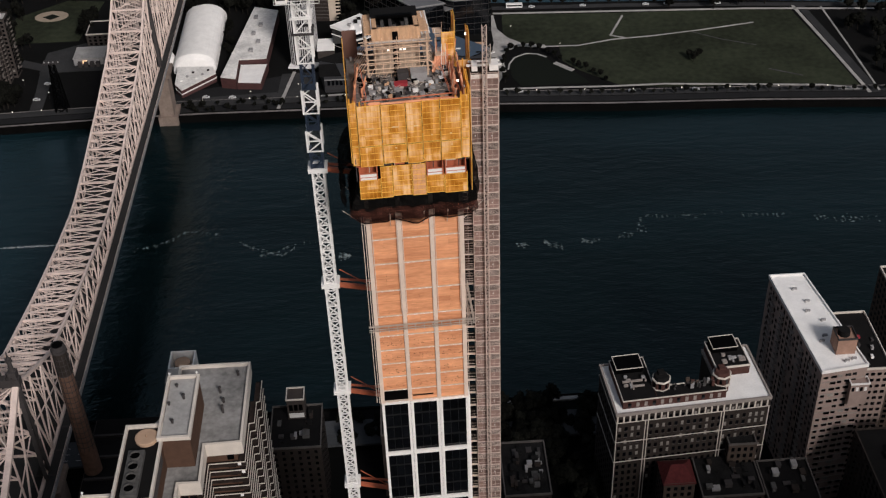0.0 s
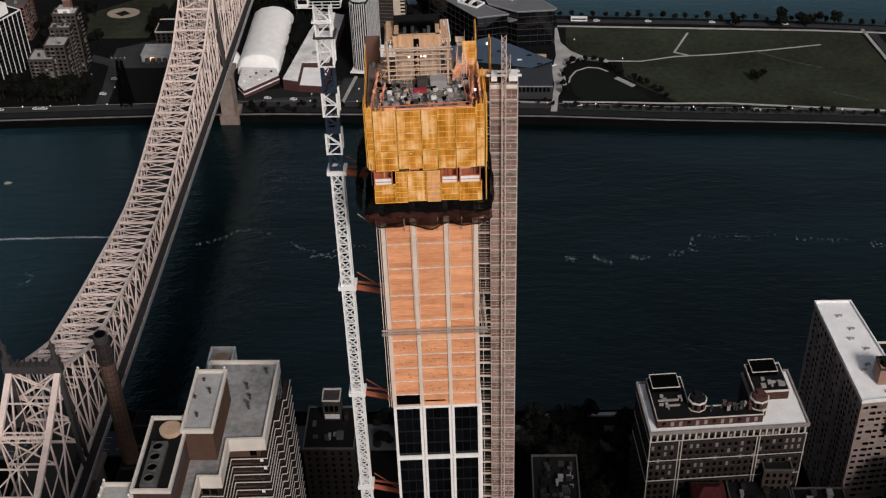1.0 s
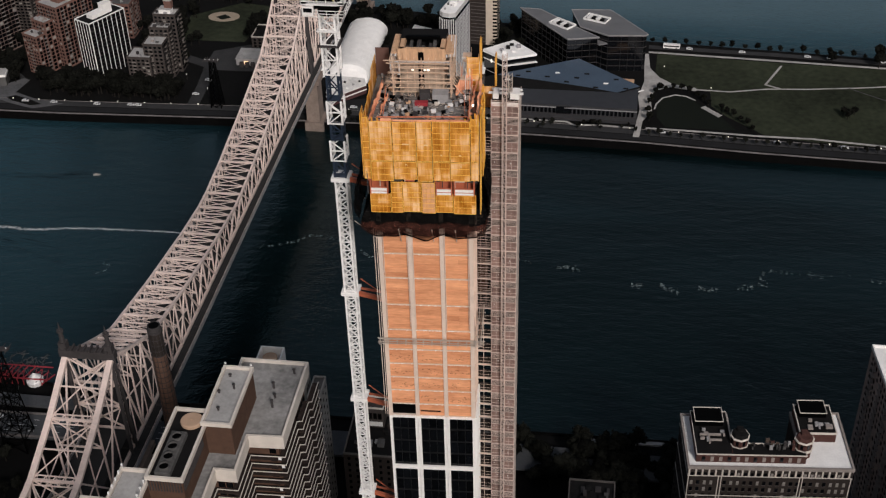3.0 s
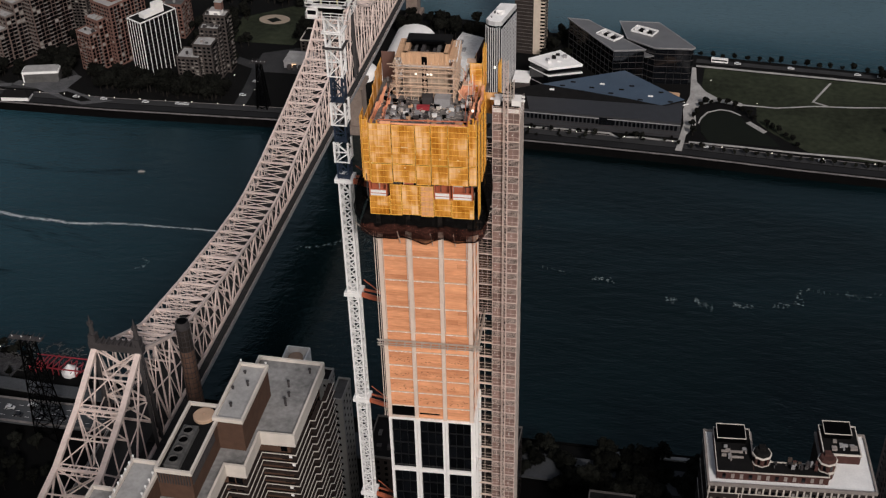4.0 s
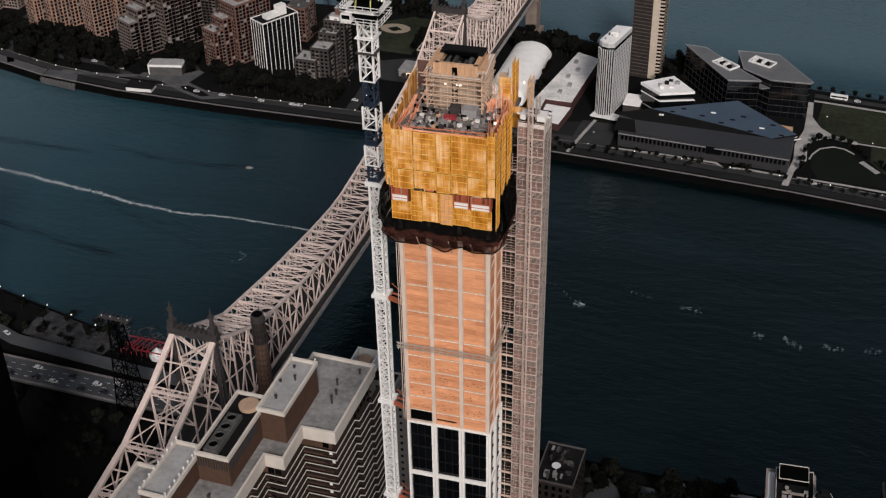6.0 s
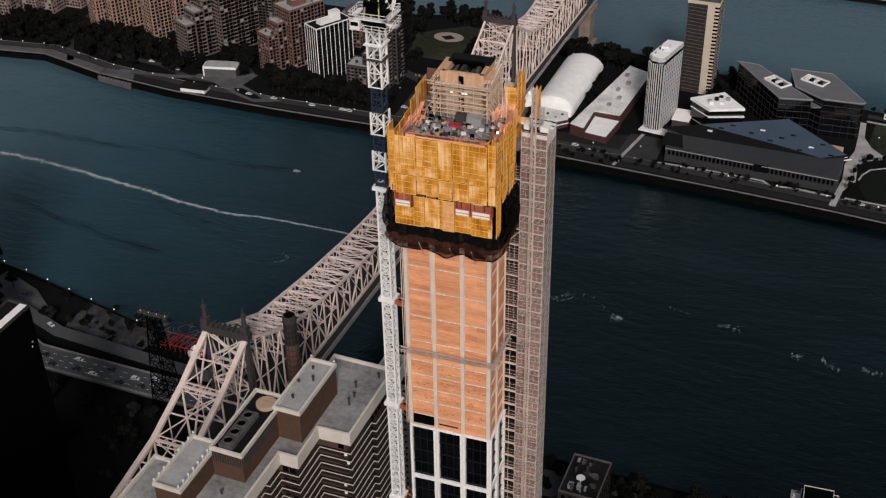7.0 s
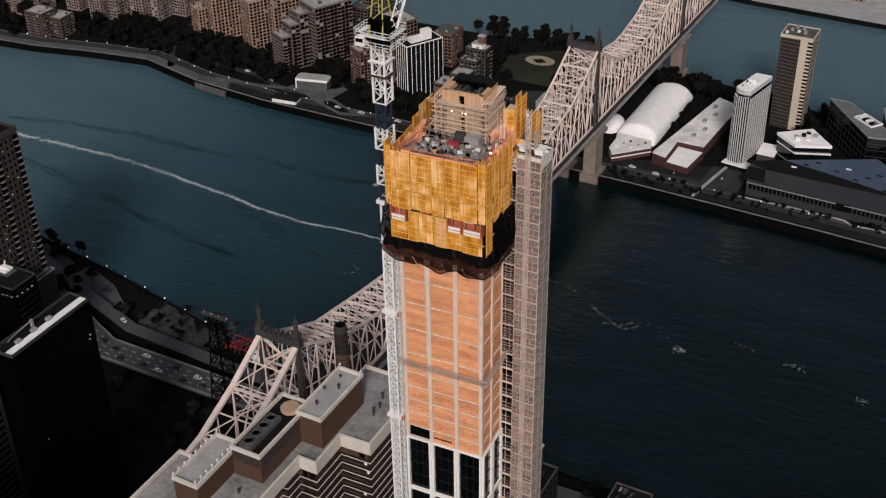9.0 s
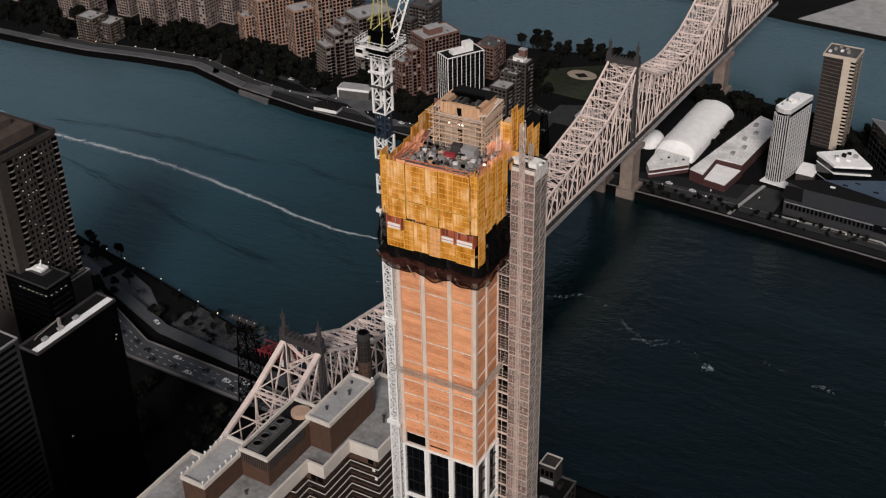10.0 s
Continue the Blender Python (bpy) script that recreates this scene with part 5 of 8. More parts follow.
part("top_storey", Form().prism(FOOT, 154.5, 156.6), BRICK_BROWN, brown)
part("main_roof", Form().prism(FOOT, 156.6, 156.9), ROOF_STAIN, brown, "stained grey roof")
part("parapet", rim(FOOT, 156.0, 158.0, 0.7), COPING, brown, "pale parapet coping")
part("parapet_skirt", rim(FOOT[1:7], 153.4, 156.2, 0.6, False), COPING, brown, "pale concrete fascia under the parapet")
for nm, x0, x1, y0, y1, z1, rf in (("penthouse", 89.3, 97.4, -109.8, -86.6, 168.0, ROOF), ("plant_room", 80.2, 89.9, -130.0, -104.0, 167, ROOF_D), ("stair_house", 71.8, 80.0, -146, -126, 165, ROOF)):
    part(nm, Form().box(x0, x1, y0, y1, 156.7, z1 - 0.5), BRICK_BROWN, brown)
    part("roof_deck", Form().box(x0 + 0.5, x1 - 0.5, y0 + 0.5, y1 - 0.5, z1 - 0.5, z1 - 0.3), rf, brown)
    part("coping", rim([(x0, y0), (x1, y0), (x1, y1), (x0, y1)], z1 - 0.7, z1 + 0.6, 0.7), COPING, brown, "pale parapet coping")
rear = block("rear_apartment_house", "pale grey apartment house with small dark windows and dark roof", 60, 82, 12, 19.4, 74, PALE_FACADE, ROOF_D, 20, 7, 3, wf=0.3, hf=0.35, seed=19)
wing = block("rear_apartment_wing", "narrow pale grey wing of an apartment house", 83.8, 88.6, 6, 19, 70, PALE_FACADE, ROOF_M, 18, 1, 3, wf=0.3, hf=0.35, seed=20)
tankh = thing("tank_house", "pale open-topped tank house on a roof", "tank house")
part("wall", rim([(62.0, 14.2), (71.2, 14.2), (71.2, 23.6), (62.0, 23.6)], 72, 80.5, 0.5), WHITE, tankh, "pale open-topped tank house")
part("base", Form().box(61.8, 71.4, 19.6, 23.8, 3, 74), PALE_FACADE, tankh, "pale grey rear wall")
part("water_tank", Form().cyl(66.5, 19, 74, 79.0, 2.9, 2.9, 20).cyl(66.5, 19, 79.0, 79.5, 3.0, 0.3, 20), DISC, tankh, "round tan water tank")
part("tank_lid", Form().cyl(86.0, -108.4, 166, 167.6, 3.0, 3.0, 28).cyl(86.0, -108.4, 167.6, 167.8, 3.05, 2.7, 28).cyl(86.0, -108.4, 167.8, 168.2, 0.25, 0.2, 8), DISC, brown, "round tan tank lid")
part("fan_housing", Form().box(82.2, 86.4, -129.0, -113.6, 166.5, 168.2), ROOF_M, brown, "dark fan housing")
for k in range(4):
    y = -127 + k * 3.7
    ang = [2 * math.pi * i / 16 for i in range(16)]
    part("roof_fan", rim([(84.3 + 1.4 * math.cos(t), y + 1.4 * math.sin(t)) for t in ang], 168.2, 168.9, 0.2), ROOF_M, brown, "round roof fan")
    part("fan_well", Form().cyl(84.3, y, 168.2, 168.35, 1.3, 1.3, 16), BLACKB, brown)
for k in range(12):
    part("louvre_fin", Form().box(80.6 + k * 0.78, 80.85 + k * 0.78, -130.35, -130.0, 162.5, 166.0), STEEL_DARK, brown)
for k in range(22):
    part("louvre_fin", Form().box(89.9, 90.2, -129.5 + k * 0.78, -129.25 + k * 0.78, 162.5, 166.0), STEEL_DARK, brown)
f = Form()
for x0, x1, y0, y1 in ((71.8, 80, -146, -126), (89.3, 97.4, -109.8, -86.6)):
    for k in range(9):
        for px, py in ((x0 + 0.3, y0 + (y1 - y0) * k / 8), (x1 - 0.3, y0 + (y1 - y0) * k / 8)):
            if x0 < 80 or k > 7:
                f.box(px - 0.06, px + 0.06, py - 0.06, py + 0.06, (165.5 if x0 < 80 else 169.7), (166.6 if x0 < 80 else 169.4))
                f.cyl(px, py, (166.5 if x0 < 80 else 169.3), (166.9 if x0 < 80 else 169.7), 0.32, 0.32, 6)
part("roof_floodlight", f, WHITE, brown, "row of small white roof lamps", kind="stuff")
for x, y, z, h in ((92.3, -103.9, 167.7, 1.0), (94.3, -94.9, 167.7, 1.5), (90.5, -96.9, 167.7, 0.6), (91.8, -89.9, 167.7, 0.6), (103, -90, 156.9, 2.6), (101.5, -82, 156.9, 2.2), (102.8, -86, 156.9, 1.4), (106, -75, 156.9, 1.5), (95, -108.6, 156.9, 0.5), (86, -136, 156.9, 1.2)):
    part("vent_pipe", Form().cyl(x, y, z, z + h, 0.35, 0.35, 10).cyl(x, y, z + h, z + h + 0.25, 0.5, 0.45, 10), STEEL_DARK, brown)
SAW = [(91.4, -170), (91.4, -142), (93.4, -141.8), (93.4, -131), (91.4, -130.8), (91.4, -123.4), (93.5, -123.2), (93.5, -117.0), (99.4, -117.0), (99.3, -103.4), (109.3, -103.1), (109.3, -88.5), (110.8, -88.3), (110.8, -80), (111.8, -79.8), (111.8, -71.0)]
bw = Form().box(0, 1.9, -0.05, 0.03, 0, 2.1).mesh("window", GLASS)
rr = random.Random(71)
for k in range(22):
    zz = 149.4 - k * 3.15
    part("balcony_band", rim(SAW, zz + 0.95, zz + 1.18, 0.2, False), COPING, brown, "pale balcony rail")
    # floor colour carries the shade that falls between the stacked balconies
    part("balcony_floor", rim([(x - 1.0, y + 0.7) for x, y in SAW], zz - 0.25, zz, 2.0, False), SHADE_BROWN, brown, "dark balcony floor")
    if k < 15:
        for x in (93.4, 95.6):
            piece("window", bw, brown, (x, -115.4, zz + 0.2))
        for x in (99, 102.2, 105.2):
            piece("window", bw, brown, (x - 1, -101.1, zz + 0.2))
        for i in range(11):
            piece("window", bw, brown, (107.0, -99.8 + i * 2.6, zz + 0.2), 90)
    if rr.random() < 0.45:
        x = rr.uniform(106.0, 108.0)
        part("balcony_screen", Form().box(x, x + 0.9, -103.3, -103.1, zz, zz + 0.95), WHITE, brown, "white balcony screen")

# pale neighbour behind it
block("small_dark_apartment_house", "dark brick apartment house with a roof shed", 97, 117.5, 3, 27, 44, SOOT, ROOF_D, 12, 6, 6, wf=0.35, hf=0.45, sills=SILL, clutter=14, seed=4)
shed = thing("water_tank_shed", "grey roof shed with round openings on a dark apartment house", "shed")
part("wall", Form().box(104, 111, 19.5, 26.5, 44, 54.5), BRICK_GREY, shed)
part("rim", rim([(104, 19.5), (111, 19.5), (111, 26.5), (104, 26.5)], 54.5, 55.2, 0.4), COPING, shed)
for k in range(3):
    part("round_opening", Form().box(104.8 + k * 2, 106.2 + k * 2, 19.3, 19.5, 49.0, 52.0), BLACKB, shed)
part("pale_panel", Form().box(104.5, 110.5, 19.2, 19.5, 45.2, 47.4), WHITE, shed)
block("low_grey_house", "low grey rowhouse with roof terrace", 141, 157, 12, 35, 39, SOOT, SHINGLE, 9, 5, 6, sills=SILL, clutter=34, seed=9)
part("dish", Form().cyl(148, 20, 39.3, 41.0, 0.2, 0.2, 6).cyl(148, 20, 41.0, 41.8, 0.3, 1.9, 14), WHITE, tagged(new("satellite_dish"), "white satellite dish on a roof", "satellite dish"))
block("roof_garden_house", "grey rowhouse with planted roof terrace", 188, 206, -24, 4, 39, SOOT, SHINGLE, 9, 5, 6, sills=SILL, clutter=34, seed=14)

# prewar apartment house with towers
pre = thing("prewar_apartment_house", "prewar brick apartment house with white terraces, cornice and roof towers", "building", (232.1, -8.2, 0), 4.6)
PW, PD, PH = 60.6, 28.0, 63.4
UPLAN = [(0, 0), (PW, 0), (PW, PD + 2), (42.5, PD + 2), (42.5, 11), (17.5, 11), (17.5, PD), (0, PD)]
part("wall", Form().prism(UPLAN, 2, PH), SOOT, pre)
part("terrace", Form().prism(UPLAN, PH, PH + 0.15), ROOF_W, pre, "white terrace roof")
part("cornice", rim(UPLAN, PH - 0.6, PH + 0.8, 0.8), BALC, pre, "weathered stone cornice")
for z in (59.0, 48.5, 37.5):
    part("string_course", Form().box(-0.12, PW + 0.12, -0.18, 0, z, z + 0.35).box(-0.18, 0, 0, PD, z, z + 0.35), COPING, pre)
for x in (0.3, 11.5, 12.6, 41.5, 42.6, PW - 0.3):
    part("pilaster", Form().box(x - 0.16, x + 0.16, -0.22, 0, 3, 59), COPING, pre)
wm = Form().box(0, 1.2, -0.06, 0.04, 0, 1.9).mesh("window", GLASS)
wb_ = Form().box(0.1, 1.1, -0.06, 0.04, 0, 1.9).mesh("window", BLIND)
ws = Form().box(-0.1, 1.2, -0.14, 0, -0.2, 0.0).mesh("window_sill", SILL)
rr = random.Random(5)
for j in range(13):
    z = 60.0 - j * 3.55 if j == 0 else 59.2 - j * 3.5
    if j == 0:
        for i in range(25):
            part("arcade_pier", Form().box(0.15 + i * 2.46, 0.75 + i * 2.46, -0.2, 0, 59.4, 62.6), COPING, pre, "pale stone arcade pier")
    for i in range(24):
        x = 1.0 + i * 2.46
        if abs(x + 0.5 - 12) > 0.9 and abs(x + 0.5 - 42) > 0.9:
            w = piece("window", wb_ if rr.random() < (0.3 if j < 6 else 0.12) else wm, pre, (x, 0, z - 1.0))
            if j < 5:
                piece("window_sill", ws, w, (0, 0, 0))
side_w = Form()
for j in range(16):
    for i in range(9):
        side_w.box(-0.06, 0.04, 1.5 + i * 2.9, 2.7 + i * 2.9, 57.5 - j * 3.4, 59.2 - j * 3.4)
part("north_glazing", side_w, GLASS, pre, kind="stuff")
part("upper_storey", Form().box(3, 16.5, 2.8, PD - 2, PH, PH + 4.0).box(16.5, 43.5, 2.8, 9, PH, PH + 3.8), OXBLOOD, pre, "dark red brick set-back storey")
part("upper_storey", Form().box(43, PW - 4, 14.5, PD + 2, PH, PH + 4.4), OXBLOOD, pre, "dark red brick set-back storey")
part("upper_roof", Form().box(3.3, 16.2, 3.1, PD - 2.3, PH + 4.0, PH + 4.2).box(16.6, 43.2, 3.1, 8.7, PH + 3.8, PH + 4.0).box(43.3, PW - 4.3, 14.8, PD + 1.7, PH + 4.4, PH + 4.6), ROOF_D, pre)
part("upper_coping", rim([(3, 2.8), (43.5, 2.8), (43.5, 9), (16.5, 9), (16.5, PD - 2), (3, PD - 2)], PH + 3.9, PH + 4.4, 0.25), COPING, pre)
part("upper_coping", rim([(43, 14.5), (PW - 4, 14.5), (PW - 4, PD + 2), (43, PD + 2)], PH + 4.2, PH + 5.0, 0.4), COPING, pre)
for i in range(12):
    x = 5 + i * 3.2
    part("arched_window", Form().box(x, x + 1.2, 2.68, 2.8, PH + 0.8, PH + 3.0), BALC if i % 3 else GLASS, pre)
for bx, by, w, d in ((3.8, 17.6, 10.6, 7.8), (44.2, 23.2, 10.0, 7.2)):
    part("bulkhead", Form().box(bx, bx + w, by, by + d, PH + 4.5, PH + 6.7), BLACKB, pre, "black roof bulkhead")
    part("bulkhead_rim", rim([(bx, by), (bx + w, by), (bx + w, by + d), (bx, by + d)], PH + 6.7, PH + 7.0, 0.22), COPING, pre)
for tx, ty in ((19.4, 9.6), (43.0, 8.4)):
    f = Form().cyl(tx, ty, PH + 0.1, PH + 7.6, 3.4, 3.4, 8)
    part("roof_tower", f, OXBLOOD, pre, "octagonal stone roof tower")
    part("tower_band", Form().cyl(tx, ty, PH + 3.2, PH + 4.2, 3.8, 3.8, 8).cyl(tx, ty, PH + 7.6, PH + 8.2, 3.8, 3.6, 8), COPING, pre)
    for k in range(8):
        a = math.pi / 8 + k * math.pi / 4
        g = Form().box(-0.5, 0.5, -0.08, 0.08, 0, 2.2)
        o = part("arched_window", g, GLASS, pre)
        o.matrix_basis = pose(tx + 3.2 * math.cos(a), ty + 3.2 * math.sin(a), PH + 4.8, 0, 0, math.degrees(a) + 90)
    part("tower_roof", Form().cyl(tx, ty, PH + 8.2, PH + 9.4, 3.3, 2.6, 8).box(tx - 1.2, tx + 1.2, ty - 0.2, ty + 2.2, PH + 9.4, PH + 10.4), ROOF_D if tx < 30 else OXBLOOD, pre)
rr = random.Random(21)
for k in range(14):
    x, y = (rr.uniform(5, 15), rr.uniform(7, 15)) if k < 6 else (rr.uniform(46, 55), rr.uniform(16, 21))
    part("roof_duct", Form().box(x, x + rr.uniform(0.6, 2.4), y, y + rr.uniform(0.6, 2.0), PH + 4.6, PH + 5.2 + 0.5 * rr.random()), GREY if k % 2 else BALC, pre)
for k in range(22):
    x, y = rr.uniform(22, 39), rr.uniform(5, 8.4)
    w, d = rr.uniform(0.4, 1.6), rr.uniform(0.4, 1.2)
    part("roof_plant", Form().box(x, x + w, y, y + d, PH + 4.6, PH + 5.0 + rr.uniform(0.1, 2.2)), rr.choice((ROOF_M, STEEL_DARK, GREY, BRICK_DIM, OXBLOOD)), pre)
part("roof_duct", Form().box(5, 13, 12.2, 12.8, PH + 4.6, PH + 5.4).box(8, 8.6, 8, 12.2, PH + 4.6, PH + 5.4).box(8.6, 13, 9.4, 10, PH + 4.6, PH + 5.3), BALC, pre, "pale bent roof duct")

# tan slab with white roof
tan = thing("white_roof_apartment_slab", "tan brick apartment slab with a white flat roof and stair tower", "building")
SL = [(309.8, -5.2), (328.0, -2.7), (319.3, 53.4), (304.9, 53.3)]
part("wall", Form().prism(SL, 2, 76.6), SLAB_PINK, tan)
part("roof", Form().prism(SL, 76.6, 76.9), ROOF_W, tan, "white roof membrane")
part("parapet", rim(SL, 76.2, 77.8, 0.5), WHITE, tan)
part("stair_tower", Form().box(317.6, 325, 4, 11.5, 77, 84), BRICK_PEACH, tan, "peach brick stair tower")
part("tank_cradle", rim([(317.7, 4.1), (324.9, 4.1), (324.9, 11.4), (317.7, 11.4)], 84, 84.8, 0.3), STEEL_DARK, tan)
part("roof_tank", Form().cyl(320.8, 8, 84, 86.2, 2.4, 2.2, 14), ROOF_D, tan, "dark water tank")
rr = random.Random(33)
for nm, m_ in (("slab_glazing", GLASS), ("slab_blind", BLIND)):
    f = Form()
    for j in range(22):
        z = 73.6 - j * 3.2
        for i in range(6):
            x = 310.8 + i * 2.9
            y = -5.2 + (x - 309.8) * 0.137
            if (rr.random() < 0.8) == (nm == "slab_glazing"):
                f.box(x, x + (2.2 if i % 2 else 1.6), y - 0.05, y + 0.5, z - 0.5, z + 0.6)
        for i in range(18):
            y = -3.6 + i * 3.1
            x = 309.8 - (y + 5.2) * 0.084
            if (rr.random() < 0.85) == (nm == "slab_glazing"):
                f.box(x - 0.12, x + 0.1, y, y + 1.9, z - 1.0, z + 0.7)
    part(nm, f, m_, tan, kind="stuff")
for j in range(21):
    z = 72 - j * 3.2
    part("belt_course", Form().beam((309.8, -5.35, z - 0.6), (328.0, -2.85, z - 0.6), 0.2, 0.25), BALC, tan)
    for i in range(5):
        y = 1.5 + i * 10.5
        x = 309.8 - (y + 5.2) * 0.084
        part("balcony", Form().box(x - 1.5, x, y, y + 3.4, z, z + 0.2).box(x - 1.5, x - 1.4, y, y + 3.4, z + 0.2, z + 1.1), BALC, tan)
for y in (8, 29, 50):
    x = 309.8 - (y + 5.2) * 0.084
    # flat dark strip paints the shade of a recess
    part("recess", Form().box(x - 0.16, x + 0.1, y - 2.2, y - 0.6, 4, 72), SHADE_BROWN, tan, "dark recessed bay")
part("terrace_bay", Form().box(321.5, 328.6, -6.4, -2.6, 60, 70.4), SLAB_PINK, tan, "projecting bay with a planted terrace")
part("terrace_rail", rim([(321.5, -6.4), (328.6, -6.4), (328.6, -2.6), (321.5, -2.6)], 70.4, 71.3, 0.25), WHITE, tan, "white terrace rail")
for k in range(4):
    part("terrace_window", Form().box(322.0 + k * 1.6, 323.0 + k * 1.6, -6.5, -6.35, 67.2, 69.2), WHITE if k % 2 else GLASS, tan)
part("wing", Form().box(328, 342, 6, 40, 2, 66), SLAB_PINK, tan, "lower tan brick wing")
f = Form()
windows(f, "y", 6, 328.6, 341.6, 4, 65.2, 5, 19, 0.6, 0.45, -1, 0.08)
part("wing_glazing", f, GLASS, tan, kind="stuff")
for k in range(7):
    part("wing_plant", Form().box(329.5 + k * 1.6, 330.5 + k * 1.6, 9 + (k * 5) % 17, 10.6 + (k * 5) % 17, 66.2, 67.0 + 0.3 * (k % 3)), (WHITE, GREY, STEEL_DARK, RED)[k % 4], tan)
part("wing_roof", Form().box(328.3, 341.6, 6.3, 39.6, 66, 66.2), ROOF_D, tan)
part("wing_parapet", rim([(328.3, 6), (342, 6), (342, 40), (328.3, 40)], 66, 67, 0.4), COPING, tan)
for x, y in ((312, 44), (315, 36), (313.5, 30), (318, 24), (316, 15), (314, 12), (320, 0), (323, 1)):
    part("roof_vent", Form().cyl(x, y, 76.9, 78.0, 0.5, 0.4, 8).box(x + 0.6, x + 1.8, y, y + 0.8, 76.9, 77.6), GREY, tan)
far_tan = block("far_tan_apartment_house", "tan brick apartment house with roof parapet", 354, 388, 30, 60, 73, BRICK_DIM, ROOF_D, 22, 10, 9, sills=COPING, clutter=3)
block("dark_corner_house", "dark brick apartment house", 323, 363, -66, -14, 54, SOOT, ROOF_D, 16, 12, 14, clutter=12, seed=31)
red = block("red_roof_house", "brick house with a red tiled roof", 249.5, 261.5, -22, -10, 38, BRICK_DIM, ROOF_D, 10, 4, 4)
part("hip_roof", Form().add([(249, -22.5, 38.5), (262, -22.5, 38.5), (262, -9.5, 38.5), (249, -9.5, 38.5), (253, -16, 43), (258, -16, 43)], [(0, 1, 5, 4), (1, 2, 5), (2, 3, 4, 5), (3, 0, 4), (3, 2, 1, 0)]), RED_TILE, red, "red tiled hip roof").matrix_basis = Matrix.Translation((-255.5, 16, 0))
block("terrace_house", "grey brick house with roof terrace and planters", 264, 288, -26, -4, 34, SOOT, SHINGLE, 9, 8, 7, sills=SILL, clutter=15, seed=41)
block("brick_stair_house", "brown brick apartment house with flat roof", 277, 288, -9, -3, 44, BRICK_DIM, SHINGLE, 11, 4, 3, sills=SILL)
block("dark_courtyard_house", "dark courtyard house with pale parapet lines", 289, 309, -30, -8, 33, SOOT, ROOF_D, 9, 6, 6, sills=SILL, clutter=12, seed=51)
low_dark = block("left_low_tower", "dark low tower with banded floors and lit cornice lamps", -174, -145.6, -9.2, 6, 75, BLACKB, ROOF_D, 21, 1, 1, wf=0.9, hf=0.3, sills=BANDED, seed=61)
for k in range(7):
    part("cornice_lamp", Form().box(-5 + k * 2.9, -4.7 + k * 2.9, -7.9, -7.6, 70.6, 70.9), LAMP, low_dark, "small cornice lamp")
for k in range(4):
    part("cornice_lamp", Form().box(14.2, 14.5, -5.9 + k * 3.2, -5.6 + k * 3.2, 70.6, 70.9), LAMP, low_dark, "small cornice lamp")
part("roof_plant", Form().box(-5.2, 1.3, 1.1, 4.2, 75, 76.6).box(-3.2, 2.8, 2.6, 5.0, 76.6, 77.6).beam((-4.2, 1.6, 76), (-6.6, -1.2, 76), 0.7).beam((-1.2, 3.6, 77.5), (-1.8, 5.0, 80), 0.5), WHITE, low_dark, "white rooftop plant")
part("plant_pad", Form().box(-7.2, 3.8, -0.4, 6.2, 75.2, 75.3), ROOF_M, low_dark)
block("left_corner_block", "dark banded office block", -162, -109.6, -130, -57.4, 90, BANDED, ROOF_D, 24, 1, 1, wf=0.96, hf=0.5, sills=GREY, clutter=3, seed=62)

# ---- island ground ----
slab("lawn", Form().prism([(226, 412), (228, 447), (300, 441), (398, 436), (428, 433), (437, 372), (443, 322), (420, 330), (322, 336), (294, 341), (270, 364), (262, 376), (262, 396), (240, 398)], 3.9, 4.1), GRASS, "large dark green park lawn", "lawn")
slab("play_field", Form().prism([(226.8, 374.4), (231, 383), (239, 387.7), (246, 386), (251.6, 381.3), (257.9, 369.5), (268, 361), (276, 346), (232, 346), (227, 358)], 4.0, 4.16), TURF, "dark turf play field beside the plaza", "lawn")
arc = [(225.5, 368), (226.8, 375), (231, 383.5), (239, 388.2), (246, 387), (252, 382)]
slab("field_rim", strip(arc, 1.0, 4.5), PATHM, "pale curved rim of the play field", "kerb")
slab("field_steps", strip([(256.5, 374), (267, 362.5)], 3.5, 4.4), PATHM, "pale stone seating steps", "steps")
for k in range(5):
    slab("seat_row", Form().box(-1.6, 1.6, -0.3, 0.3, 4.4, 4.4 + 0.25), PATHM, "pale stone seat", "steps").matrix_basis = pose(258 + k * 2, 372.5 - k * 2.2, 0, 0, 0, -47)
slab("ball_field", Form().prism([(-118, 440), (-66, 440), (-58, 500), (-85, 505), (-118, 480)], 3.9, 4.1), GRASS, "school ball field lawn", "lawn")
slab("infield", Form().prism([(-92.5 + 12 * math.cos(a), 480 + 8.5 * math.sin(a)) for a in np.linspace(0, 6.28, 20)[:-1]], 4.1, 4.2), SAND, "sandy baseball infield", "field")
slab("infield_grass", Form().prism([(-92.5 + 6 * math.cos(a), 479 + 4.5 * math.sin(a)) for a in np.linspace(0, 6.28, 5)[:-1]], 4.2, 4.28), TURF, "grass square in the infield", "lawn")
slab("promenade", strip([(x, y + 1.6) for x, y in RI_W[2:]], 1.4, 5.0, 0.5), KERB, "paved riverside promenade", "pavement")
slab("west_promenade", strip([(x, y + 7.0) for x, y in RI_W[1:7]], 8.0, 4.3), ESPLANADE, "grey paved riverside promenade", "pavement")
slab("verge", strip([(x, y + 8.5) for x, y in RI_W[2:]], 6.0, 4.15), ASPHALT, "dark paved walk along the promenade", "pavement")
slab("island_road", strip([(x, y + 15.5) for x, y in RI_W[2:]], 6.0, 4.22), PAVE_G, "grey island road along the river", "road")
slab("road_kerb", strip([(x, y + 18.9) for x, y in RI_W[2:]], 0.4, 4.35), KERB, "pale road kerb", "kerb")
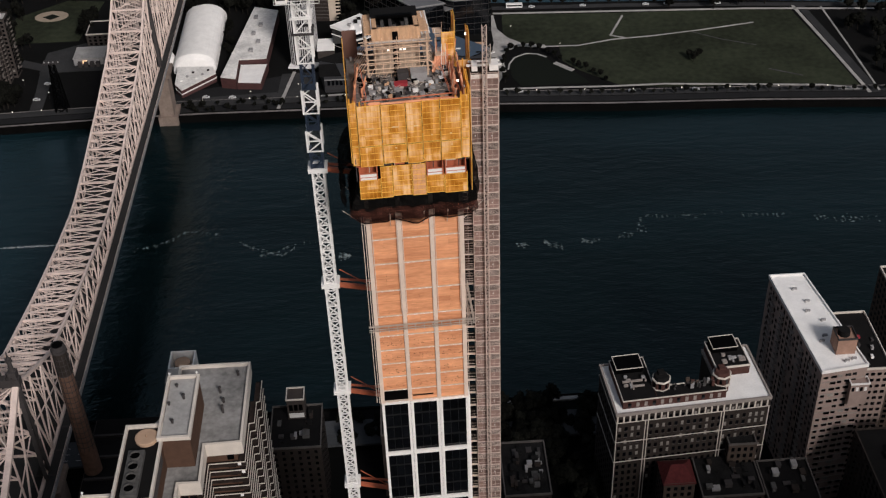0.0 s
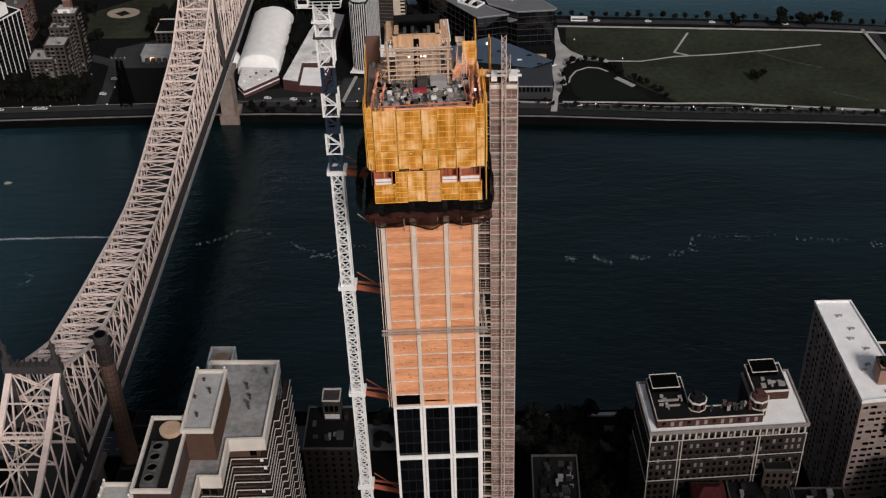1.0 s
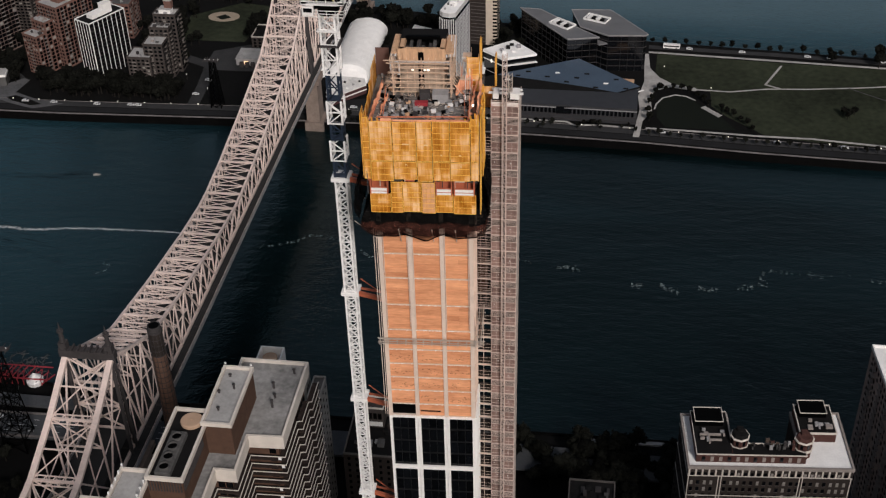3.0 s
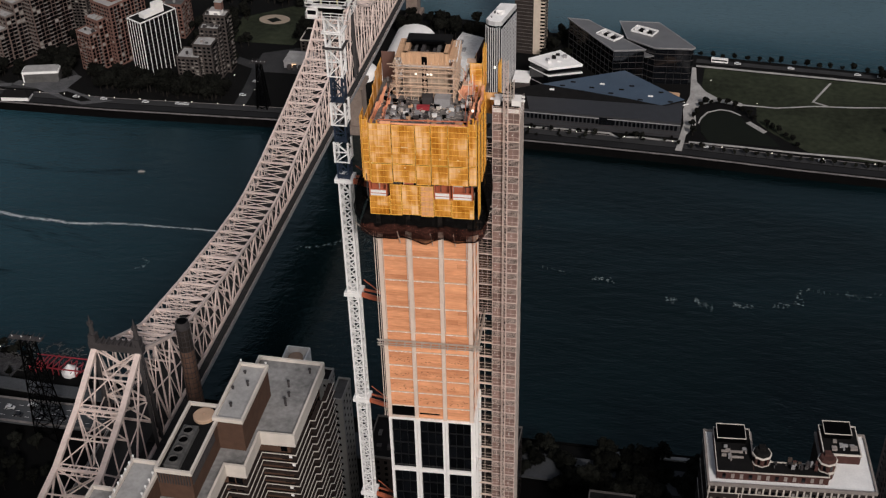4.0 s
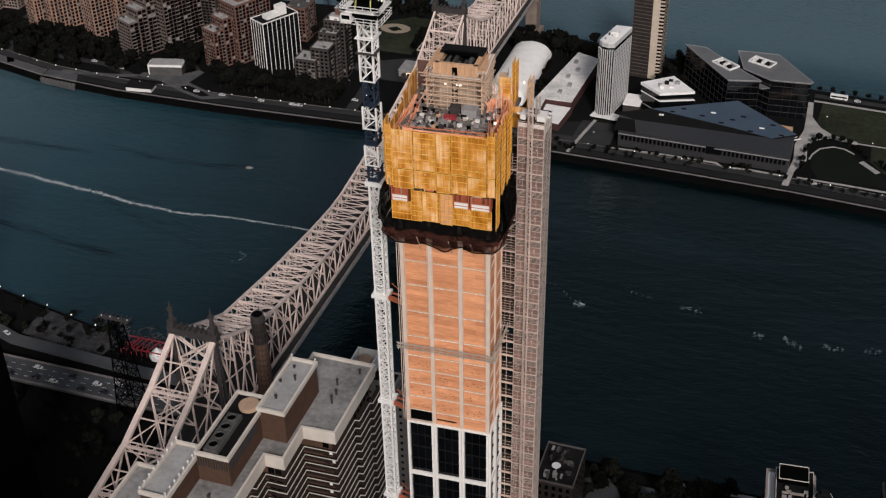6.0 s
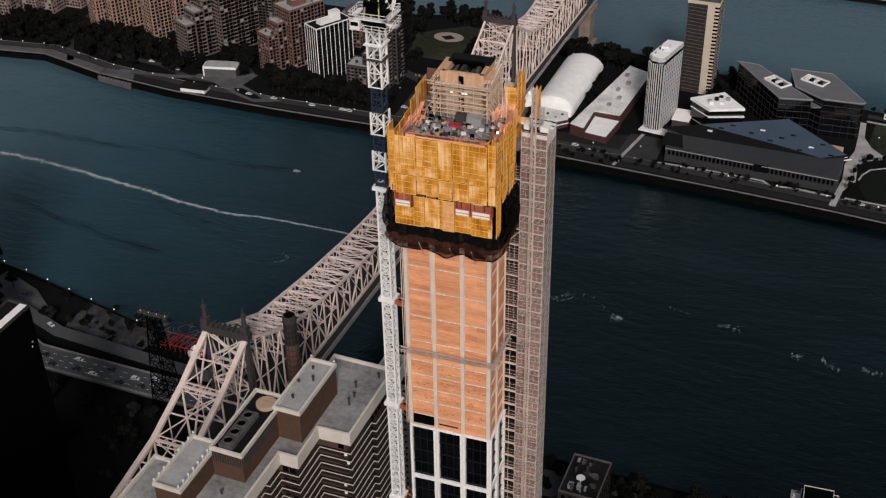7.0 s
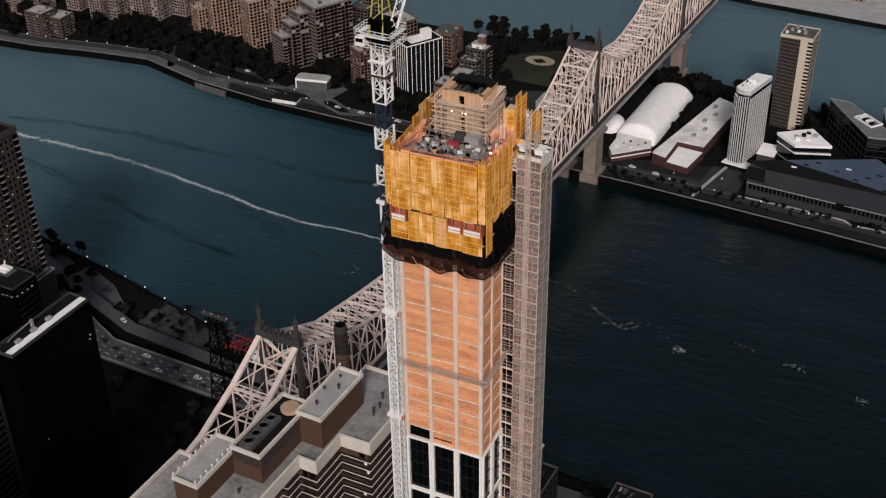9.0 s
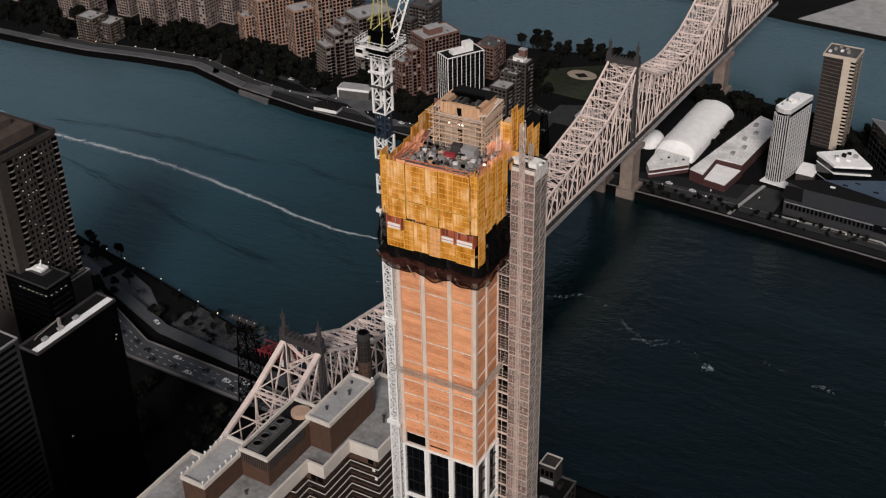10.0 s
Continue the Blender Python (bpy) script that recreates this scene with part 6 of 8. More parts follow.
slab("side_street", strip([(-76, 343), (-77, 372), (-80, 402), (-100, 412), (-127, 404)], 8.0, 4.3), PAVE_G, "grey side street", "road")
slab("loop_road", strip([(-182, 340), (-205, 352), (-245, 350), (-275, 362), (-330, 365)], 5.0, 4.3), PAVE_G, "grey loop road", "road")
slab("park_path", strip([(253, 397), (275, 396), (299, 402), (325, 404), (360, 409), (398, 416)], 1.2, 4.25), PATHM, "pale curving park path", "pavement")
slab("park_path_cross", strip([(311.3, 436), (298.6, 408), (308, 403)], 1.4, 4.27), PATHM, "pale narrow park path", "pavement")
slab("park_path_branch", strip([(352, 408), (362, 401), (372, 394), (392, 384)], 0.7, 4.26), RUBBLE, "pale narrow park path", "pavement")
slab("east_path", strip([(222, 449), (311, 443), (398, 437), (497, 426), (900, 378)], 2.0, 4.3), PATHM, "pale path along the far shore", "pavement")
slab("east_road", strip([(222, 457), (311, 452), (398, 444), (497, 432), (900, 384)], 5.0, 4.3), PAVE_G, "grey road along the far shore", "road")
slab("south_walk", strip([(431, 438), (439, 375), (446, 316)], 2.2, 4.3), PATHM, "pale walk at the park's end", "pavement")
slab("south_lane", strip([(436, 438), (443.5, 375), (450, 316)], 5.5, 4.24), PAVE_G, "grey lane at the park's end", "road")
slab("south_kerb", strip([(449.8, 434), (451.4, 375), (452.5, 318)], 1.2, 4.4), PATHM, "pale kerb wall at the park's end", "kerb")
slab("south_stub", strip([(428, 322), (446, 320)], 1.6, 4.33), PATHM, "pale paved stub", "pavement")
slab("worn_track", strip([(392, 352), (404, 345), (411, 341)], 1.0, 4.22), RUBBLE, "worn track on the lawn", "pavement")
slab("plaza", Form().prism([(212, 332), (216, 332), (218, 352), (224, 366), (223, 385), (226, 393), (236, 399), (253, 395), (253, 399), (238, 403), (229, 412), (223, 425), (222, 446), (218, 446), (219, 425), (219, 405), (215, 385), (216, 366), (214, 350)], 4.1, 4.34), PATHM, "pale paved plaza", "pavement")
slab("south_path", strip([(104, 347), (140, 348), (170, 347), (175, 343), (191, 344.5), (216, 342.5)], 1.6, 4.36), PATHM, "pale winding path before the glass building", "pavement")
slab("field_border", strip([(220, 343.5), (248, 342.5), (288, 340), (322, 339.5), (420, 328), (440, 322)], 1.6, 4.36), PATHM, "pale broken border wall", "kerb")
slab("plant_yard", Form().prism([(0, 344), (76, 340), (100, 345), (100, 372), (80, 376), (8, 358)], 3.9, 4.2), ASPHALT, "grey service yard", "pavement")
slab("substation_yard", Form().prism([(-84, 396), (-36, 396), (-34, 428), (-60, 436), (-84, 424)], 4.1, 4.28), PAVE_G, "grey yard round the substation", "pavement")
slab("yard_lane", strip([(2, 346), (30, 350), (74, 352), (78, 344)], 5.0, 4.32), PAVE_G, "grey service lane", "road")
slab("yard_walk", strip([(78, 334), (80, 346), (86, 380)], 2.2, 4.36), PATHM, "pale narrow walk", "pavement")
slab("hotel_plaza", Form().prism([(76, 346), (102, 346), (102, 378), (78, 378)], 4.1, 4.3), PAVE_G, "grey hotel forecourt", "pavement")
slab("river_deck", Form().prism([(-308, 327), (-311, 343), (-286, 342), (-277, 323)], 1.2, 4.2), ESPLANADE, "paved river deck on piles", "pier")
slab("deck_rail", rim([(-311, 343), (-308, 327), (-277, 323)], 4.2, 5.2, 0.3, False), SILL, "low rail round the river deck", "rail")
for k in range(9):
    tagged(new("deck_bollard", Form().cyl(-306 + k * 3.4, 328 - k * 0.45, 4.2, 5.3, 0.35, 0.3, 8).mesh("deck_bollard", BALC)), "pale bollard on the river deck", "bollard", group="bollards on the river deck")
slab("forecourt", Form().prism([(-243, 352), (-241, 358), (-212, 364), (-204, 372), (-199, 370), (-202, 352), (-185, 345), (-163, 340), (-174, 335), (-182, 332), (-200, 338), (-209, 342), (-223, 349)], 4.1, 4.34), ESPLANADE, "grey paved forecourt", "pavement")
slab("forecourt_island", Form().prism([(-205, 345), (-200, 348), (-186, 342.5), (-178, 338), (-184, 335.5), (-200, 341)], 4.2, 4.42), SOIL, "dark planted island in the forecourt", "ground")
slab("curved_path", strip([(-259, 441), (-248, 420), (-236, 400), (-224, 389), (-210, 377), (-203, 370)], 3.4, 4.3), PAVE_G, "grey curving path between apartment blocks", "pavement")
slab("terrace_walk", strip([(-300, 343), (-280, 345), (-262, 347), (-243, 352)], 4.0, 4.34), ESPLANADE, "grey paved walk beside the deck", "pavement")
slab("apartment_street", strip([(-345, 345), (-361, 367), (-377, 390), (-384, 403), (-380, 430)], 5.0, 4.3), PAVE_G, "grey street between apartment blocks", "road")


# ---- island buildings ----
def tiers(name, label, boxes, wall, roof, category="building", wf=0.55, hf=0.5, side_wf=0.55, side_hf=0.5, bands=None, crown=None, at=(0, 0, 0), turn=0.0):
    """A stepped block from boxes (x0, x1, y0, y1, top, floors)."""
    ob = thing(name, label, category, at, turn)
    for x0, x1, y0, y1, h, fl in boxes:
        part("wall", Form().box(x0, x1, y0, y1, 3, h), wall, ob)
        part("roof", Form().box(x0 + 0.3, x1 - 0.3, y0 + 0.3, y1 - 0.3, h, h + 0.15), roof, ob)
        part("parapet", rim([(x0, y0), (x1, y0), (x1, y1), (x0, y1)], h - 0.1, h + 0.9, 0.4), bands or wall, ob)
        seed = int(abs(x0) * 7 + abs(y0) * 3 + h)
        nf, nr = max(2, round((x1 - x0) / 3)), max(2, round((y1 - y0) / 3.2))
        # larger side_wf and side_hf make the right-hand walls read darker
        for ax, at, lo, hi, cnt, out, fw, fh in (("y", y0, x0 + 0.4, x1 - 0.4, nf, -1, wf, hf), ("x", x1, y0 + 0.4, y1 - 0.4, nr, 1, side_wf, side_hf)):
            for nm, g, m_ in zip(("glazing", "blind"), split_windows(ax, at, lo, hi, 5, h - 0.4, cnt, fl, fw, fh, out, 0.12, seed + cnt), (GLASS, BLIND)):
                part(nm, g, m_, ob, kind="stuff")
        b = Form()
        zs = [5 + (h - 5.4) * k / fl for k in range(1, fl)]
        for c in range(nf):
            if bands or c % 3 == seed % 3:
                xa, xb = x0 + 0.4 + (x1 - x0 - 0.8) * c / nf + 0.15, x0 + 0.4 + (x1 - x0 - 0.8) * (c + 1) / nf - 0.15
                for z in zs:
                    b.box(xa, xb, y0 - 1.2, y0, z - 0.15, z).box(xa, xb, y0 - 1.2, y0 - 1.1, z, z + 0.8)
        for c in range(nr):
            if c % 3 == seed % 3:
                ya, yb = y0 + 0.4 + (y1 - y0 - 0.8) * c / nr + 0.2, y0 + 0.4 + (y1 - y0 - 0.8) * (c + 1) / nr - 0.2
                for z in zs:
                    b.box(x1, x1 + 1.2, ya, yb, z - 0.15, z).box(x1 + 1.1, x1 + 1.2, ya, yb, z, z + 0.8)
        part("balcony", b, bands or DIMBALC, ob, "stacked balconies with solid fronts", kind="stuff")
        rr = random.Random(seed)
        for k in range(4):
            px, py = rr.uniform(x0 + 1, x1 - 3), rr.uniform(y0 + 1, y1 - 3)
            part("roof_plant", Form().box(px, px + rr.uniform(0.8, 2.6), py, py + rr.uniform(0.8, 2.6), h + 0.15, h + rr.uniform(0.8, 2.2)), rr.choice((GREY, ROOF_M, BALC, STEEL_DARK)), ob)
    for c in crown or ():
        part("penthouse", Form().box(*c[:6]), c[6], ob)
        part("penthouse_roof", Form().box(c[0] - 0.2, c[1] + 0.2, c[2] - 0.2, c[3] + 0.2, c[5], c[5] + 0.4), ROOF, ob)
    return ob


tiers("stepped_grey_apartments", "grey stepped apartment house with a red penthouse", [(-125, -109, 367, 382, 26, 8), (-114, -100.5, 371, 384, 34, 10), (-113, -99.5, 384, 392, 40, 12), (-112, -96.5, 392, 402, 46, 14)], BRICK_GREY, ROOF, side_wf=0.8, side_hf=0.7, crown=[(-108, -100, 394, 400, 46, 49, CREAM), (-104.5, -99.5, 396, 400, 49, 54.5, BRICK_RED)])
strip_t = thing("ribbed_apartment_tower", "dark glass apartment tower with white vertical ribs", "building", (-151, 376, 0), -29)
bx = (-13.8, 0.4, -0.4, 30, 45)
part("wall", Form().box(bx[0], bx[1], bx[2], bx[3], 3, bx[4]), BRICK_GREY, strip_t)
part("roof", Form().box(bx[0] + 0.3, bx[1] - 0.3, bx[2] + 0.3, bx[3] - 0.3, bx[4], bx[4] + 0.2), ROOF_D, strip_t)
part("roof_rim", rim([(bx[0], bx[2]), (bx[1], bx[2]), (bx[1], bx[3]), (bx[0], bx[3])], bx[4], bx[4] + 0.6, 0.6), WHITE, strip_t, "white roof edge")
for k in range(6):
    x = bx[0] + k * (bx[1] - bx[0]) / 5
    part("rib", Form().box(x - 0.17, x + 0.17, bx[2] - 0.35, bx[2], 3, bx[4] + 0.4), WHITE, strip_t, "white vertical rib")
for k in range(9):
    y = bx[2] + k * (bx[3] - bx[2]) / 8
    part("rib", Form().box(bx[1], bx[1] + 0.3, y - 0.17, y + 0.17, 3, bx[4] + 0.4), WHITE, strip_t, "white vertical rib")
g = Form()
windows(g, "y", bx[2], bx[0], bx[1], 4, bx[4] - 0.5, 5, 15, 0.8, 0.8, -1, 0.2)
windows(g, "x", bx[1], bx[2], bx[3], 4, bx[4] - 0.5, 8, 15, 0.8, 0.8, 1, 0.2)
part("glazing", g, GLASS, strip_t, kind="stuff")
part("penthouse", Form().box(-9, -3, 6, 16, 45.2, 48).box(-8, -3, 16, 23, 45.2, 52.5), CREAM, strip_t, "white rooftop penthouse")
tiers("red_stepped_apartments", "red brick stepped apartment house", [(-14, 0, 0, 9, 33, 11), (-13, 0, 9, 17, 40, 13), (-15, 5, 17, 48, 49, 16)], BRICK_RED, ROOF, side_wf=0.7, side_hf=0.75, crown=[(-8, 0, 24, 36, 49, 54, BRICK_RED)], at=(-191, 376, 0), turn=-27)
tiers("terraced_grey_apartments", "grey-brown terraced apartment house with pale balcony bands", [(-16, 0, 0, 8, 32, 10), (-15, 0, 8, 16, 40, 12), (-14, 0, 16, 27, 47, 14), (-14, 8, 25, 58, 52, 16)], TERR, ROOF, bands=DIMBALC, side_wf=0.86, side_hf=0.8, at=(-258, 374, 0), turn=-27)
tiers("tan_apartment_tower", "tall tan apartment tower", [(-15, 0, 0, 20, 46, 15), (-12, 6, 18, 48, 54, 17)], BRICK_PEACH, ROOF, wf=0.5, hf=0.6, side_wf=0.7, side_hf=0.7, at=(-301, 393, 0), turn=-27)
tiers("orange_brick_apartments", "orange brick apartment slab", [(-14, 0, 0, 9, 30, 9), (-10, 10, 8, 40, 45, 14)], BRICK_PEACH, ROOF, wf=0.5, hf=0.6, side_wf=0.6, side_hf=0.7, at=(-354, 396, 0), turn=-27)
tiers("grey_riverside_apartments", "grey riverside apartment house", [(-488, -470, 342, 358, 25, 8), (-476, -459, 350, 366, 20, 6)], BRICK_DIM, ROOF)
for i, (x, y, w, d, h, m) in enumerate(((-462, 388, 20, 24, 36, PINK_BRICK), (-432, 404, 22, 20, 40, PINK_BRICK), (-410, 430, 24, 30, 48, PINK_BRICK), (-500, 400, 24, 26, 44, PINK_BRICK), (-540, 372, 26, 24, 38, PINK_BRICK), (-575, 410, 26, 30, 46, BRICK_GREY), (-238, 440, 26, 24, 46, BRICK_GREY), (-330, 452, 34, 26, 50, BRICK_GREY), (-620, 380, 30, 30, 45, PINK_BRICK), (-170, 430, 22, 22, 30, BRICK_RED))):
    tiers("distant_apartment_block", "distant apartment block with rows of windows", [(x, x + w * 0.6, y, y + d, h * 0.8, max(6, round(h / 3.6))), (x + w * 0.3, x + w, y + d * 0.4, y + d + 6, h, max(8, round(h / 3.2)))], m, ROOF_M, wf=0.66, hf=0.55)
pav = thing("school_gym_pavilion", "low pavilion with white fascia and grey shutter wall", "building", (-234.7, 354.9, 0), 14)
part("wall", Form().box(0, 24, 0, 10, 4, 11.0), ROOF_M, pav)
part("fascia", Form().box(-0.5, 24.5, -0.6, 10.4, 11.0, 12.6).box(-0.5, 0.3, -0.6, 10.4, 5, 11.0), WHITE, pav, "white roof fascia")
part("roof", Form().box(0, 24, 0, 10, 12.6, 12.8), ROOF, pav)
hs = thing("river_pavilion", "small dark-roofed riverside pavilion with white walls", "building", (-239, 329, 0), 6)
part("wall", Form().box(0, 19, 0, 9, 3.5, 7.2), WHITE, hs)
part("roof", Form().add([(-1, -1, 7.2), (20, -1, 7.2), (20, 10, 7.2), (-1, 10, 7.2), (4, 4.5, 10), (15, 4.5, 10)], [(0, 1, 5, 4), (1, 2, 5), (2, 3, 4, 5), (3, 0, 4), (3, 2, 1, 0)]), ROOF_D, hs, "dark hip roof")
sub = thing("substation", "small grey substation with amber lights", "building", (-62, 404, 0), 0)
part("wall", Form().box(0, 20, 0, 16, 4, 9), GREY, sub)
part("roof", Form().box(-0.4, 20.4, -0.4, 16.4, 9, 9.5), ROOF, sub)
part("bay_light", Form().box(6, 9, -0.7, -0.45, 5.5, 8), AMBER, sub, "amber light in an open bay")
for k in range(4):
    part("transformer", Form().box(3 + k * 4, 5.4 + k * 4, -3, -0.4, 4, 7.5), STEEL_DARK, sub)
block("flat_school_annex", "low dark annex with a pale roof rim", -58, -36, 432, 452, 12, BRICK_GREY, ROOF_D, 3, 6, 5, sills=COPING)

dome = thing("tennis_dome", "white inflated sports dome", "dome")
n, m_, vs, fs = 20, 30, [], []
for j in range(m_ + 1):
    u = j / m_
    e = min(1.0, (math.sin(math.pi * min(0.5, max(u, 0.0) * 6)) if u < 1 / 12 else 1.0)) if u < 0.5 else min(1.0, math.sin(math.pi * min(0.5, max(0.0, 1 - u) * 6)) if u > 11 / 12 else 1.0)
    e = max(0.05, e) ** 0.6 * (1 + 0.003 * math.sin(j * 2.1))
    yy = 386 + 84 * u
    for i in range(n + 1):
        a = math.pi * i / n
        vs.append((20 - 14.3 * math.cos(a) * (0.94 + 0.06 * e), yy, 4 + 11.5 * e * math.sin(a) ** 0.75))
for j in range(m_):
    for i in range(n):
        fs.append((j * (n + 1) + i, (j + 1) * (n + 1) + i, (j + 1) * (n + 1) + i + 1, j * (n + 1) + i + 1))
fs += [tuple(range(n + 1)), tuple(range((m_ + 1) * (n + 1) - 1, m_ * (n + 1) - 1, -1))]
part("membrane", Form().add(vs, fs), ROOF_W, dome)
for k in range(7):
    y = 392 + k * 12
    ribs = Form()
    for i in range(n):
        a, b = math.pi * i / n, math.pi * (i + 1) / n
        ribs.beam((20 - 14.35 * math.cos(a), y, 4.05 + 11.5 * math.sin(a) ** 0.75), (20 - 14.35 * math.cos(b), y, 4.05 + 11.5 * math.sin(b) ** 0.75), 0.08, 0.05)
    part("membrane_seam", ribs, WHITE, dome)
d2 = thing("small_dome", "small white inflated dome", "dome")
vs, fs = [], []
for j in range(9):
    for i in range(17):
        a, b = math.pi / 2 * j / 8, 2 * math.pi * i / 16
        vs.append((-2 + 8 * math.cos(a) * math.cos(b), 402 + 12 * math.cos(a) * math.sin(b), 4 + 8 * math.sin(a)))
for j in range(8):
    for i in range(16):
        fs.append((j * 17 + i, j * 17 + i + 1, j * 17 + i + 18, j * 17 + i + 17))
part("membrane", Form().add(vs, fs), ROOF_W, d2)
gym = thing("sports_clubhouse", "low clubhouse with white roof and dark red wall band", "building")
GY = [(11, 361), (16, 353), (36, 373), (33, 382), (10, 384)]
part("wall", Form().prism(GY, 4, 9.6), CLUB, gym)
part("wall_band", rim(GY, 6.6, 7.4, 0.3), WHITE, gym)
part("roof", Form().prism(GY, 9.6, 10.3), PLANT_ROOF, gym)
for k in range(6):
    part("roof_plant", Form().box(14 + k * 3.2, 15.4 + k * 3.2, 364 + (k * 5) % 13, 365.2 + (k * 5) % 13, 10.3, 11.2), (WHITE, GREY, STEEL_DARK)[k % 3], gym)
plant = thing("steam_plant", "long low plant with white roof and dark red walls", "building")
PL = [(40, 364), (50, 361), (50, 386), (68, 386), (72, 455), (55, 462)]
part("wall", Form().prism(PL, 3, 11.6), CLUB, plant)
part("roof", Form().prism(PL, 11.6, 12.2), PLANT_ROOF, plant)
part("front_wing", Form().prism([(50.3, 361), (66, 359), (69, 385), (50.3, 385.6)], 3, 8.4), CLUB, plant)
part("front_roof", Form().prism([(51, 362), (65.4, 360), (68, 384), (51, 385)], 8.4, 8.8), ROOF_W, plant)
part("red_band", Form().box(50.0, 50.25, 361.5, 385.5, 8.8, 11.4).box(50.3, 67.8, 385.6, 385.9, 8.8, 11.4), CLUB, plant)
for k in range(5):
    part("roof_plant", Form().box(56 + (k % 2) * 4, 58.5 + (k % 2) * 4, 395 + k * 12, 399 + k * 12, 12.2, 13.6), GREY, plant)

# hotel with rounded corner and ribs
hotel = thing("slim_hotel_tower", "slim white hotel tower with vertical ribs and a sloped crown", "building")
HP = [(84.6, 386), (86.8, 383.2), (91, 382.2), (95.2, 383.5), (101, 411), (90.2, 411)]
part("wall", Form().prism(HP, 7, 54), HOTEL, hotel)
part("crown", Form().prism([(x * 0.98 + 1.9, y * 0.995 + 1.95) for x, y in HP], 54, 56.4), GLASS, hotel, "dark glazed crown storey")
part("crown_cap", Form().prism(HP, 56.4, 59.4), HOTEL, hotel, "white crown fascia")
part("roof", Form().prism([(x * 0.96 + 3.8, y * 0.99 + 3.9) for x, y in HP], 59.4, 59.8), ROOF_W, hotel)
part("roof_plant", Form().box(90, 95, 394, 400, 59.8, 62.4), WHITE, hotel)
for k in range(7):
    part("roof_plant", Form().box(87.5 + k * 1.1, 88.4 + k * 1.1, 387 + (k * 7) % 15, 388.6 + (k * 7) % 15, 59.8, 60.6 + 0.4 * (k % 3)), (GREY, ROOF_M, WHITE)[k % 3], hotel)
edge = [(84.6, 386), (86.8, 383.2), (91, 382.2), (95.2, 383.5)]
for (xa, ya), (xb, yb), cnt in zip(edge, edge[1:], (2, 3, 3)):
    for k in range(cnt):
        x, y = xa + (xb - xa) * k / cnt, ya + (yb - ya) * k / cnt
        part("rib", Form().box(x - 0.34, x + 0.34, y - 0.5, y + 0.3, 7, 55), HOTEL, hotel, "pale facade rib")
for k in range(5):
    u = (k + 0.5) / 5
    x, y = 95.2 + 5.8 * u, 383.5 + 27.5 * u
    part("panel_joint", Form().box(x - 0.2, x + 0.12, y - 0.1, y + 0.1, 7, 54), SILVER, hotel, "grey panel joint")
g = Form()
for (xa, ya), (xb, yb), cnt in zip(edge, edge[1:], (2, 3, 3)):
    for k in range(cnt):
        for j in range(16):
            u = (k + 0.5) / cnt
            x, y = xa + (xb - xa) * u, ya + (yb - ya) * u
            g.box(x - 0.42, x + 0.42, y - 0.36, y + 0.2, 7.8 + j * 2.9, 10.55 + j * 2.9)
for k in range(9):
    u = (k + 0.7) / 9.6
    for j in range(16):
        x, y = 95.2 + 5.8 * u, 383.5 + 27.5 * u
        g.box(x - 0.2, x + 0.18, y, y + 0.9, 8.2 + j * 2.9, 9.9 + j * 2.9)
part("glazing", g, GLASS, hotel, kind="stuff")
part("base_canopy", Form().prism([(82, 381), (100, 379), (103, 386), (84, 390)], 6.2, 7.0), WHITE, hotel, "white entrance canopy")
part("base_glow", Form().prism([(86, 385), (95, 383), (97, 390), (89, 392)], 4, 6.2), PALE_FACADE, hotel, "pale lobby walls")
part("lobby_light", Form().box(86.5, 95, 382.6, 382.9, 5.3, 5.9), LAMP, hotel, "warm lobby lights")
tall = thing("tall_apartment_tower", "tall dark tower with a cream banded side", "building", (-5, 0, 0))
part("wall", Form().prism([(99, 470), (98.2, 461), (99.4, 452), (112.5, 450.5), (112.5, 470)], 3, 70.5), SOOT, tall)
part("cream_side", Form().box(112.5, 120.5, 451, 470, 3, 71.5), TAN_CONC, tall, "cream concrete end wall")
for j in range(25):
    z = 4.6 + j * 2.65
    part("balcony_band", rim([(98.9, 470), (98.1, 461), (99.3, 451.9), (112.4, 450.4)], z + 1.9, z + 2.2, 0.5, False), SILL, tall, "grey balcony front")
    # black patches on the end wall paint the shade of balcony recesses
    part("balcony_slot", Form().box(117.4, 120.65, 450.9, 456.5, z, z + 1.3), BLACKB, tall, "dark balcony recess")
    part("balcony_slot", Form().box(120.4, 120.65, 458, 468, z, z + 1.3), BLACKB, tall, "dark balcony recess")
part("roof", Form().box(99.4, 120.2, 452.4, 469.6, 71.5, 71.8), ROOF_M, tall)
for k in range(6):
    part("roof_plant", Form().box(101 + k * 2.3, 102.8 + k * 2.3, 455 + (k * 5) % 11, 457.4 + (k * 5) % 11, 71.8, 72.9 + 0.5 * (k % 3)), (WHITE, GREY, BALC)[k % 3], tall)
part("parapet", rim([(99, 451.2), (120.5, 451.2), (120.5, 470), (99, 470)], 70.3, 72.5, 0.5), TAN_CONC, tall)
wb = thing("white_academic_building", "low academic building with bright white roof and plant", "building")
WP = [(111.3, 405), (125.6, 393.4), (146, 401.4), (130, 419.3)]
part("wall", Form().prism(WP, 3, 22), GLASS, wb)
part("roof", Form().prism([(110.3, 405), (125.4, 392.4), (147, 401.4), (130, 420.3)], 22, 23.8), ROOF_W, wb)
part("floor_band", rim(WP, 17.2, 17.8, 0.6), WHITE, wb)
part("floor_band", rim(WP, 9, 9.4, 0.5), GREY, wb)
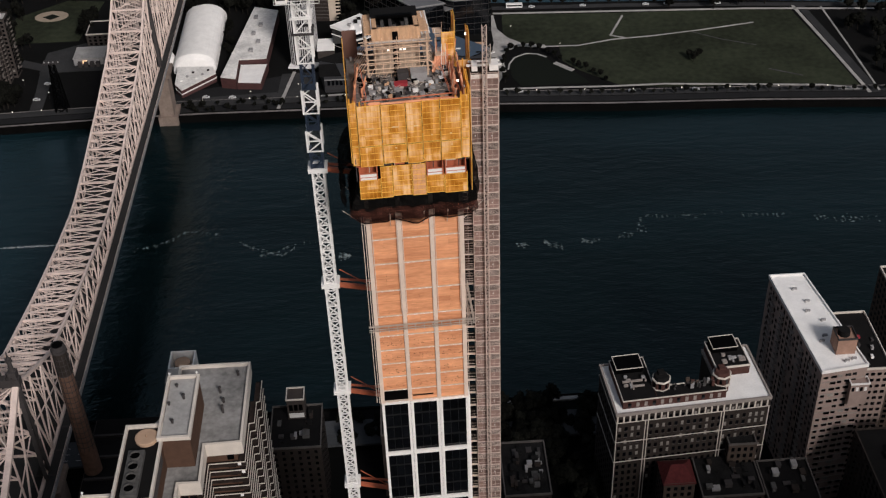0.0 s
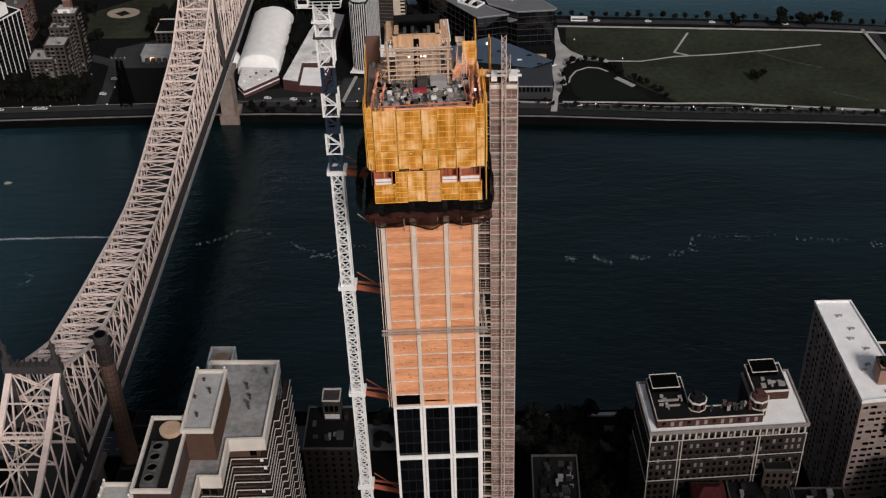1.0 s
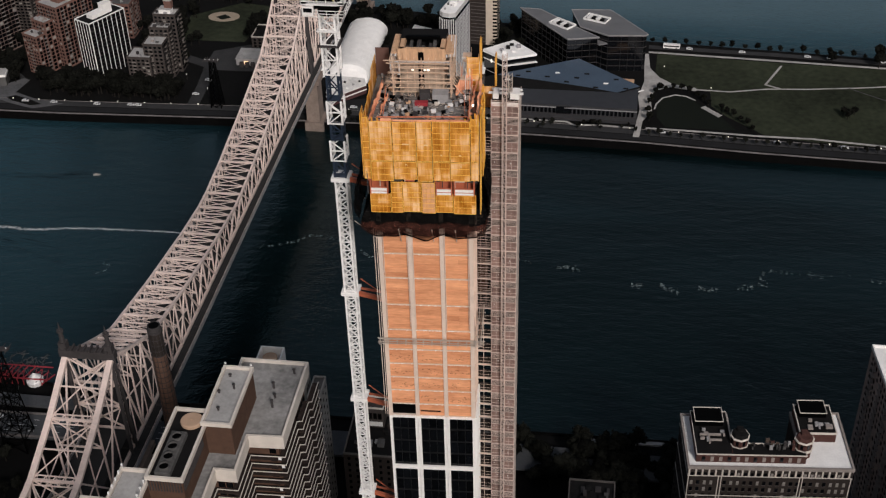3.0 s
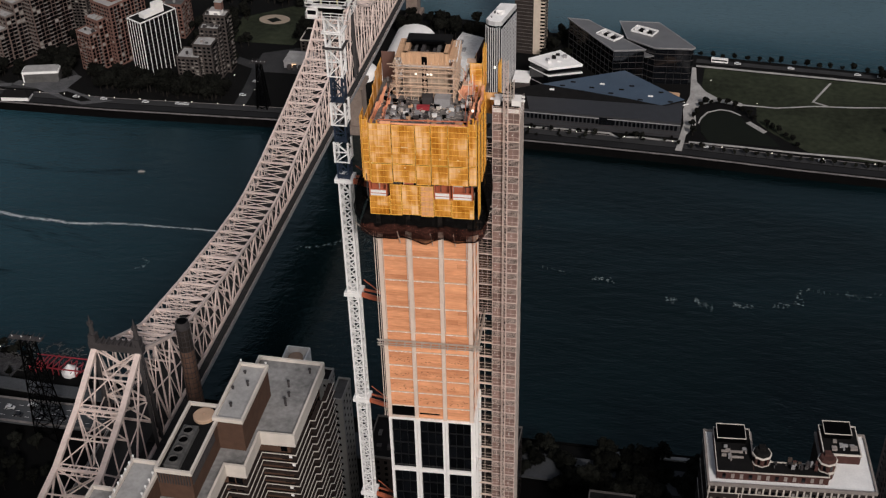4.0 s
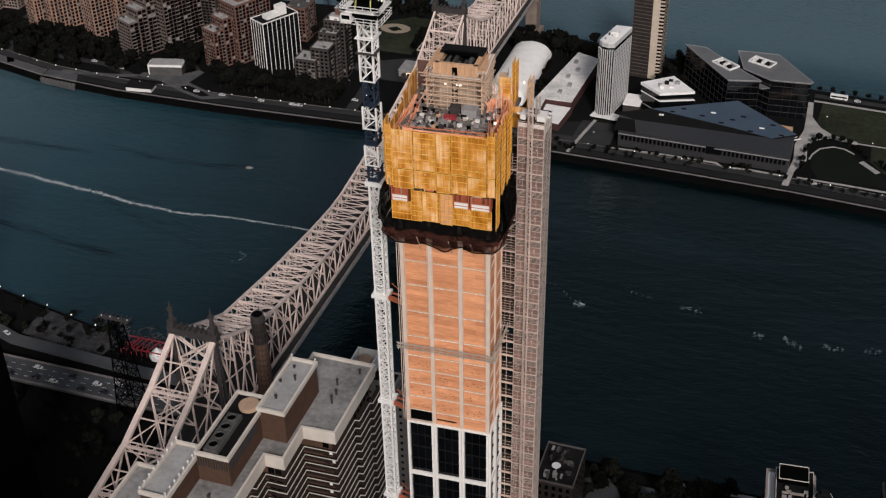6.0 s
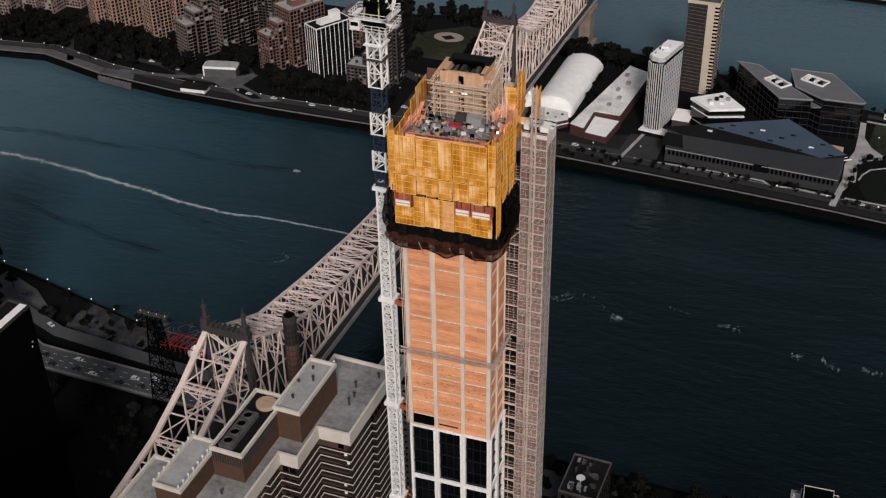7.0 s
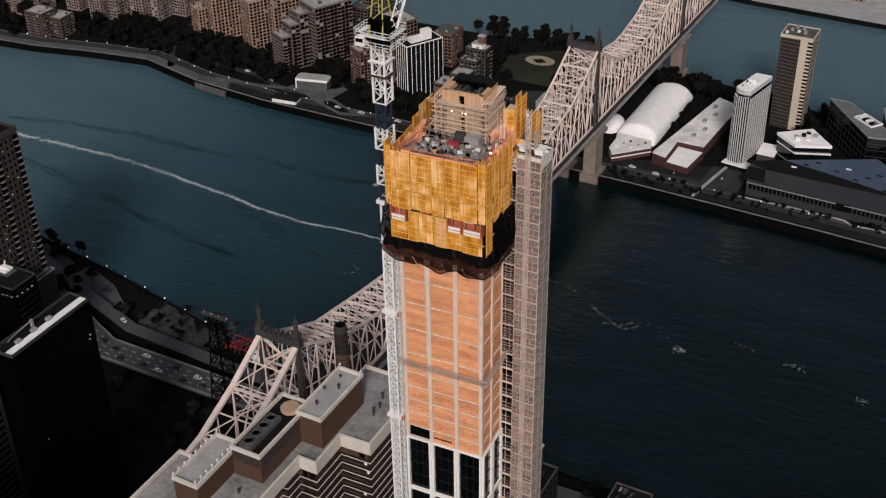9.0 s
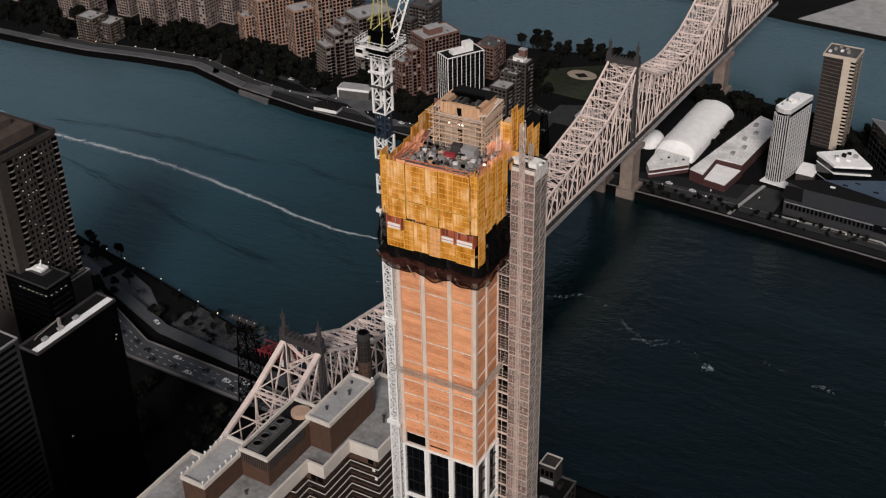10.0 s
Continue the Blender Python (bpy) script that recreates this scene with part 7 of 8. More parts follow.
part("terrace_ledge", Form().prism([(125.6, 391.6), (147.5, 400), (146.2, 402), (124, 393.8)], 17.8, 18.3), WHITE, wb, "white terrace ledge")
for k, (x, y) in enumerate(((122, 403), (126, 406), (130, 402), (133, 408), (128, 411), (124, 399))):
    part("roof_plant", Form().box(x, x + 2.6, y, y + 1.8, 23.8, 25.0 + k % 2), (GREY, ROOF_D, WHITE)[k % 3], wb)
low = thing("link_building", "low link building with pale roof", "building")
part("wall", Form().box(101, 112, 396, 412, 3, 10), BRICK_GREY, low)
part("roof", Form().box(100.6, 112.4, 395.6, 412.4, 10, 10.5), ROOF_W, low)
# blue roofed building
blue = thing("blue_roof_building", "long dark glass building under a blue metal roof", "building")
BR = [(101, 374), (118.4, 382), (175, 406), (216, 376.4), (197, 364), (160, 366.5), (113.7, 368.5)]
part("wall", Form().prism([(107, 351), (214, 347.5), (214.5, 374), (175, 403), (118, 380), (103, 372)], 3, 15), CLADDING, blue)
zr = lambda x, y: 14.5 + 5.0 * max(0.0, min(1.0, (y - 364) / 46.0))
top = [(x, y, zr(x, y)) for x, y in BR]
n = len(top)
part("roof", Form().add(top + [(x, y, z - 1.2) for x, y, z in top], [tuple(range(n))[::-1], tuple(range(n, 2 * n))] + [(i, n + i, n + (i + 1) % n, (i + 1) % n) for i in range(n)]), ROOF_D, blue, "dark metal roof edge")
BF = [(122.5, 383.2), (175, 405.4), (215.2, 376.4), (201, 368.5), (180, 373.5), (150, 378.8)]
n = len(BF)
part("roof_field", Form().add([(x, y, zr(x, y) + 0.25) for x, y in BF] + [(x, y, zr(x, y) - 0.05) for x, y in BF], [tuple(range(n)), tuple(range(n, 2 * n))[::-1]] + [(i, n + i, n + (i + 1) % n, (i + 1) % n) for i in range(n)]), BLUER, blue, "blue standing-seam metal roof")
for k in range(26):
    x = 126 + k * 3.4
    ya, yb = float(np.interp(x, [122.5, 150, 180, 201, 215.2], [383.2, 378.8, 373.5, 368.5, 376.4])), float(np.interp(x, [122.5, 175, 215.2], [383.2, 405.4, 376.4]))
    if yb - ya > 1.5:
        part("roof_seam", Form().beam((x, ya + 0.4, zr(x, ya + 0.4) + 0.3), (x, yb - 0.4, zr(x, yb - 0.4) + 0.3), 0.16, 0.14), BLUER, blue)
for k in range(13):
    x = 128 + k * 6.4
    y = 377 + (k % 3) * 5 + (k > 8) * -5
    part("roof_light", Form().box(x, x + 3.2, y, y + 1.1, zr(x, y) - 0.3, zr(x, y) + 0.75), ROOF_D if k % 5 else WHITE, blue, "dark roof light")
for z, inset in ((13.2, 0), (8.6, 0), (5.6, 0)):
    part("sill_band", Form().beam((107, 350.8, z), (214, 347.3, z), 0.4, 0.45 if z > 10 else 0.2), GREY if z > 10 else STEEL_DARK, blue)
part("terrace", Form().prism([(104, 352), (118, 351.6), (114, 368), (103, 368)], 15, 15.3), ROOF_D, blue)
g = Form()
for k in range(40):
    x = 109 + k * 2.6
    g.box(x, x + 1.6, 350.4 - (x - 107) * 0.033, 350.7 - (x - 107) * 0.033, 9.5, 12.6)
part("glazing", g, GLASS, blue, kind="stuff")
part("entrance_panel", Form().box(163, 172, 348.6, 349.2, 9, 14), GLASS, blue)
glass = thing("glass_campus_building", "angular glass campus building with silver roofs", "building")
GA = [(132.5, 455), (146.3, 454), (174, 426), (186.3, 415), (166.4, 410.7)]
GB = [(168.2, 456), (194.2, 457.3), (218.8, 423), (217, 421), (193.4, 419.2), (174.9, 430.7)]
for P, z in ((GA, 30.0), (GB, 29.6)):
    part("wall", Form().prism(P, 3, z), GLASS, glass)
    c = (sum(p[0] for p in P) / len(P), sum(p[1] for p in P) / len(P))
    part("roof", Form().prism([(c[0] + (x - c[0]) * 1.04, c[1] + (y - c[1]) * 1.04) for x, y in P], z, z + 1.0), SILVER, glass, "silver roof plane")
    part("roof_rim", rim([(c[0] + (x - c[0]) * 1.04, c[1] + (y - c[1]) * 1.04) for x, y in P], z + 0.8, z + 1.2, 0.5), GREY, glass, "pale roof edge")
    for k in range(5):
        part("floor_line", rim(P, 7.5 + k * 4.6, 7.8 + k * 4.6, 0.4), STEEL_DARK, glass)
    for (xa, ya), (xb, yb) in zip(P, P[1:] + P[:1]):
        L_ = math.hypot(xb - xa, yb - ya)
        for k in range(int(L_ / 5)):
            u = k * 5 / L_
            part("mullion", Form().box(xa + (xb - xa) * u - 0.15, xa + (xb - xa) * u + 0.15, ya + (yb - ya) * u - 0.3, ya + (yb - ya) * u + 0.3, 3, z), MULLION, glass)
for cx, cy, a in ((162, 432, -38), (185, 442, -24)):
    o = part("plant_screen", rim([(-8, -4.5), (8, -4.5), (8, 4.5), (-8, 4.5)], 31, 32.2, 0.5), WHITE, glass, "white plant screen")
    o.matrix_basis = pose(cx, cy, 0, 0, 0, a)
    for k in range(4):
        o = part("roof_plant", Form().box(-6 + k * 3.2, -4 + k * 3.2, -3, 2 - k % 2 * 2, 31, 32.8), (WHITE, ROOF_D)[k % 2], glass)
        o.matrix_basis = pose(cx, cy, 0, 0, 0, a)
part("link_roof", Form().prism([(176, 428), (187.5, 416), (193, 418.6), (178, 428.6)], 24, 25), SILVER, glass)
for k in range(6):
    slab("timber_terrace", Form().box(-4, 4, -2, 2, 4.2, 6.0 + (k % 3) * 1.5), TIMBER, "timber-clad terrace steps", "terrace").matrix_basis = pose(192 + (k % 3) * 8, 397 - (k // 3) * 5, 0, 0, 0, -20 + 7 * k)
for k in range(5):
    slab("white_canopy_bar", Form().box(-3.5, 3.5, -0.4, 0.4, 6.5, 7.0), WHITE, "white canopy bar", "canopy").matrix_basis = pose(205 + k * 2.6, 396 - k * 2.4, 0, 0, 0, 35)

# ---- far bank ----
slab("far_yard", Form().prism([(18, 673), (114, 669), (330, 664), (330, 760), (60, 760)], 3.4, 3.8), ROOF, "pale concrete yard on the far bank", "yard")
rr = random.Random(77)
for k in range(16):
    x, y = rr.uniform(70, 300), rr.uniform(690, 780)
    block("far_shed", "low grey shed on the far bank", x, x + rr.uniform(8, 22), y, y + rr.uniform(8, 20), rr.uniform(7, 13), (GREY, BRICK_GREY, BRICK_TAN)[k % 3], (ROOF, ROOF_W, ROOF_D)[k % 3], 2, 4, 3, group="sheds on the far bank")
for k in range(9):
    x = -520 + k * 58
    block("far_warehouse", "dark low warehouse on the far bank", x, x + 44, 720, 750, 11, BRICK_GREY, ROOF_D, 2, 8, 4, group="warehouses on the far bank")
tagged(new("far_chimney", Form().cyl(-75, 720, 3, 62, 2.6, 1.9, 14).mesh("far_chimney", STONE)), "slim tan power station chimney on the far bank", "chimney")
tagged(new("far_chimney", Form().cyl(-130, 705, 3, 50, 2.4, 1.9, 14).mesh("far_chimney", STONE)), "slim tan power station chimney on the far bank", "chimney")

# ---- city shore ----
slab("expressway", strip([(-420, 110), (-320, 98), (-240, 78), (-190, 58), (-146, 40), (-110, 40), (-72, 40), (0, 42), (120, 46), (400, 42)], 15.0, 8.0, 1.2), HIGHWAY, "grey riverside expressway", "road")
slab("upper_ramp", strip([(-420, 124), (-320, 112), (-240, 92), (-190, 74), (-146, 60), (-110, 58), (-72, 56), (-20, 56)], 7.0, 8.6, 1.2), HIGHWAY, "grey concrete slip road", "road")
for o in (-7.3, 7.3):
    slab("barrier", strip([(-240, 78 + o), (-190, 58 + o), (-146, 40 + o), (-110, 40 + o), (-72, 40 + o), (0, 42 + o)], 0.5, 9.0, 1.0), KERB, "concrete road barrier", "barrier")
lanes = Form()
for i in range(40):
    x = -215 + i * 6
    y = float(np.interp(x, [-240, -190, -146, -72, 0], [78, 58, 40, 40, 42]))
    dy = float(np.interp(x + 2.5, [-240, -190, -146, -72, 0], [78, 58, 40, 40, 42]))
    for o in (-3.6, 0, 3.6):
        lanes.beam((x, y + o, 8.02), (x + 2.5, dy + o, 8.02), 0.14, 0.04)
tagged(new("lane_markings", lanes.mesh("lane_markings", WHITE)), "white dashed lane markings", "road marking", kind="structure")
slab("shore_path", strip([(196, 62.6), (206, 62.9), (226, 63.6), (246, 63.9)], 2.0, 4.1, 1.0), PATHM, "pale shoreline path", "pavement")
slab("rubble_bank", Form().prism([(-150, 70), (-118, 62), (-100, 66), (-98, 82), (-128, 88), (-150, 92)], 3, 3.5), RUBBLE, "pale rubble on the river bank", "ground")
slab("promenade_city", Form().prism([(-215, 86), (-190, 78), (-170, 70), (-165, 78), (-185, 92), (-212, 101)], 3, 3.4), ESPLANADE, "grey riverside esplanade", "pavement")
slab("esplanade", Form().prism([(-330, 112), (-250, 96), (-225, 92), (-222, 100), (-250, 108), (-330, 123)], 3, 3.3), ESPLANADE, "grey esplanade by the river", "pavement")
stack = thing("chimney_stack", "tall brown brick power station chimney", "chimney", (23.8, 11.3, 0))
part("shaft", Form().cyl(0, 0, 2, 84, 4.0, 2.86, 24), STACK_BRICK, stack)
part("top_course", Form().cyl(0, 0, 84, 95, 2.86, 2.7, 24), SOOT, stack, "sooty upper brickwork")
part("rim", Form().cyl(0, 0, 95, 96.2, 2.95, 2.95, 24).cyl(0, 0, 96.2, 98, 2.7, 2.6, 24), STEEL_DARK, stack, "dark chimney rim")
part("flue", Form().cyl(0, 0, 98, 98.05, 2.1, 2.1, 24), BLACKB, stack)
for k in range(18):
    part("band", Form().cyl(0, 0, 46 + k * 2.7, 46.3 + k * 2.7, 3.43 - k * 0.0385, 3.42 - k * 0.0385, 24), STEEL_DARK, stack)
for k in range(12):
    a = k * math.pi / 6
    part("iron_strap", Form().beam((3.5 * math.cos(a), 3.5 * math.sin(a), 44), (2.76 * math.cos(a), 2.76 * math.sin(a), 94), 0.16), STEEL_DARK, stack)
power = thing("power_house", "dark power house with pale roof ribs", "building")
part("wall", Form().box(20, 66, -60, 40, 2, 30), BRICK_GREY, power)
part("roof", Form().box(20.5, 65.5, -59.5, 39.5, 30, 30.4), ROOF_D, power)
for k in range(8):
    part("roof_rib", Form().box(21, 65, -55 + k * 12, -54 + k * 12, 30.4, 31.4), STEEL_DARK, power)


def tram_tower(x, y, h, w):
    ob = thing("tramway_tower", "dark steel lattice cable car tower", "tower", (x, y, 0))
    f = Form()
    n = 9
    for k in range(n):
        a, b = w / 2 * (1 - 0.62 * k / n), w / 2 * (1 - 0.62 * (k + 1) / n)
        z0, z1 = 3 + (h - 3) * k / n, 3 + (h - 3) * (k + 1) / n
        for sx, sy in ((-1, -1), (1, -1), (1, 1), (-1, 1)):
            f.beam((sx * a, sy * a, z0), (sx * b, sy * b, z1), 0.6)
        for (p, q) in (((-1, -1), (1, -1)), ((1, -1), (1, 1)), ((1, 1), (-1, 1)), ((-1, 1), (-1, -1))):
            f.beam((p[0] * a, p[1] * a, z0), (q[0] * b, q[1] * b, z1), 0.3).beam((q[0] * a, q[1] * a, z0), (p[0] * b, p[1] * b, z1), 0.3)
            f.beam((p[0] * b, p[1] * b, z1), (q[0] * b, q[1] * b, z1), 0.3)
    part("lattice", f, BLACKB, ob)
    part("saddle_platform", Form().box(-w * 0.7, w * 0.7, -1.2, 1.2, h, h + 0.6), STEEL_DARK, ob, "dark cable saddle platform")
    for k in range(7):
        part("saddle_beam", Form().beam((-w * 0.7 + k * w * 0.23, -3.5, h + 0.7), (-w * 0.7 + k * w * 0.23, 3.5, h + 0.7), 0.25), STEEL_DARK, ob)
    for k in range(4):
        part("aviation_lamp", Form().cyl(-w * 0.6 + k * w * 0.4, 0, h + 0.6, h + 1.2, 0.2, 0.2, 6), WHITE, ob)


tram_tower(-62, 33, 60, 11)
tram_tower(-59, 347, 37, 7)
heli = thing("red_steel_canopy", "red steel truss canopy with a white tent on the river bank", "canopy", (-92, 76, 0))
for k in range(9):
    f = Form().beam((k * 3, -4, 4 + 3 * math.sin(k * 0.4)), (k * 3 + 3, 5, 5 + 3 * math.sin(k * 0.5)), 0.45).beam((k * 3, 5, 5), (k * 3 + 3, -4, 6.5), 0.35)
    part("red_truss", f, RED, heli)
    part("red_post", Form().beam((k * 3, -4, 3), (k * 3, -4, 7), 0.35), RED, heli)
for y in (-4, 5):
    part("red_chord", Form().beam((0, y, 7), (27, y, 7), 0.5), RED, heli)
part("white_tent", Form().cyl(20, -2, 3, 5, 4.0, 4.0, 10).cyl(20, -2, 5, 9, 4.2, 0.2, 10), WHITE, heli, "white pointed tent")
f = Form()
rr = random.Random(8)
for k in range(150):
    x, y, z = rr.uniform(-24, 22), rr.uniform(-6, 14), rr.uniform(3, 8)
    f.beam((x, y, z), (x + rr.uniform(-4, 4), y + rr.uniform(-4, 4), z + rr.uniform(-2, 2)), 0.25)
part("steel_clutter", f, ROOF_M, heli, "tangle of pale steel members", kind="stuff")

# ---- cars ----
def car(name, paint, label):
    ob = thing(name, label, "car", (0, 0, -50))
    prof = [(-2.2, 0.35), (2.2, 0.35), (2.25, 0.8), (1.3, 0.95), (0.7, 1.45), (-1.2, 1.45), (-1.9, 1.0), (-2.25, 0.95)]
    k = len(prof)
    part("body", Form().add([(x, -0.9, z) for x, z in prof] + [(x, 0.9, z) for x, z in prof], [tuple(range(k)), tuple(range(k, 2 * k))[::-1]] + [(i, k + i, k + (i + 1) % k, (i + 1) % k) for i in range(k)]), paint, ob)
    part("windscreen", Form().quad((1.31, -0.75, 1.0), (1.31, 0.75, 1.0), (0.75, 0.7, 1.43), (0.75, -0.7, 1.43)), GLASS, ob)
    part("side_window", Form().box(-1.2, 0.8, -0.92, 0.92, 1.02, 1.36), GLASS, ob)
    for x in (-1.4, 1.4):
        for y in (-0.86, 0.86):
            w = part("wheel", Form().beam((x, y - 0.12, 0.33), (x, y + 0.12, 0.33), 0.62, 0.62), BLACKB, ob)
    return ob


cw, cb = car("car", CAR_W, "white car driving on a road"), car("car", CAR_B, "black car driving on a road")
spots = [(-140, 41, 8), (-132, 36, 8), (-121, 43.5, 8), (-118, 37, 8), (-108, 36.5, 8), (-101, 43, 8), (-92, 36, 8), (-86, 41, 8), (-80, 37, 8), (-76, 44, 8), (-150, 44, 8), (-163, 47, 8), (-175, 53, 8), (-182, 80, 8.6), (-152, 62, 8.6),
         (-140, 341, 4.2), (-117, 342, 4.2), (-112, 342, 4.2), (-170, 341, 4.2), (-190, 341, 4.2), (230, 338.5, 4.2), (300, 332, 4.2), (340, 330, 4.2), (31, 352, 4.2), (48, 350, 4.2), (250, 455, 4.3), (286, 453, 4.3), (330, 450, 4.3), (345, 449, 4.3), (380, 446, 4.3), (-78, 360, 4.3), (-75, 380, 4.3), (-260, 358, 4.3), (-285, 363, 4.3), (6, 432, 43), (-4, 300, 43), (5, 380, 42.5)]
for i, (x, y, z) in enumerate(spots):
    c = copy_thing(cb if i % 5 in (0, 1, 3) and i < 15 else cw, pose(x, y, z, 0, 0, -20 if -200 < x < -146 and y < 100 else (90 if abs(x) < 10 and z > 40 else 0)))
    tagged(c, group="cars on the roads")
for base in (cw, cb):
    for o in (*base.children_recursive, base):
        bpy.data.objects.remove(o)
bus = thing("bus", "white bus on the far shore road", "bus", (232, 456.5, 4.25), -3)
part("body", Form().box(0, 11.5, -1.3, 1.3, 0.4, 3.2), WHITE, bus)
part("side_window", Form().box(0.5, 11, -1.36, 1.36, 1.6, 2.6), GLASS, bus)
for x in (2, 9):
    part("wheel", Form().beam((x, -1.3, 0.5), (x, 1.3, 0.5), 0.9, 0.9), BLACKB, bus)

# ---- river foam ----
def drift(x, seed):
    """Sideways wander of a foam line."""
    return 1.0 * noise.noise((x * 0.045, seed, 1)) + 0.8 * noise.noise((x * 0.16, seed, 2))


def foam(name, pts, w, count, seed, label, look_=None):
    rr = random.Random(seed)
    gaps = [noise.noise((i * 0.9, seed * 3.3, 0)) for i in range(400)]
    f = Form()
    for k in range(count):
        u = rr.random() * (len(pts) - 1)
        i = int(u)
        t = u - i
        x = pts[i][0] + (pts[i + 1][0] - pts[i][0]) * t
        y = pts[i][1] + (pts[i + 1][1] - pts[i][1]) * t
        if gaps[int(u * 30) % 400] < (-0.45 if count > 500 else 0.12):
            continue
        sp = w * (1.25 - 0.95 * u / (len(pts) - 1)) if count > 500 else w
        y += rr.gauss(0, sp) + drift(x, 0 if count > 5000 else seed)
        r, n = rr.uniform(0.12, 0.6) * (0.28 + 0.28 * sp), rr.randint(5, 7)
        a0 = rr.random() * 6
        f.add([(x + r * rr.uniform(0.8, 3.0) * math.cos(a0 + 6.28 * j / n), y + r * rr.uniform(0.3, 0.8) * math.sin(a0 + 6.28 * j / n), 0.05 + 0.0005 * (k % 40)) for j in range(n)], [tuple(range(n))])
    tagged(new(name, f.mesh(name, look_ or FOAM)), label, "foam", kind="stuff")


WAKE_LINE = [(-470, 222), (-420, 212), (-381, 212), (-336, 215), (-294, 217), (-252, 215.5), (-225, 212), (-189, 208.5), (-158, 204), (-128, 202.5), (-100, 207), (-60, 208), (-30, 208)]
foam("wake_foam", WAKE_LINE, 1.25, 6500, 1, "white boat wake foam on the river", WAKE)
def ribbon(name, pts, w0, w1, seed, label, look_):
    """A ragged strip of foam along a line, narrowing from w0 to w1."""
    rr = random.Random(seed)
    rows, n = [], len(pts) - 1
    for k in range(n * 60 + 1):
        u = min(k / 60, n - 1e-6)
        i = int(u)
        x = pts[i][0] + (pts[i + 1][0] - pts[i][0]) * (u - i)
        y = pts[i][1] + (pts[i + 1][1] - pts[i][1]) * (u - i)
        y += drift(x, 0) + 0.9 * noise.noise((x * 0.35, seed, 0))
        w = (w0 + (w1 - w0) * u / n) * max(0.02, 0.45 + 1.3 * noise.noise((x * 0.10, seed, 3)) + 0.8 * noise.noise((x * 0.5, seed, 4)))
        rows.append(((x, y - w * rr.uniform(0.5, 1.2), 0.045), (x, y + w * rr.uniform(0.4, 1.1), 0.045)))
    f = Form()
    f.v = [p for r in rows for p in r]
    f.f = [(2 * k, 2 * k + 2, 2 * k + 3, 2 * k + 1) for k in range(len(rows) - 1)]
    tagged(new(name, f.mesh(name, look_)), label, "foam", kind="stuff")


ribbon("wake_core", WAKE_LINE, 1.25, 0.18, 4, "bright ragged core of a boat wake", WAKE)
EDDIES = (([(4, 200), (15, 201), (27, 207), (33, 213), (42, 213), (52, 209)], 0.8, 480), ([(62, 204), (70, 196), (84, 190), (92, 197), (104, 198), (116, 188)], 0.8, 440),
          ([(76, 187), (81, 190), (88, 187), (95, 195)], 0.7, 300), ([(118, 184), (126, 186)], 1.6, 160), ([(145, 203), (152, 202), (160, 199)], 0.6, 150), ([(172, 197), (178, 197), (186, 196)], 1.6, 190),
          ([(212, 186), (216, 184), (220, 186)], 1.0, 120), ([(228, 187), (232, 182), (238, 181)], 1.3, 240), ([(248, 188), (252, 184), (258, 186)], 1.2, 190), ([(268, 187), (276, 190), (284, 194), (280, 200), (288, 206), (296, 203), (306, 204), (314, 202), (328, 206)], 1.3, 420),
          ([(338, 202), (352, 200), (366, 199)], 1.0, 190), ([(376, 196), (396, 192), (420, 191)], 1.6, 220), ([(-78, 166), (-72, 169), (-71, 174), (-76, 176)], 0.5, 130))
for k, (pts, w, count) in enumerate(EDDIES):
    foam("eddy_foam", pts, w, count, 2 + k, "thin foam on a river eddy")

boat = thing("motor_boat", "small white motor boat on the river", "boat", (-112, 263, 0), 12)
part("hull", Form().prism([(-2.2, -0.7), (0.9, -0.7), (2.4, 0), (0.9, 0.7), (-2.2, 0.7)], -0.3, 0.55), PALE_FACADE, boat)
part("cabin", Form().box(-0.8, 0.5, -0.5, 0.5, 0.55, 1.2), BALC, boat)
part("windscreen", Form().box(0.48, 0.56, -0.45, 0.45, 0.7, 1.15), GLASS, boat)


def swell(name, pts, width, count, seed, label):
    """Long narrow strips along a line that paint the darker reflection of waves."""
    rr = random.Random(seed)
    f = Form()
    for k in range(count):
        u = rr.random() * (len(pts) - 1.001)
        i = int(u)
        a, b = Vector(pts[i]), Vector(pts[i + 1])
        d = (b - a).normalized()
        s = Vector((-d.y, d.x))
        p = a.lerp(b, u - i) + s * rr.gauss(0, width)
        l, w, z = rr.uniform(4, 13), rr.uniform(0.25, 0.8), 0.03 + 0.0002 * k
        f.add([(*(p - d * l), z), (*(p - s * w * 0.8), z), (*(p + d * l), z), (*(p + s * w), z)], [(0, 1, 2, 3)])
    tagged(new(name, f.mesh(name, WAVE_TONE)), label, "wave", kind="stuff")


swell("wake_wave", [(-404, 229), (-356, 241), (-309, 249), (-263, 250), (-220, 252)], 2.2, 150, 31, "smooth dark wake wave on the river")
swell("wake_wave", [(-355, 190), (-315, 181), (-267, 173), (-223, 162), (-181, 155), (-144, 152)], 2.2, 160, 32, "smooth dark wake wave on the river")
swell("wake_wave", [(-217, 261), (-172, 257), (-138, 259), (-115, 263)], 2.0, 70, 33, "smooth dark wake wave on the river")
for k in range(12):
    swell("ripple", [(-199.6 + k * 3.34, 217.9 + k * -2.59), (-119.8 + k * 1.73, 203.0 + k * -2.69)], 0.4, 7, 40 + k, "faint dark ripple on the river")
foam("bank_foam", [(-64, 322), (-40, 320), (-20, 323)], 0.6, 90, 7, "white foam at the seawall foot")

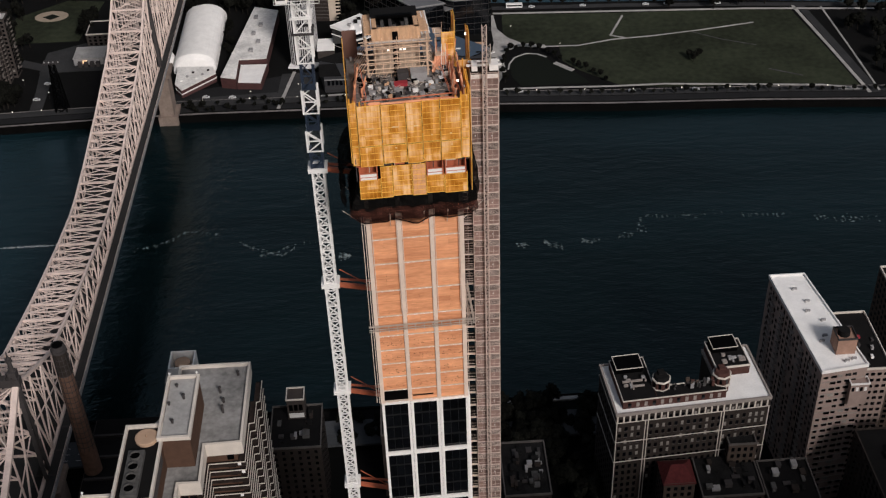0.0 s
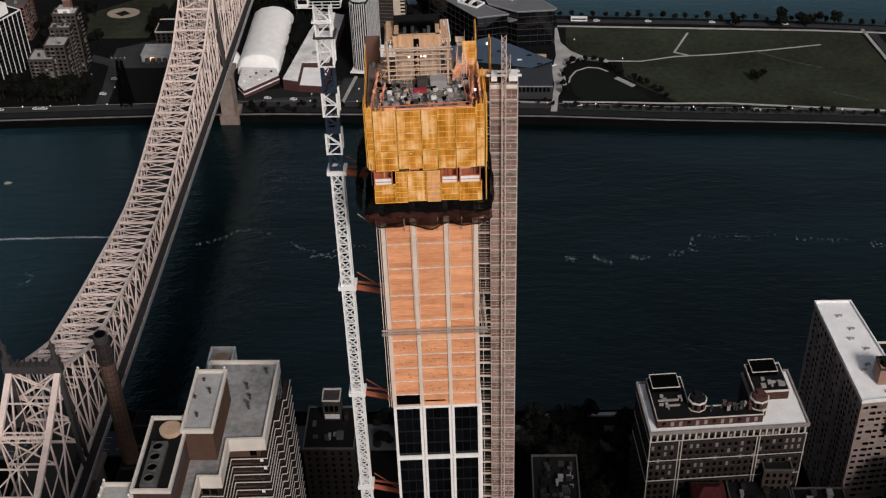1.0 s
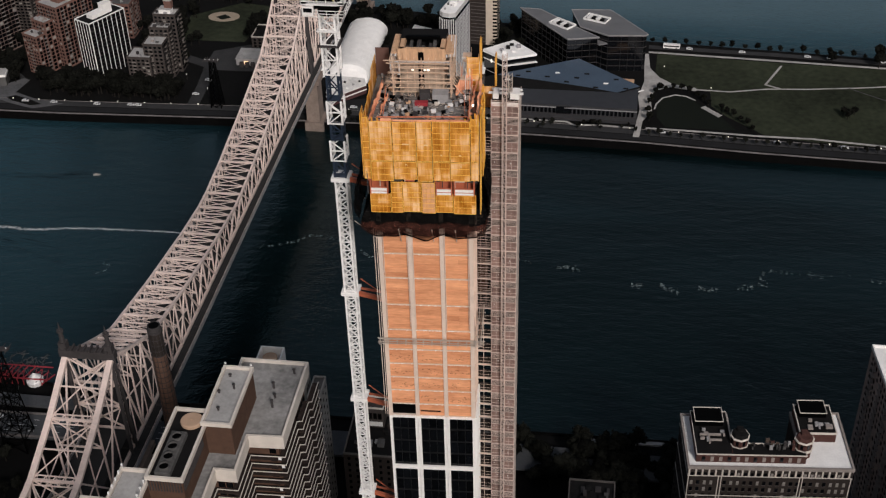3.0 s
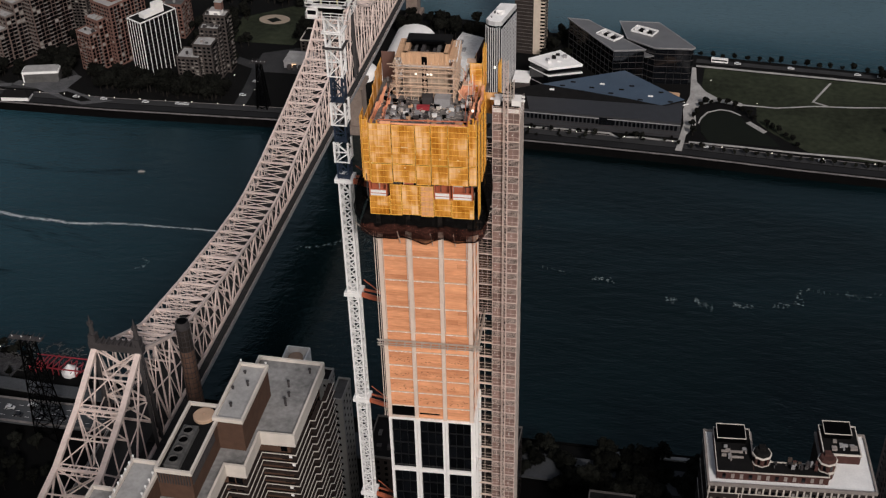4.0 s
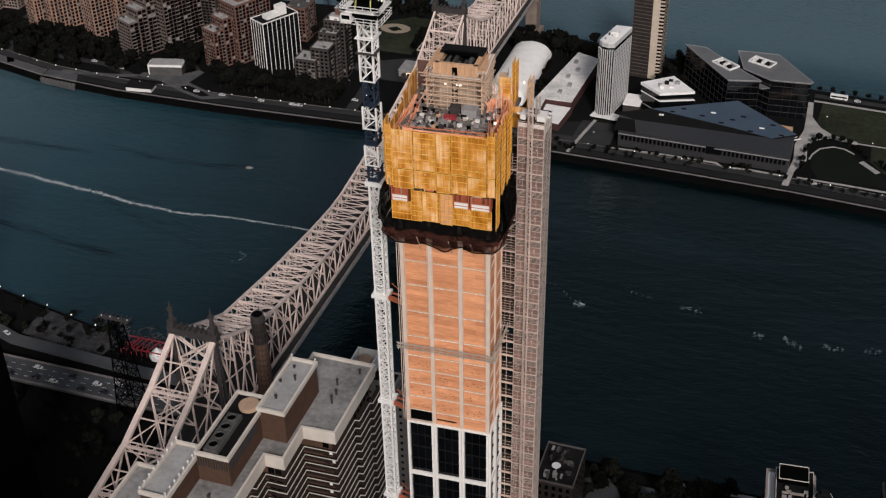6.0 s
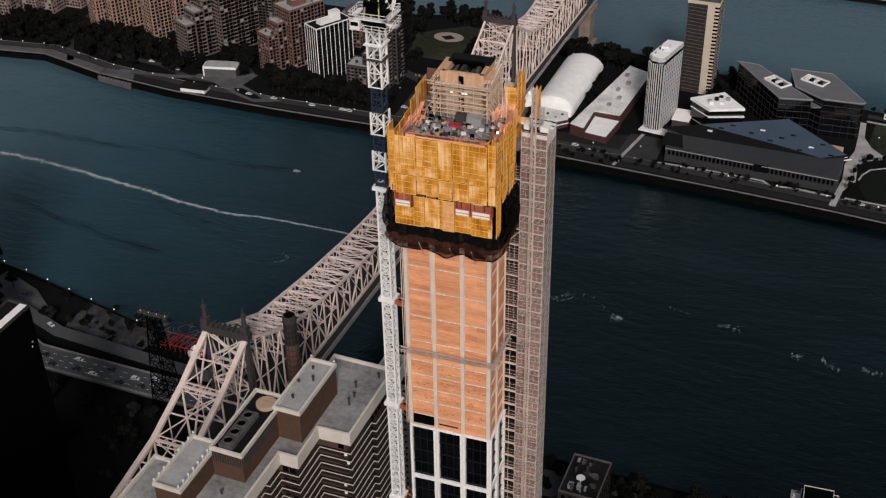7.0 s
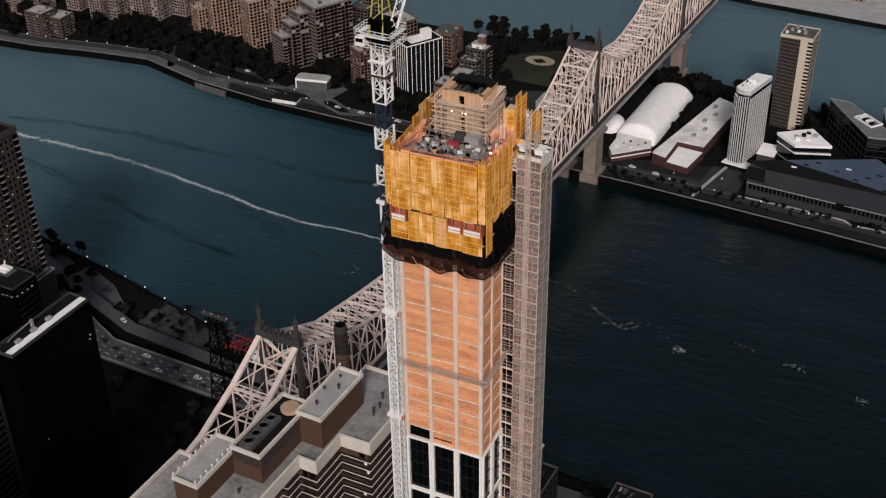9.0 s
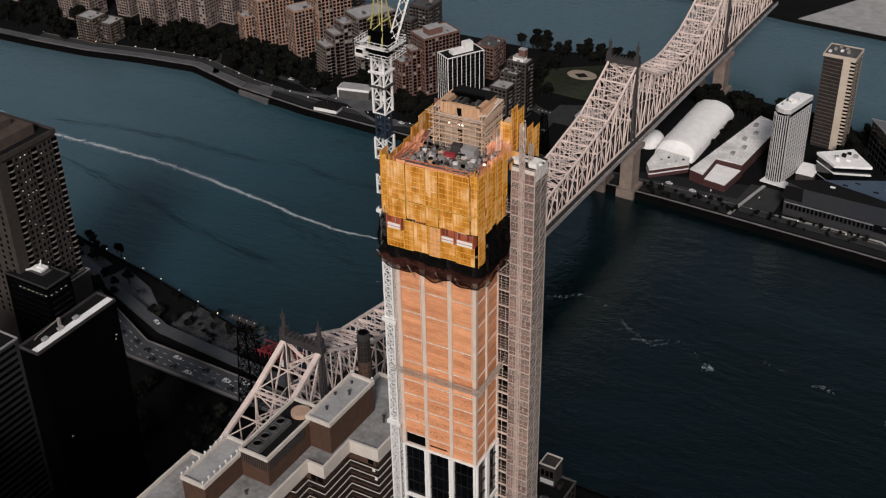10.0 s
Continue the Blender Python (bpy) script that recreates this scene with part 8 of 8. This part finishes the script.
# ---- trees ----
def tree_kind(seed, h, spread, leaves=46):
    rr = random.Random(seed)
    t = Form().cyl(0, 0, -0.5, h * 0.45, h * 0.035, h * 0.02, 7)
    for k in range(5):
        a = k * 1.26 + rr.random()
        t.beam((0, 0, h * (0.28 + 0.04 * k)), (math.cos(a) * spread * 0.55, math.sin(a) * spread * 0.55, h * (0.55 + 0.06 * k)), h * 0.018)
    t.beam((0, 0, h * 0.4), (0, 0, h * 0.85), h * 0.02)
    c = Form()
    lumps = [(rr.uniform(-0.5, 0.5) * spread, rr.uniform(-0.5, 0.5) * spread, h * rr.uniform(0.48, 0.85), spread * rr.uniform(0.34, 0.55)) for _ in range(8)]
    for lx, ly, lz, lr in lumps:
        for k in range(leaves):
            d = Vector((rr.gauss(0, 1), rr.gauss(0, 1), rr.gauss(0, 0.8))).normalized() * lr * rr.uniform(0.8, 1.04)
            p = Vector((lx, ly, lz)) + d
            s = rr.uniform(0.28, 0.62) * (1.0 if leaves > 30 else 1.5)
            u = Vector((rr.gauss(0, 1), rr.gauss(0, 1), rr.gauss(0, 1))).normalized()
            v = u.orthogonal().normalized()
            c.quad(p + u * s, p + v * s * 0.7, p - u * s, p - v * s * 0.7)
        n0, rows = 8, (-1.3, -0.75, -0.2, 0.35, 0.85, 1.3)
        vs = []
        for b in rows:
            for i in range(n0):
                a = 6.28 * i / n0
                k_ = lr * 0.86 * (1 + 0.22 * noise.noise((lx + math.cos(a) * 1.7, ly + math.sin(a) * 1.7, lz + b * 2)))
                vs.append((lx + k_ * math.cos(b) * math.cos(a), ly + k_ * math.cos(b) * math.sin(a), lz + k_ * 0.9 * math.sin(b)))
        m0 = len(rows) - 1
        c.add(vs, [(r * n0 + i, r * n0 + (i + 1) % n0, (r + 1) * n0 + (i + 1) % n0, (r + 1) * n0 + i) for r in range(m0) for i in range(n0)] + [tuple(range(m0 * n0, (m0 + 1) * n0))])
    return t.mesh("trunk", BARK), c.mesh("crown", LEAF)


KINDS = [tree_kind(100 + k, h, s) for k, (h, s) in enumerate(((11, 4.6), (13, 5.4), (9, 4.0), (12, 4.2)))]


PLANTS = []


def tree(*row):
    PLANTS.append(row)


def plant_tree(x, y, z, k, scale, turn, label, group):
    ob = thing("tree", label, "tree", (x, y, z), turn, group)
    ob.scale = (scale,) * 3
    for nm, me in zip(("trunk", "crown"), KINDS[k]):
        o = new(nm, me)
        o.parent = ob


rr = random.Random(42)


def grove(x0, x1, y0, y1, count, z, group, smin=0.8, smax=1.2, avoid=()):
    for _ in range(count):
        x, y = rr.uniform(x0, x1), rr.uniform(y0, y1)
        if any(a <= x <= b and c <= y <= d for a, b, c, d in avoid):
            continue
        tree(x, y, z, rr.randrange(4), rr.uniform(smin, smax), rr.uniform(0, 360), "dark leafy tree in a park", group)


APTS = [(-127, -96, 368, 403), (-164, -148, 375, 404), (-207, -176, 372, 424), (-275, -244, 370, 427), (-318, -288, 391, 437), (-371, -338, 395, 434), (-236, -208, 352, 368), (-84, -68, 340, 410), (-486, -454, 331, 360)]
grove(-182, -88, 350, 372, 95, 4, "trees before the apartment houses", avoid=APTS)
grove(-250, -182, 362, 400, 55, 4, "trees before the apartment houses", avoid=APTS)
grove(-340, -250, 350, 398, 85, 4, "trees before the apartment houses", avoid=APTS)
grove(-460, -340, 358, 400, 110, 4, "trees before the apartment houses", avoid=APTS)
grove(-600, -460, 335, 380, 70, 4, "trees before the apartment houses", avoid=APTS)
grove(-225, -95, 402, 470, 70, 4, "trees behind the apartment houses", avoid=APTS + [(-122, -60, 438, 505)])
grove(-160, -60, 500, 522, 40, 4, "trees on the far shore")
grove(-66, -56, 440, 470, 10, 4, "trees by the ball field")
grove(-122, -112, 436, 484, 12, 4, "trees by the ball field")
grove(-5, 75, 466, 490, 45, 4, "trees behind the dome")
grove(36, 44, 400, 460, 14, 4, "trees behind the dome", 0.5, 0.7)
grove(60, 140, 470, 488, 30, 4, "trees behind the tall tower", 0.7, 1.0)
grove(116, 136, 424, 460, 20, 4, "trees behind the tall tower", 0.6, 0.9)
grove(16, 106, 333, 344, 34, 4, "small trees along the promenade", 0.3, 0.5)
grove(106, 215, 336, 346, 34, 4, "small trees along the promenade", 0.25, 0.45)
for k in range(46):
    x = 224 + k * 8.0
    y = float(np.interp(x, [221, 398, 497, 900], [463, 448.5, 433, 384]))
    tree(x + rr.uniform(-1, 1), y, 4, k % 4, rr.uniform(0.4, 0.62), rr.uniform(0, 360), "small dark tree on the far shore", "trees along the far shore")
for k in range(40):
    x = 222 + k * 6.5
    y = float(np.interp(x, [216, 285, 374, 453], [323, 317, 312, 305])) + 12.5
    tree(x, y, 4, k % 4, rr.uniform(0.3, 0.5), rr.uniform(0, 360), "small dark tree along the promenade", "trees along the promenade")
for k, (x, y) in enumerate(((226, 389), (229, 392), (233, 394.5), (238, 395), (243, 394), (248, 391.5), (253, 387), (257, 381), (260, 376), (268, 370), (271, 366), (275, 362), (279, 357), (283, 352), (286, 347), (222, 374), (221, 362), (222, 352), (224, 380))):
    tree(x, y, 4, k % 4, rr.uniform(0.42, 0.6), rr.uniform(0, 360), "small round dark tree beside the play field", "trees round the play field")
for x, y in ((344, 371), (348, 369), (351, 372), (346, 366)):
    tree(x, y, 4, 1, 0.5, rr.uniform(0, 360), "pale shrub clump on the lawn", "shrubs on the lawn")
grove(456, 560, 318, 430, 60, 4, "trees past the park", 0.7, 1.1)
grove(345, 420, 436, 448, 8, 4, "trees along the far shore", 0.8, 1.2)
grove(168, 232, 30, 60, 60, 3, "trees on the city shore", 0.9, 1.3)
grove(208, 231, -30, 30, 26, 3, "trees on the city shore", 0.9, 1.2)
grove(120, 170, 40, 60, 24, 3, "trees on the city shore", 0.8, 1.1)
grove(-215, -150, 66, 90, 26, 3, "trees on the esplanade", 0.6, 0.9, avoid=[(-192, -164, 66, 92)])
grove(-150, -98, 64, 90, 30, 3, "trees on the esplanade", 0.35, 0.6)
grove(-330, -222, 90, 112, 40, 3, "trees on the esplanade", 0.6, 0.9)
grove(-130, -50, -40, 26, 50, 3, "trees between dark buildings", 0.7, 1.0)

PLANTS.sort(key=lambda r: math.hypot(r[0] - 220, r[1] + 300))
for row in PLANTS[:290]:
    plant_tree(*row)
LIGHT = [tree_kind(200 + k, h, s_, 17) for k, (h, s_) in enumerate(((11, 4.6), (13, 5.4), (9, 4.0), (12, 4.2)))]
for what, material in ((0, BARK), (1, LEAF)):
    woods = Form()
    for x, y, z, k, scale, turn, *_ in PLANTS[290:]:
        me = LIGHT[k][what]
        co = np.empty(len(me.vertices) * 3)
        me.vertices.foreach_get("co", co)
        co = co.reshape(-1, 3) * scale
        c, s_ = math.cos(turn), math.sin(turn)
        co = np.stack([co[:, 0] * c - co[:, 1] * s_ + x, co[:, 0] * s_ + co[:, 1] * c + y, co[:, 2] + z], 1)
        woods.add(co.tolist(), [tuple(p.vertices) for p in me.polygons])
    if what == 0:
        grove_ = tagged(new("distant_woods", woods.mesh("distant_woods", material)), "dark distant trees on the island", "trees", kind="stuff")
    else:
        part("foliage", woods, material, grove_, kind="stuff")

# ---- street lamps ----
def lamp(x, y, z, h=4.5):
    ob = thing("street_lamp", "small street lamp with a glowing head", "street lamp", (x, y, z), 0, "lamps along the shore")
    part("pole", LPOLE, None, ob)
    part("head", LHEAD, None, ob, "glowing lamp head")


LPOLE = Form().cyl(0, 0, 0, 4.4, 0.08, 0.06, 6).mesh("pole", STEEL_DARK)
LHEAD = Form().cyl(0, 0, 4.4, 4.9, 0.28, 0.22, 8).mesh("head", LAMP)
for k in range(12):
    x = -300 + k * 17
    lamp(x, float(np.interp(x, [-330, -257, -195, -128, -60], [125, 112, 102, 88, 72])) - 1.5, 3)
for k in range(26):
    x = -520 + k * 18
    lamp(x, float(np.interp(x, [p[0] for p in RI_W], [p[1] for p in RI_W])) + 12, 4)
for k in range(14):
    x = 30 + k * 30
    lamp(x, float(np.interp(x, [p[0] for p in RI_W], [p[1] for p in RI_W])) + 12, 4)
for x, y in ((-150, 368), (-130, 366), (-90, 380), (-70, 362), (-230, 345), (-262, 366), (-300, 380), (60, 350), (90, 356), (262, 392), (232, 420)):
    lamp(x, y, 4)
# ---- clutter on the working deck ----
def crate(name, x, y, z, w, d, h, m, label, cat, turn=0):
    ob = thing(name, label, cat)
    ob.matrix_world = tower.matrix_basis @ pose(x, y, z, 0, 0, turn)
    part("body", Form().box(0, w, 0, d, 0.1, h), m, ob)
    part("lid", Form().box(-0.05, w + 0.05, -0.05, d + 0.05, h, h + 0.1), m, ob)
    part("skid", Form().box(0.1, w - 0.1, 0.1, 0.3, 0, 0.1).box(0.1, w - 0.1, d - 0.3, d - 0.1, 0, 0.1), TIMBER, ob)


rr = random.Random(99)
for k in range(150):
    x, y = rr.uniform(0.6, 17.2), rr.choice((rr.uniform(3.0, 12.0), rr.uniform(3.0, 12.0), rr.uniform(12, 20)))
    if CX0 - 2.2 < x < CX1 + 1.6 and y > CY0 - 2.4:
        x = rr.choice((rr.uniform(-0.5, 1.2), rr.uniform(15.0, 17.6)))
    m = rr.choice((GREY, GREY, GREY, GREY, STEEL_DARK, STEEL_DARK, WHITE, TIMBER, CONC, BLACKB, BLACKB, BLACKB))
    nm = {GREY: ("grey steel equipment box", "equipment"), STEEL_DARK: ("dark steel equipment box", "equipment"), WHITE: ("white material sack", "sack"), TIMBER: ("stack of pale timber", "timber stack"), CONC: ("pale concrete block", "block"), BLACKB: ("black tool box", "tool box")}[m]
    crate(nm[0].split()[-1] if nm[1] != "equipment" else "equipment_box", x, y, Z_DECK, rr.uniform(0.25, 1.1), rr.uniform(0.2, 0.8), rr.uniform(0.2, 0.9), m, nm[0] + " on the working deck", nm[1], rr.uniform(-25, 25))
crate("red_container", 7.4, 8.0, Z_DECK, 2.4, 1.0, 0.9, RED, "red steel container on the working deck", "container", 2)
crate("generator", 8.2, 9.8, Z_DECK, 2.0, 1.6, 2.0, STEEL_DARK, "dark generator on the working deck", "generator", 5)
crate("stacked_panels", 10.6, 9.4, Z_DECK, 3.0, 2.2, 2.0, GREY, "stack of grey formwork panels", "panels", 0)
f = Form()
for a, b in (((W + 0.4, 0.2), (W - 0.6, 13)), ((0.0, 1.2), (0.4, 15)), ((1.0, 1.6), (W - 1.0, 1.6)), ((W - 1.6, 4), (W - 2.4, 13)), ((2.0, 3), (1.4, 13))):
    for dz in (0.8, 1.5):
        f.beam((*a, Z_DECK + dz), (*b, Z_DECK + dz + 0.4), 0.06, 0.22)
safety = thing("safety_netting", "orange safety netting along the deck edge", "netting")
safety.matrix_world = tower.matrix_basis
part("mesh_band", f, SAFE, safety)
f = Form()
for k in range(14):
    f.box(-0.8 + k * 1.4, -0.7 + k * 1.4, -1.25, -1.15, Z_DECK, Z_DECK + 2)
    f.box(W + 0.85, W + 0.95, -1 + k, -0.9 + k, Z_DECK, Z_DECK + 2)
part("net_post", f, PIPE, safety, kind="stuff")
f = Form()
for k in range(140):
    x = rr.uniform(0.5, 17.5)
    y = rr.uniform(2.5, 12)
    f.beam((x, y, Z_DECK + rr.uniform(0.1, 0.5)), (x + rr.uniform(-1.6, 1.6), y + rr.uniform(-0.8, 0.8), Z_DECK + rr.uniform(0.1, 0.9)), 0.06)
rebar = thing("rebar_bundle", "loose rebar and tubes scattered on the deck", "rebar", kind="stuff")
rebar.matrix_world = tower.matrix_basis
part("bars", f, PIPE, rebar, kind="stuff")
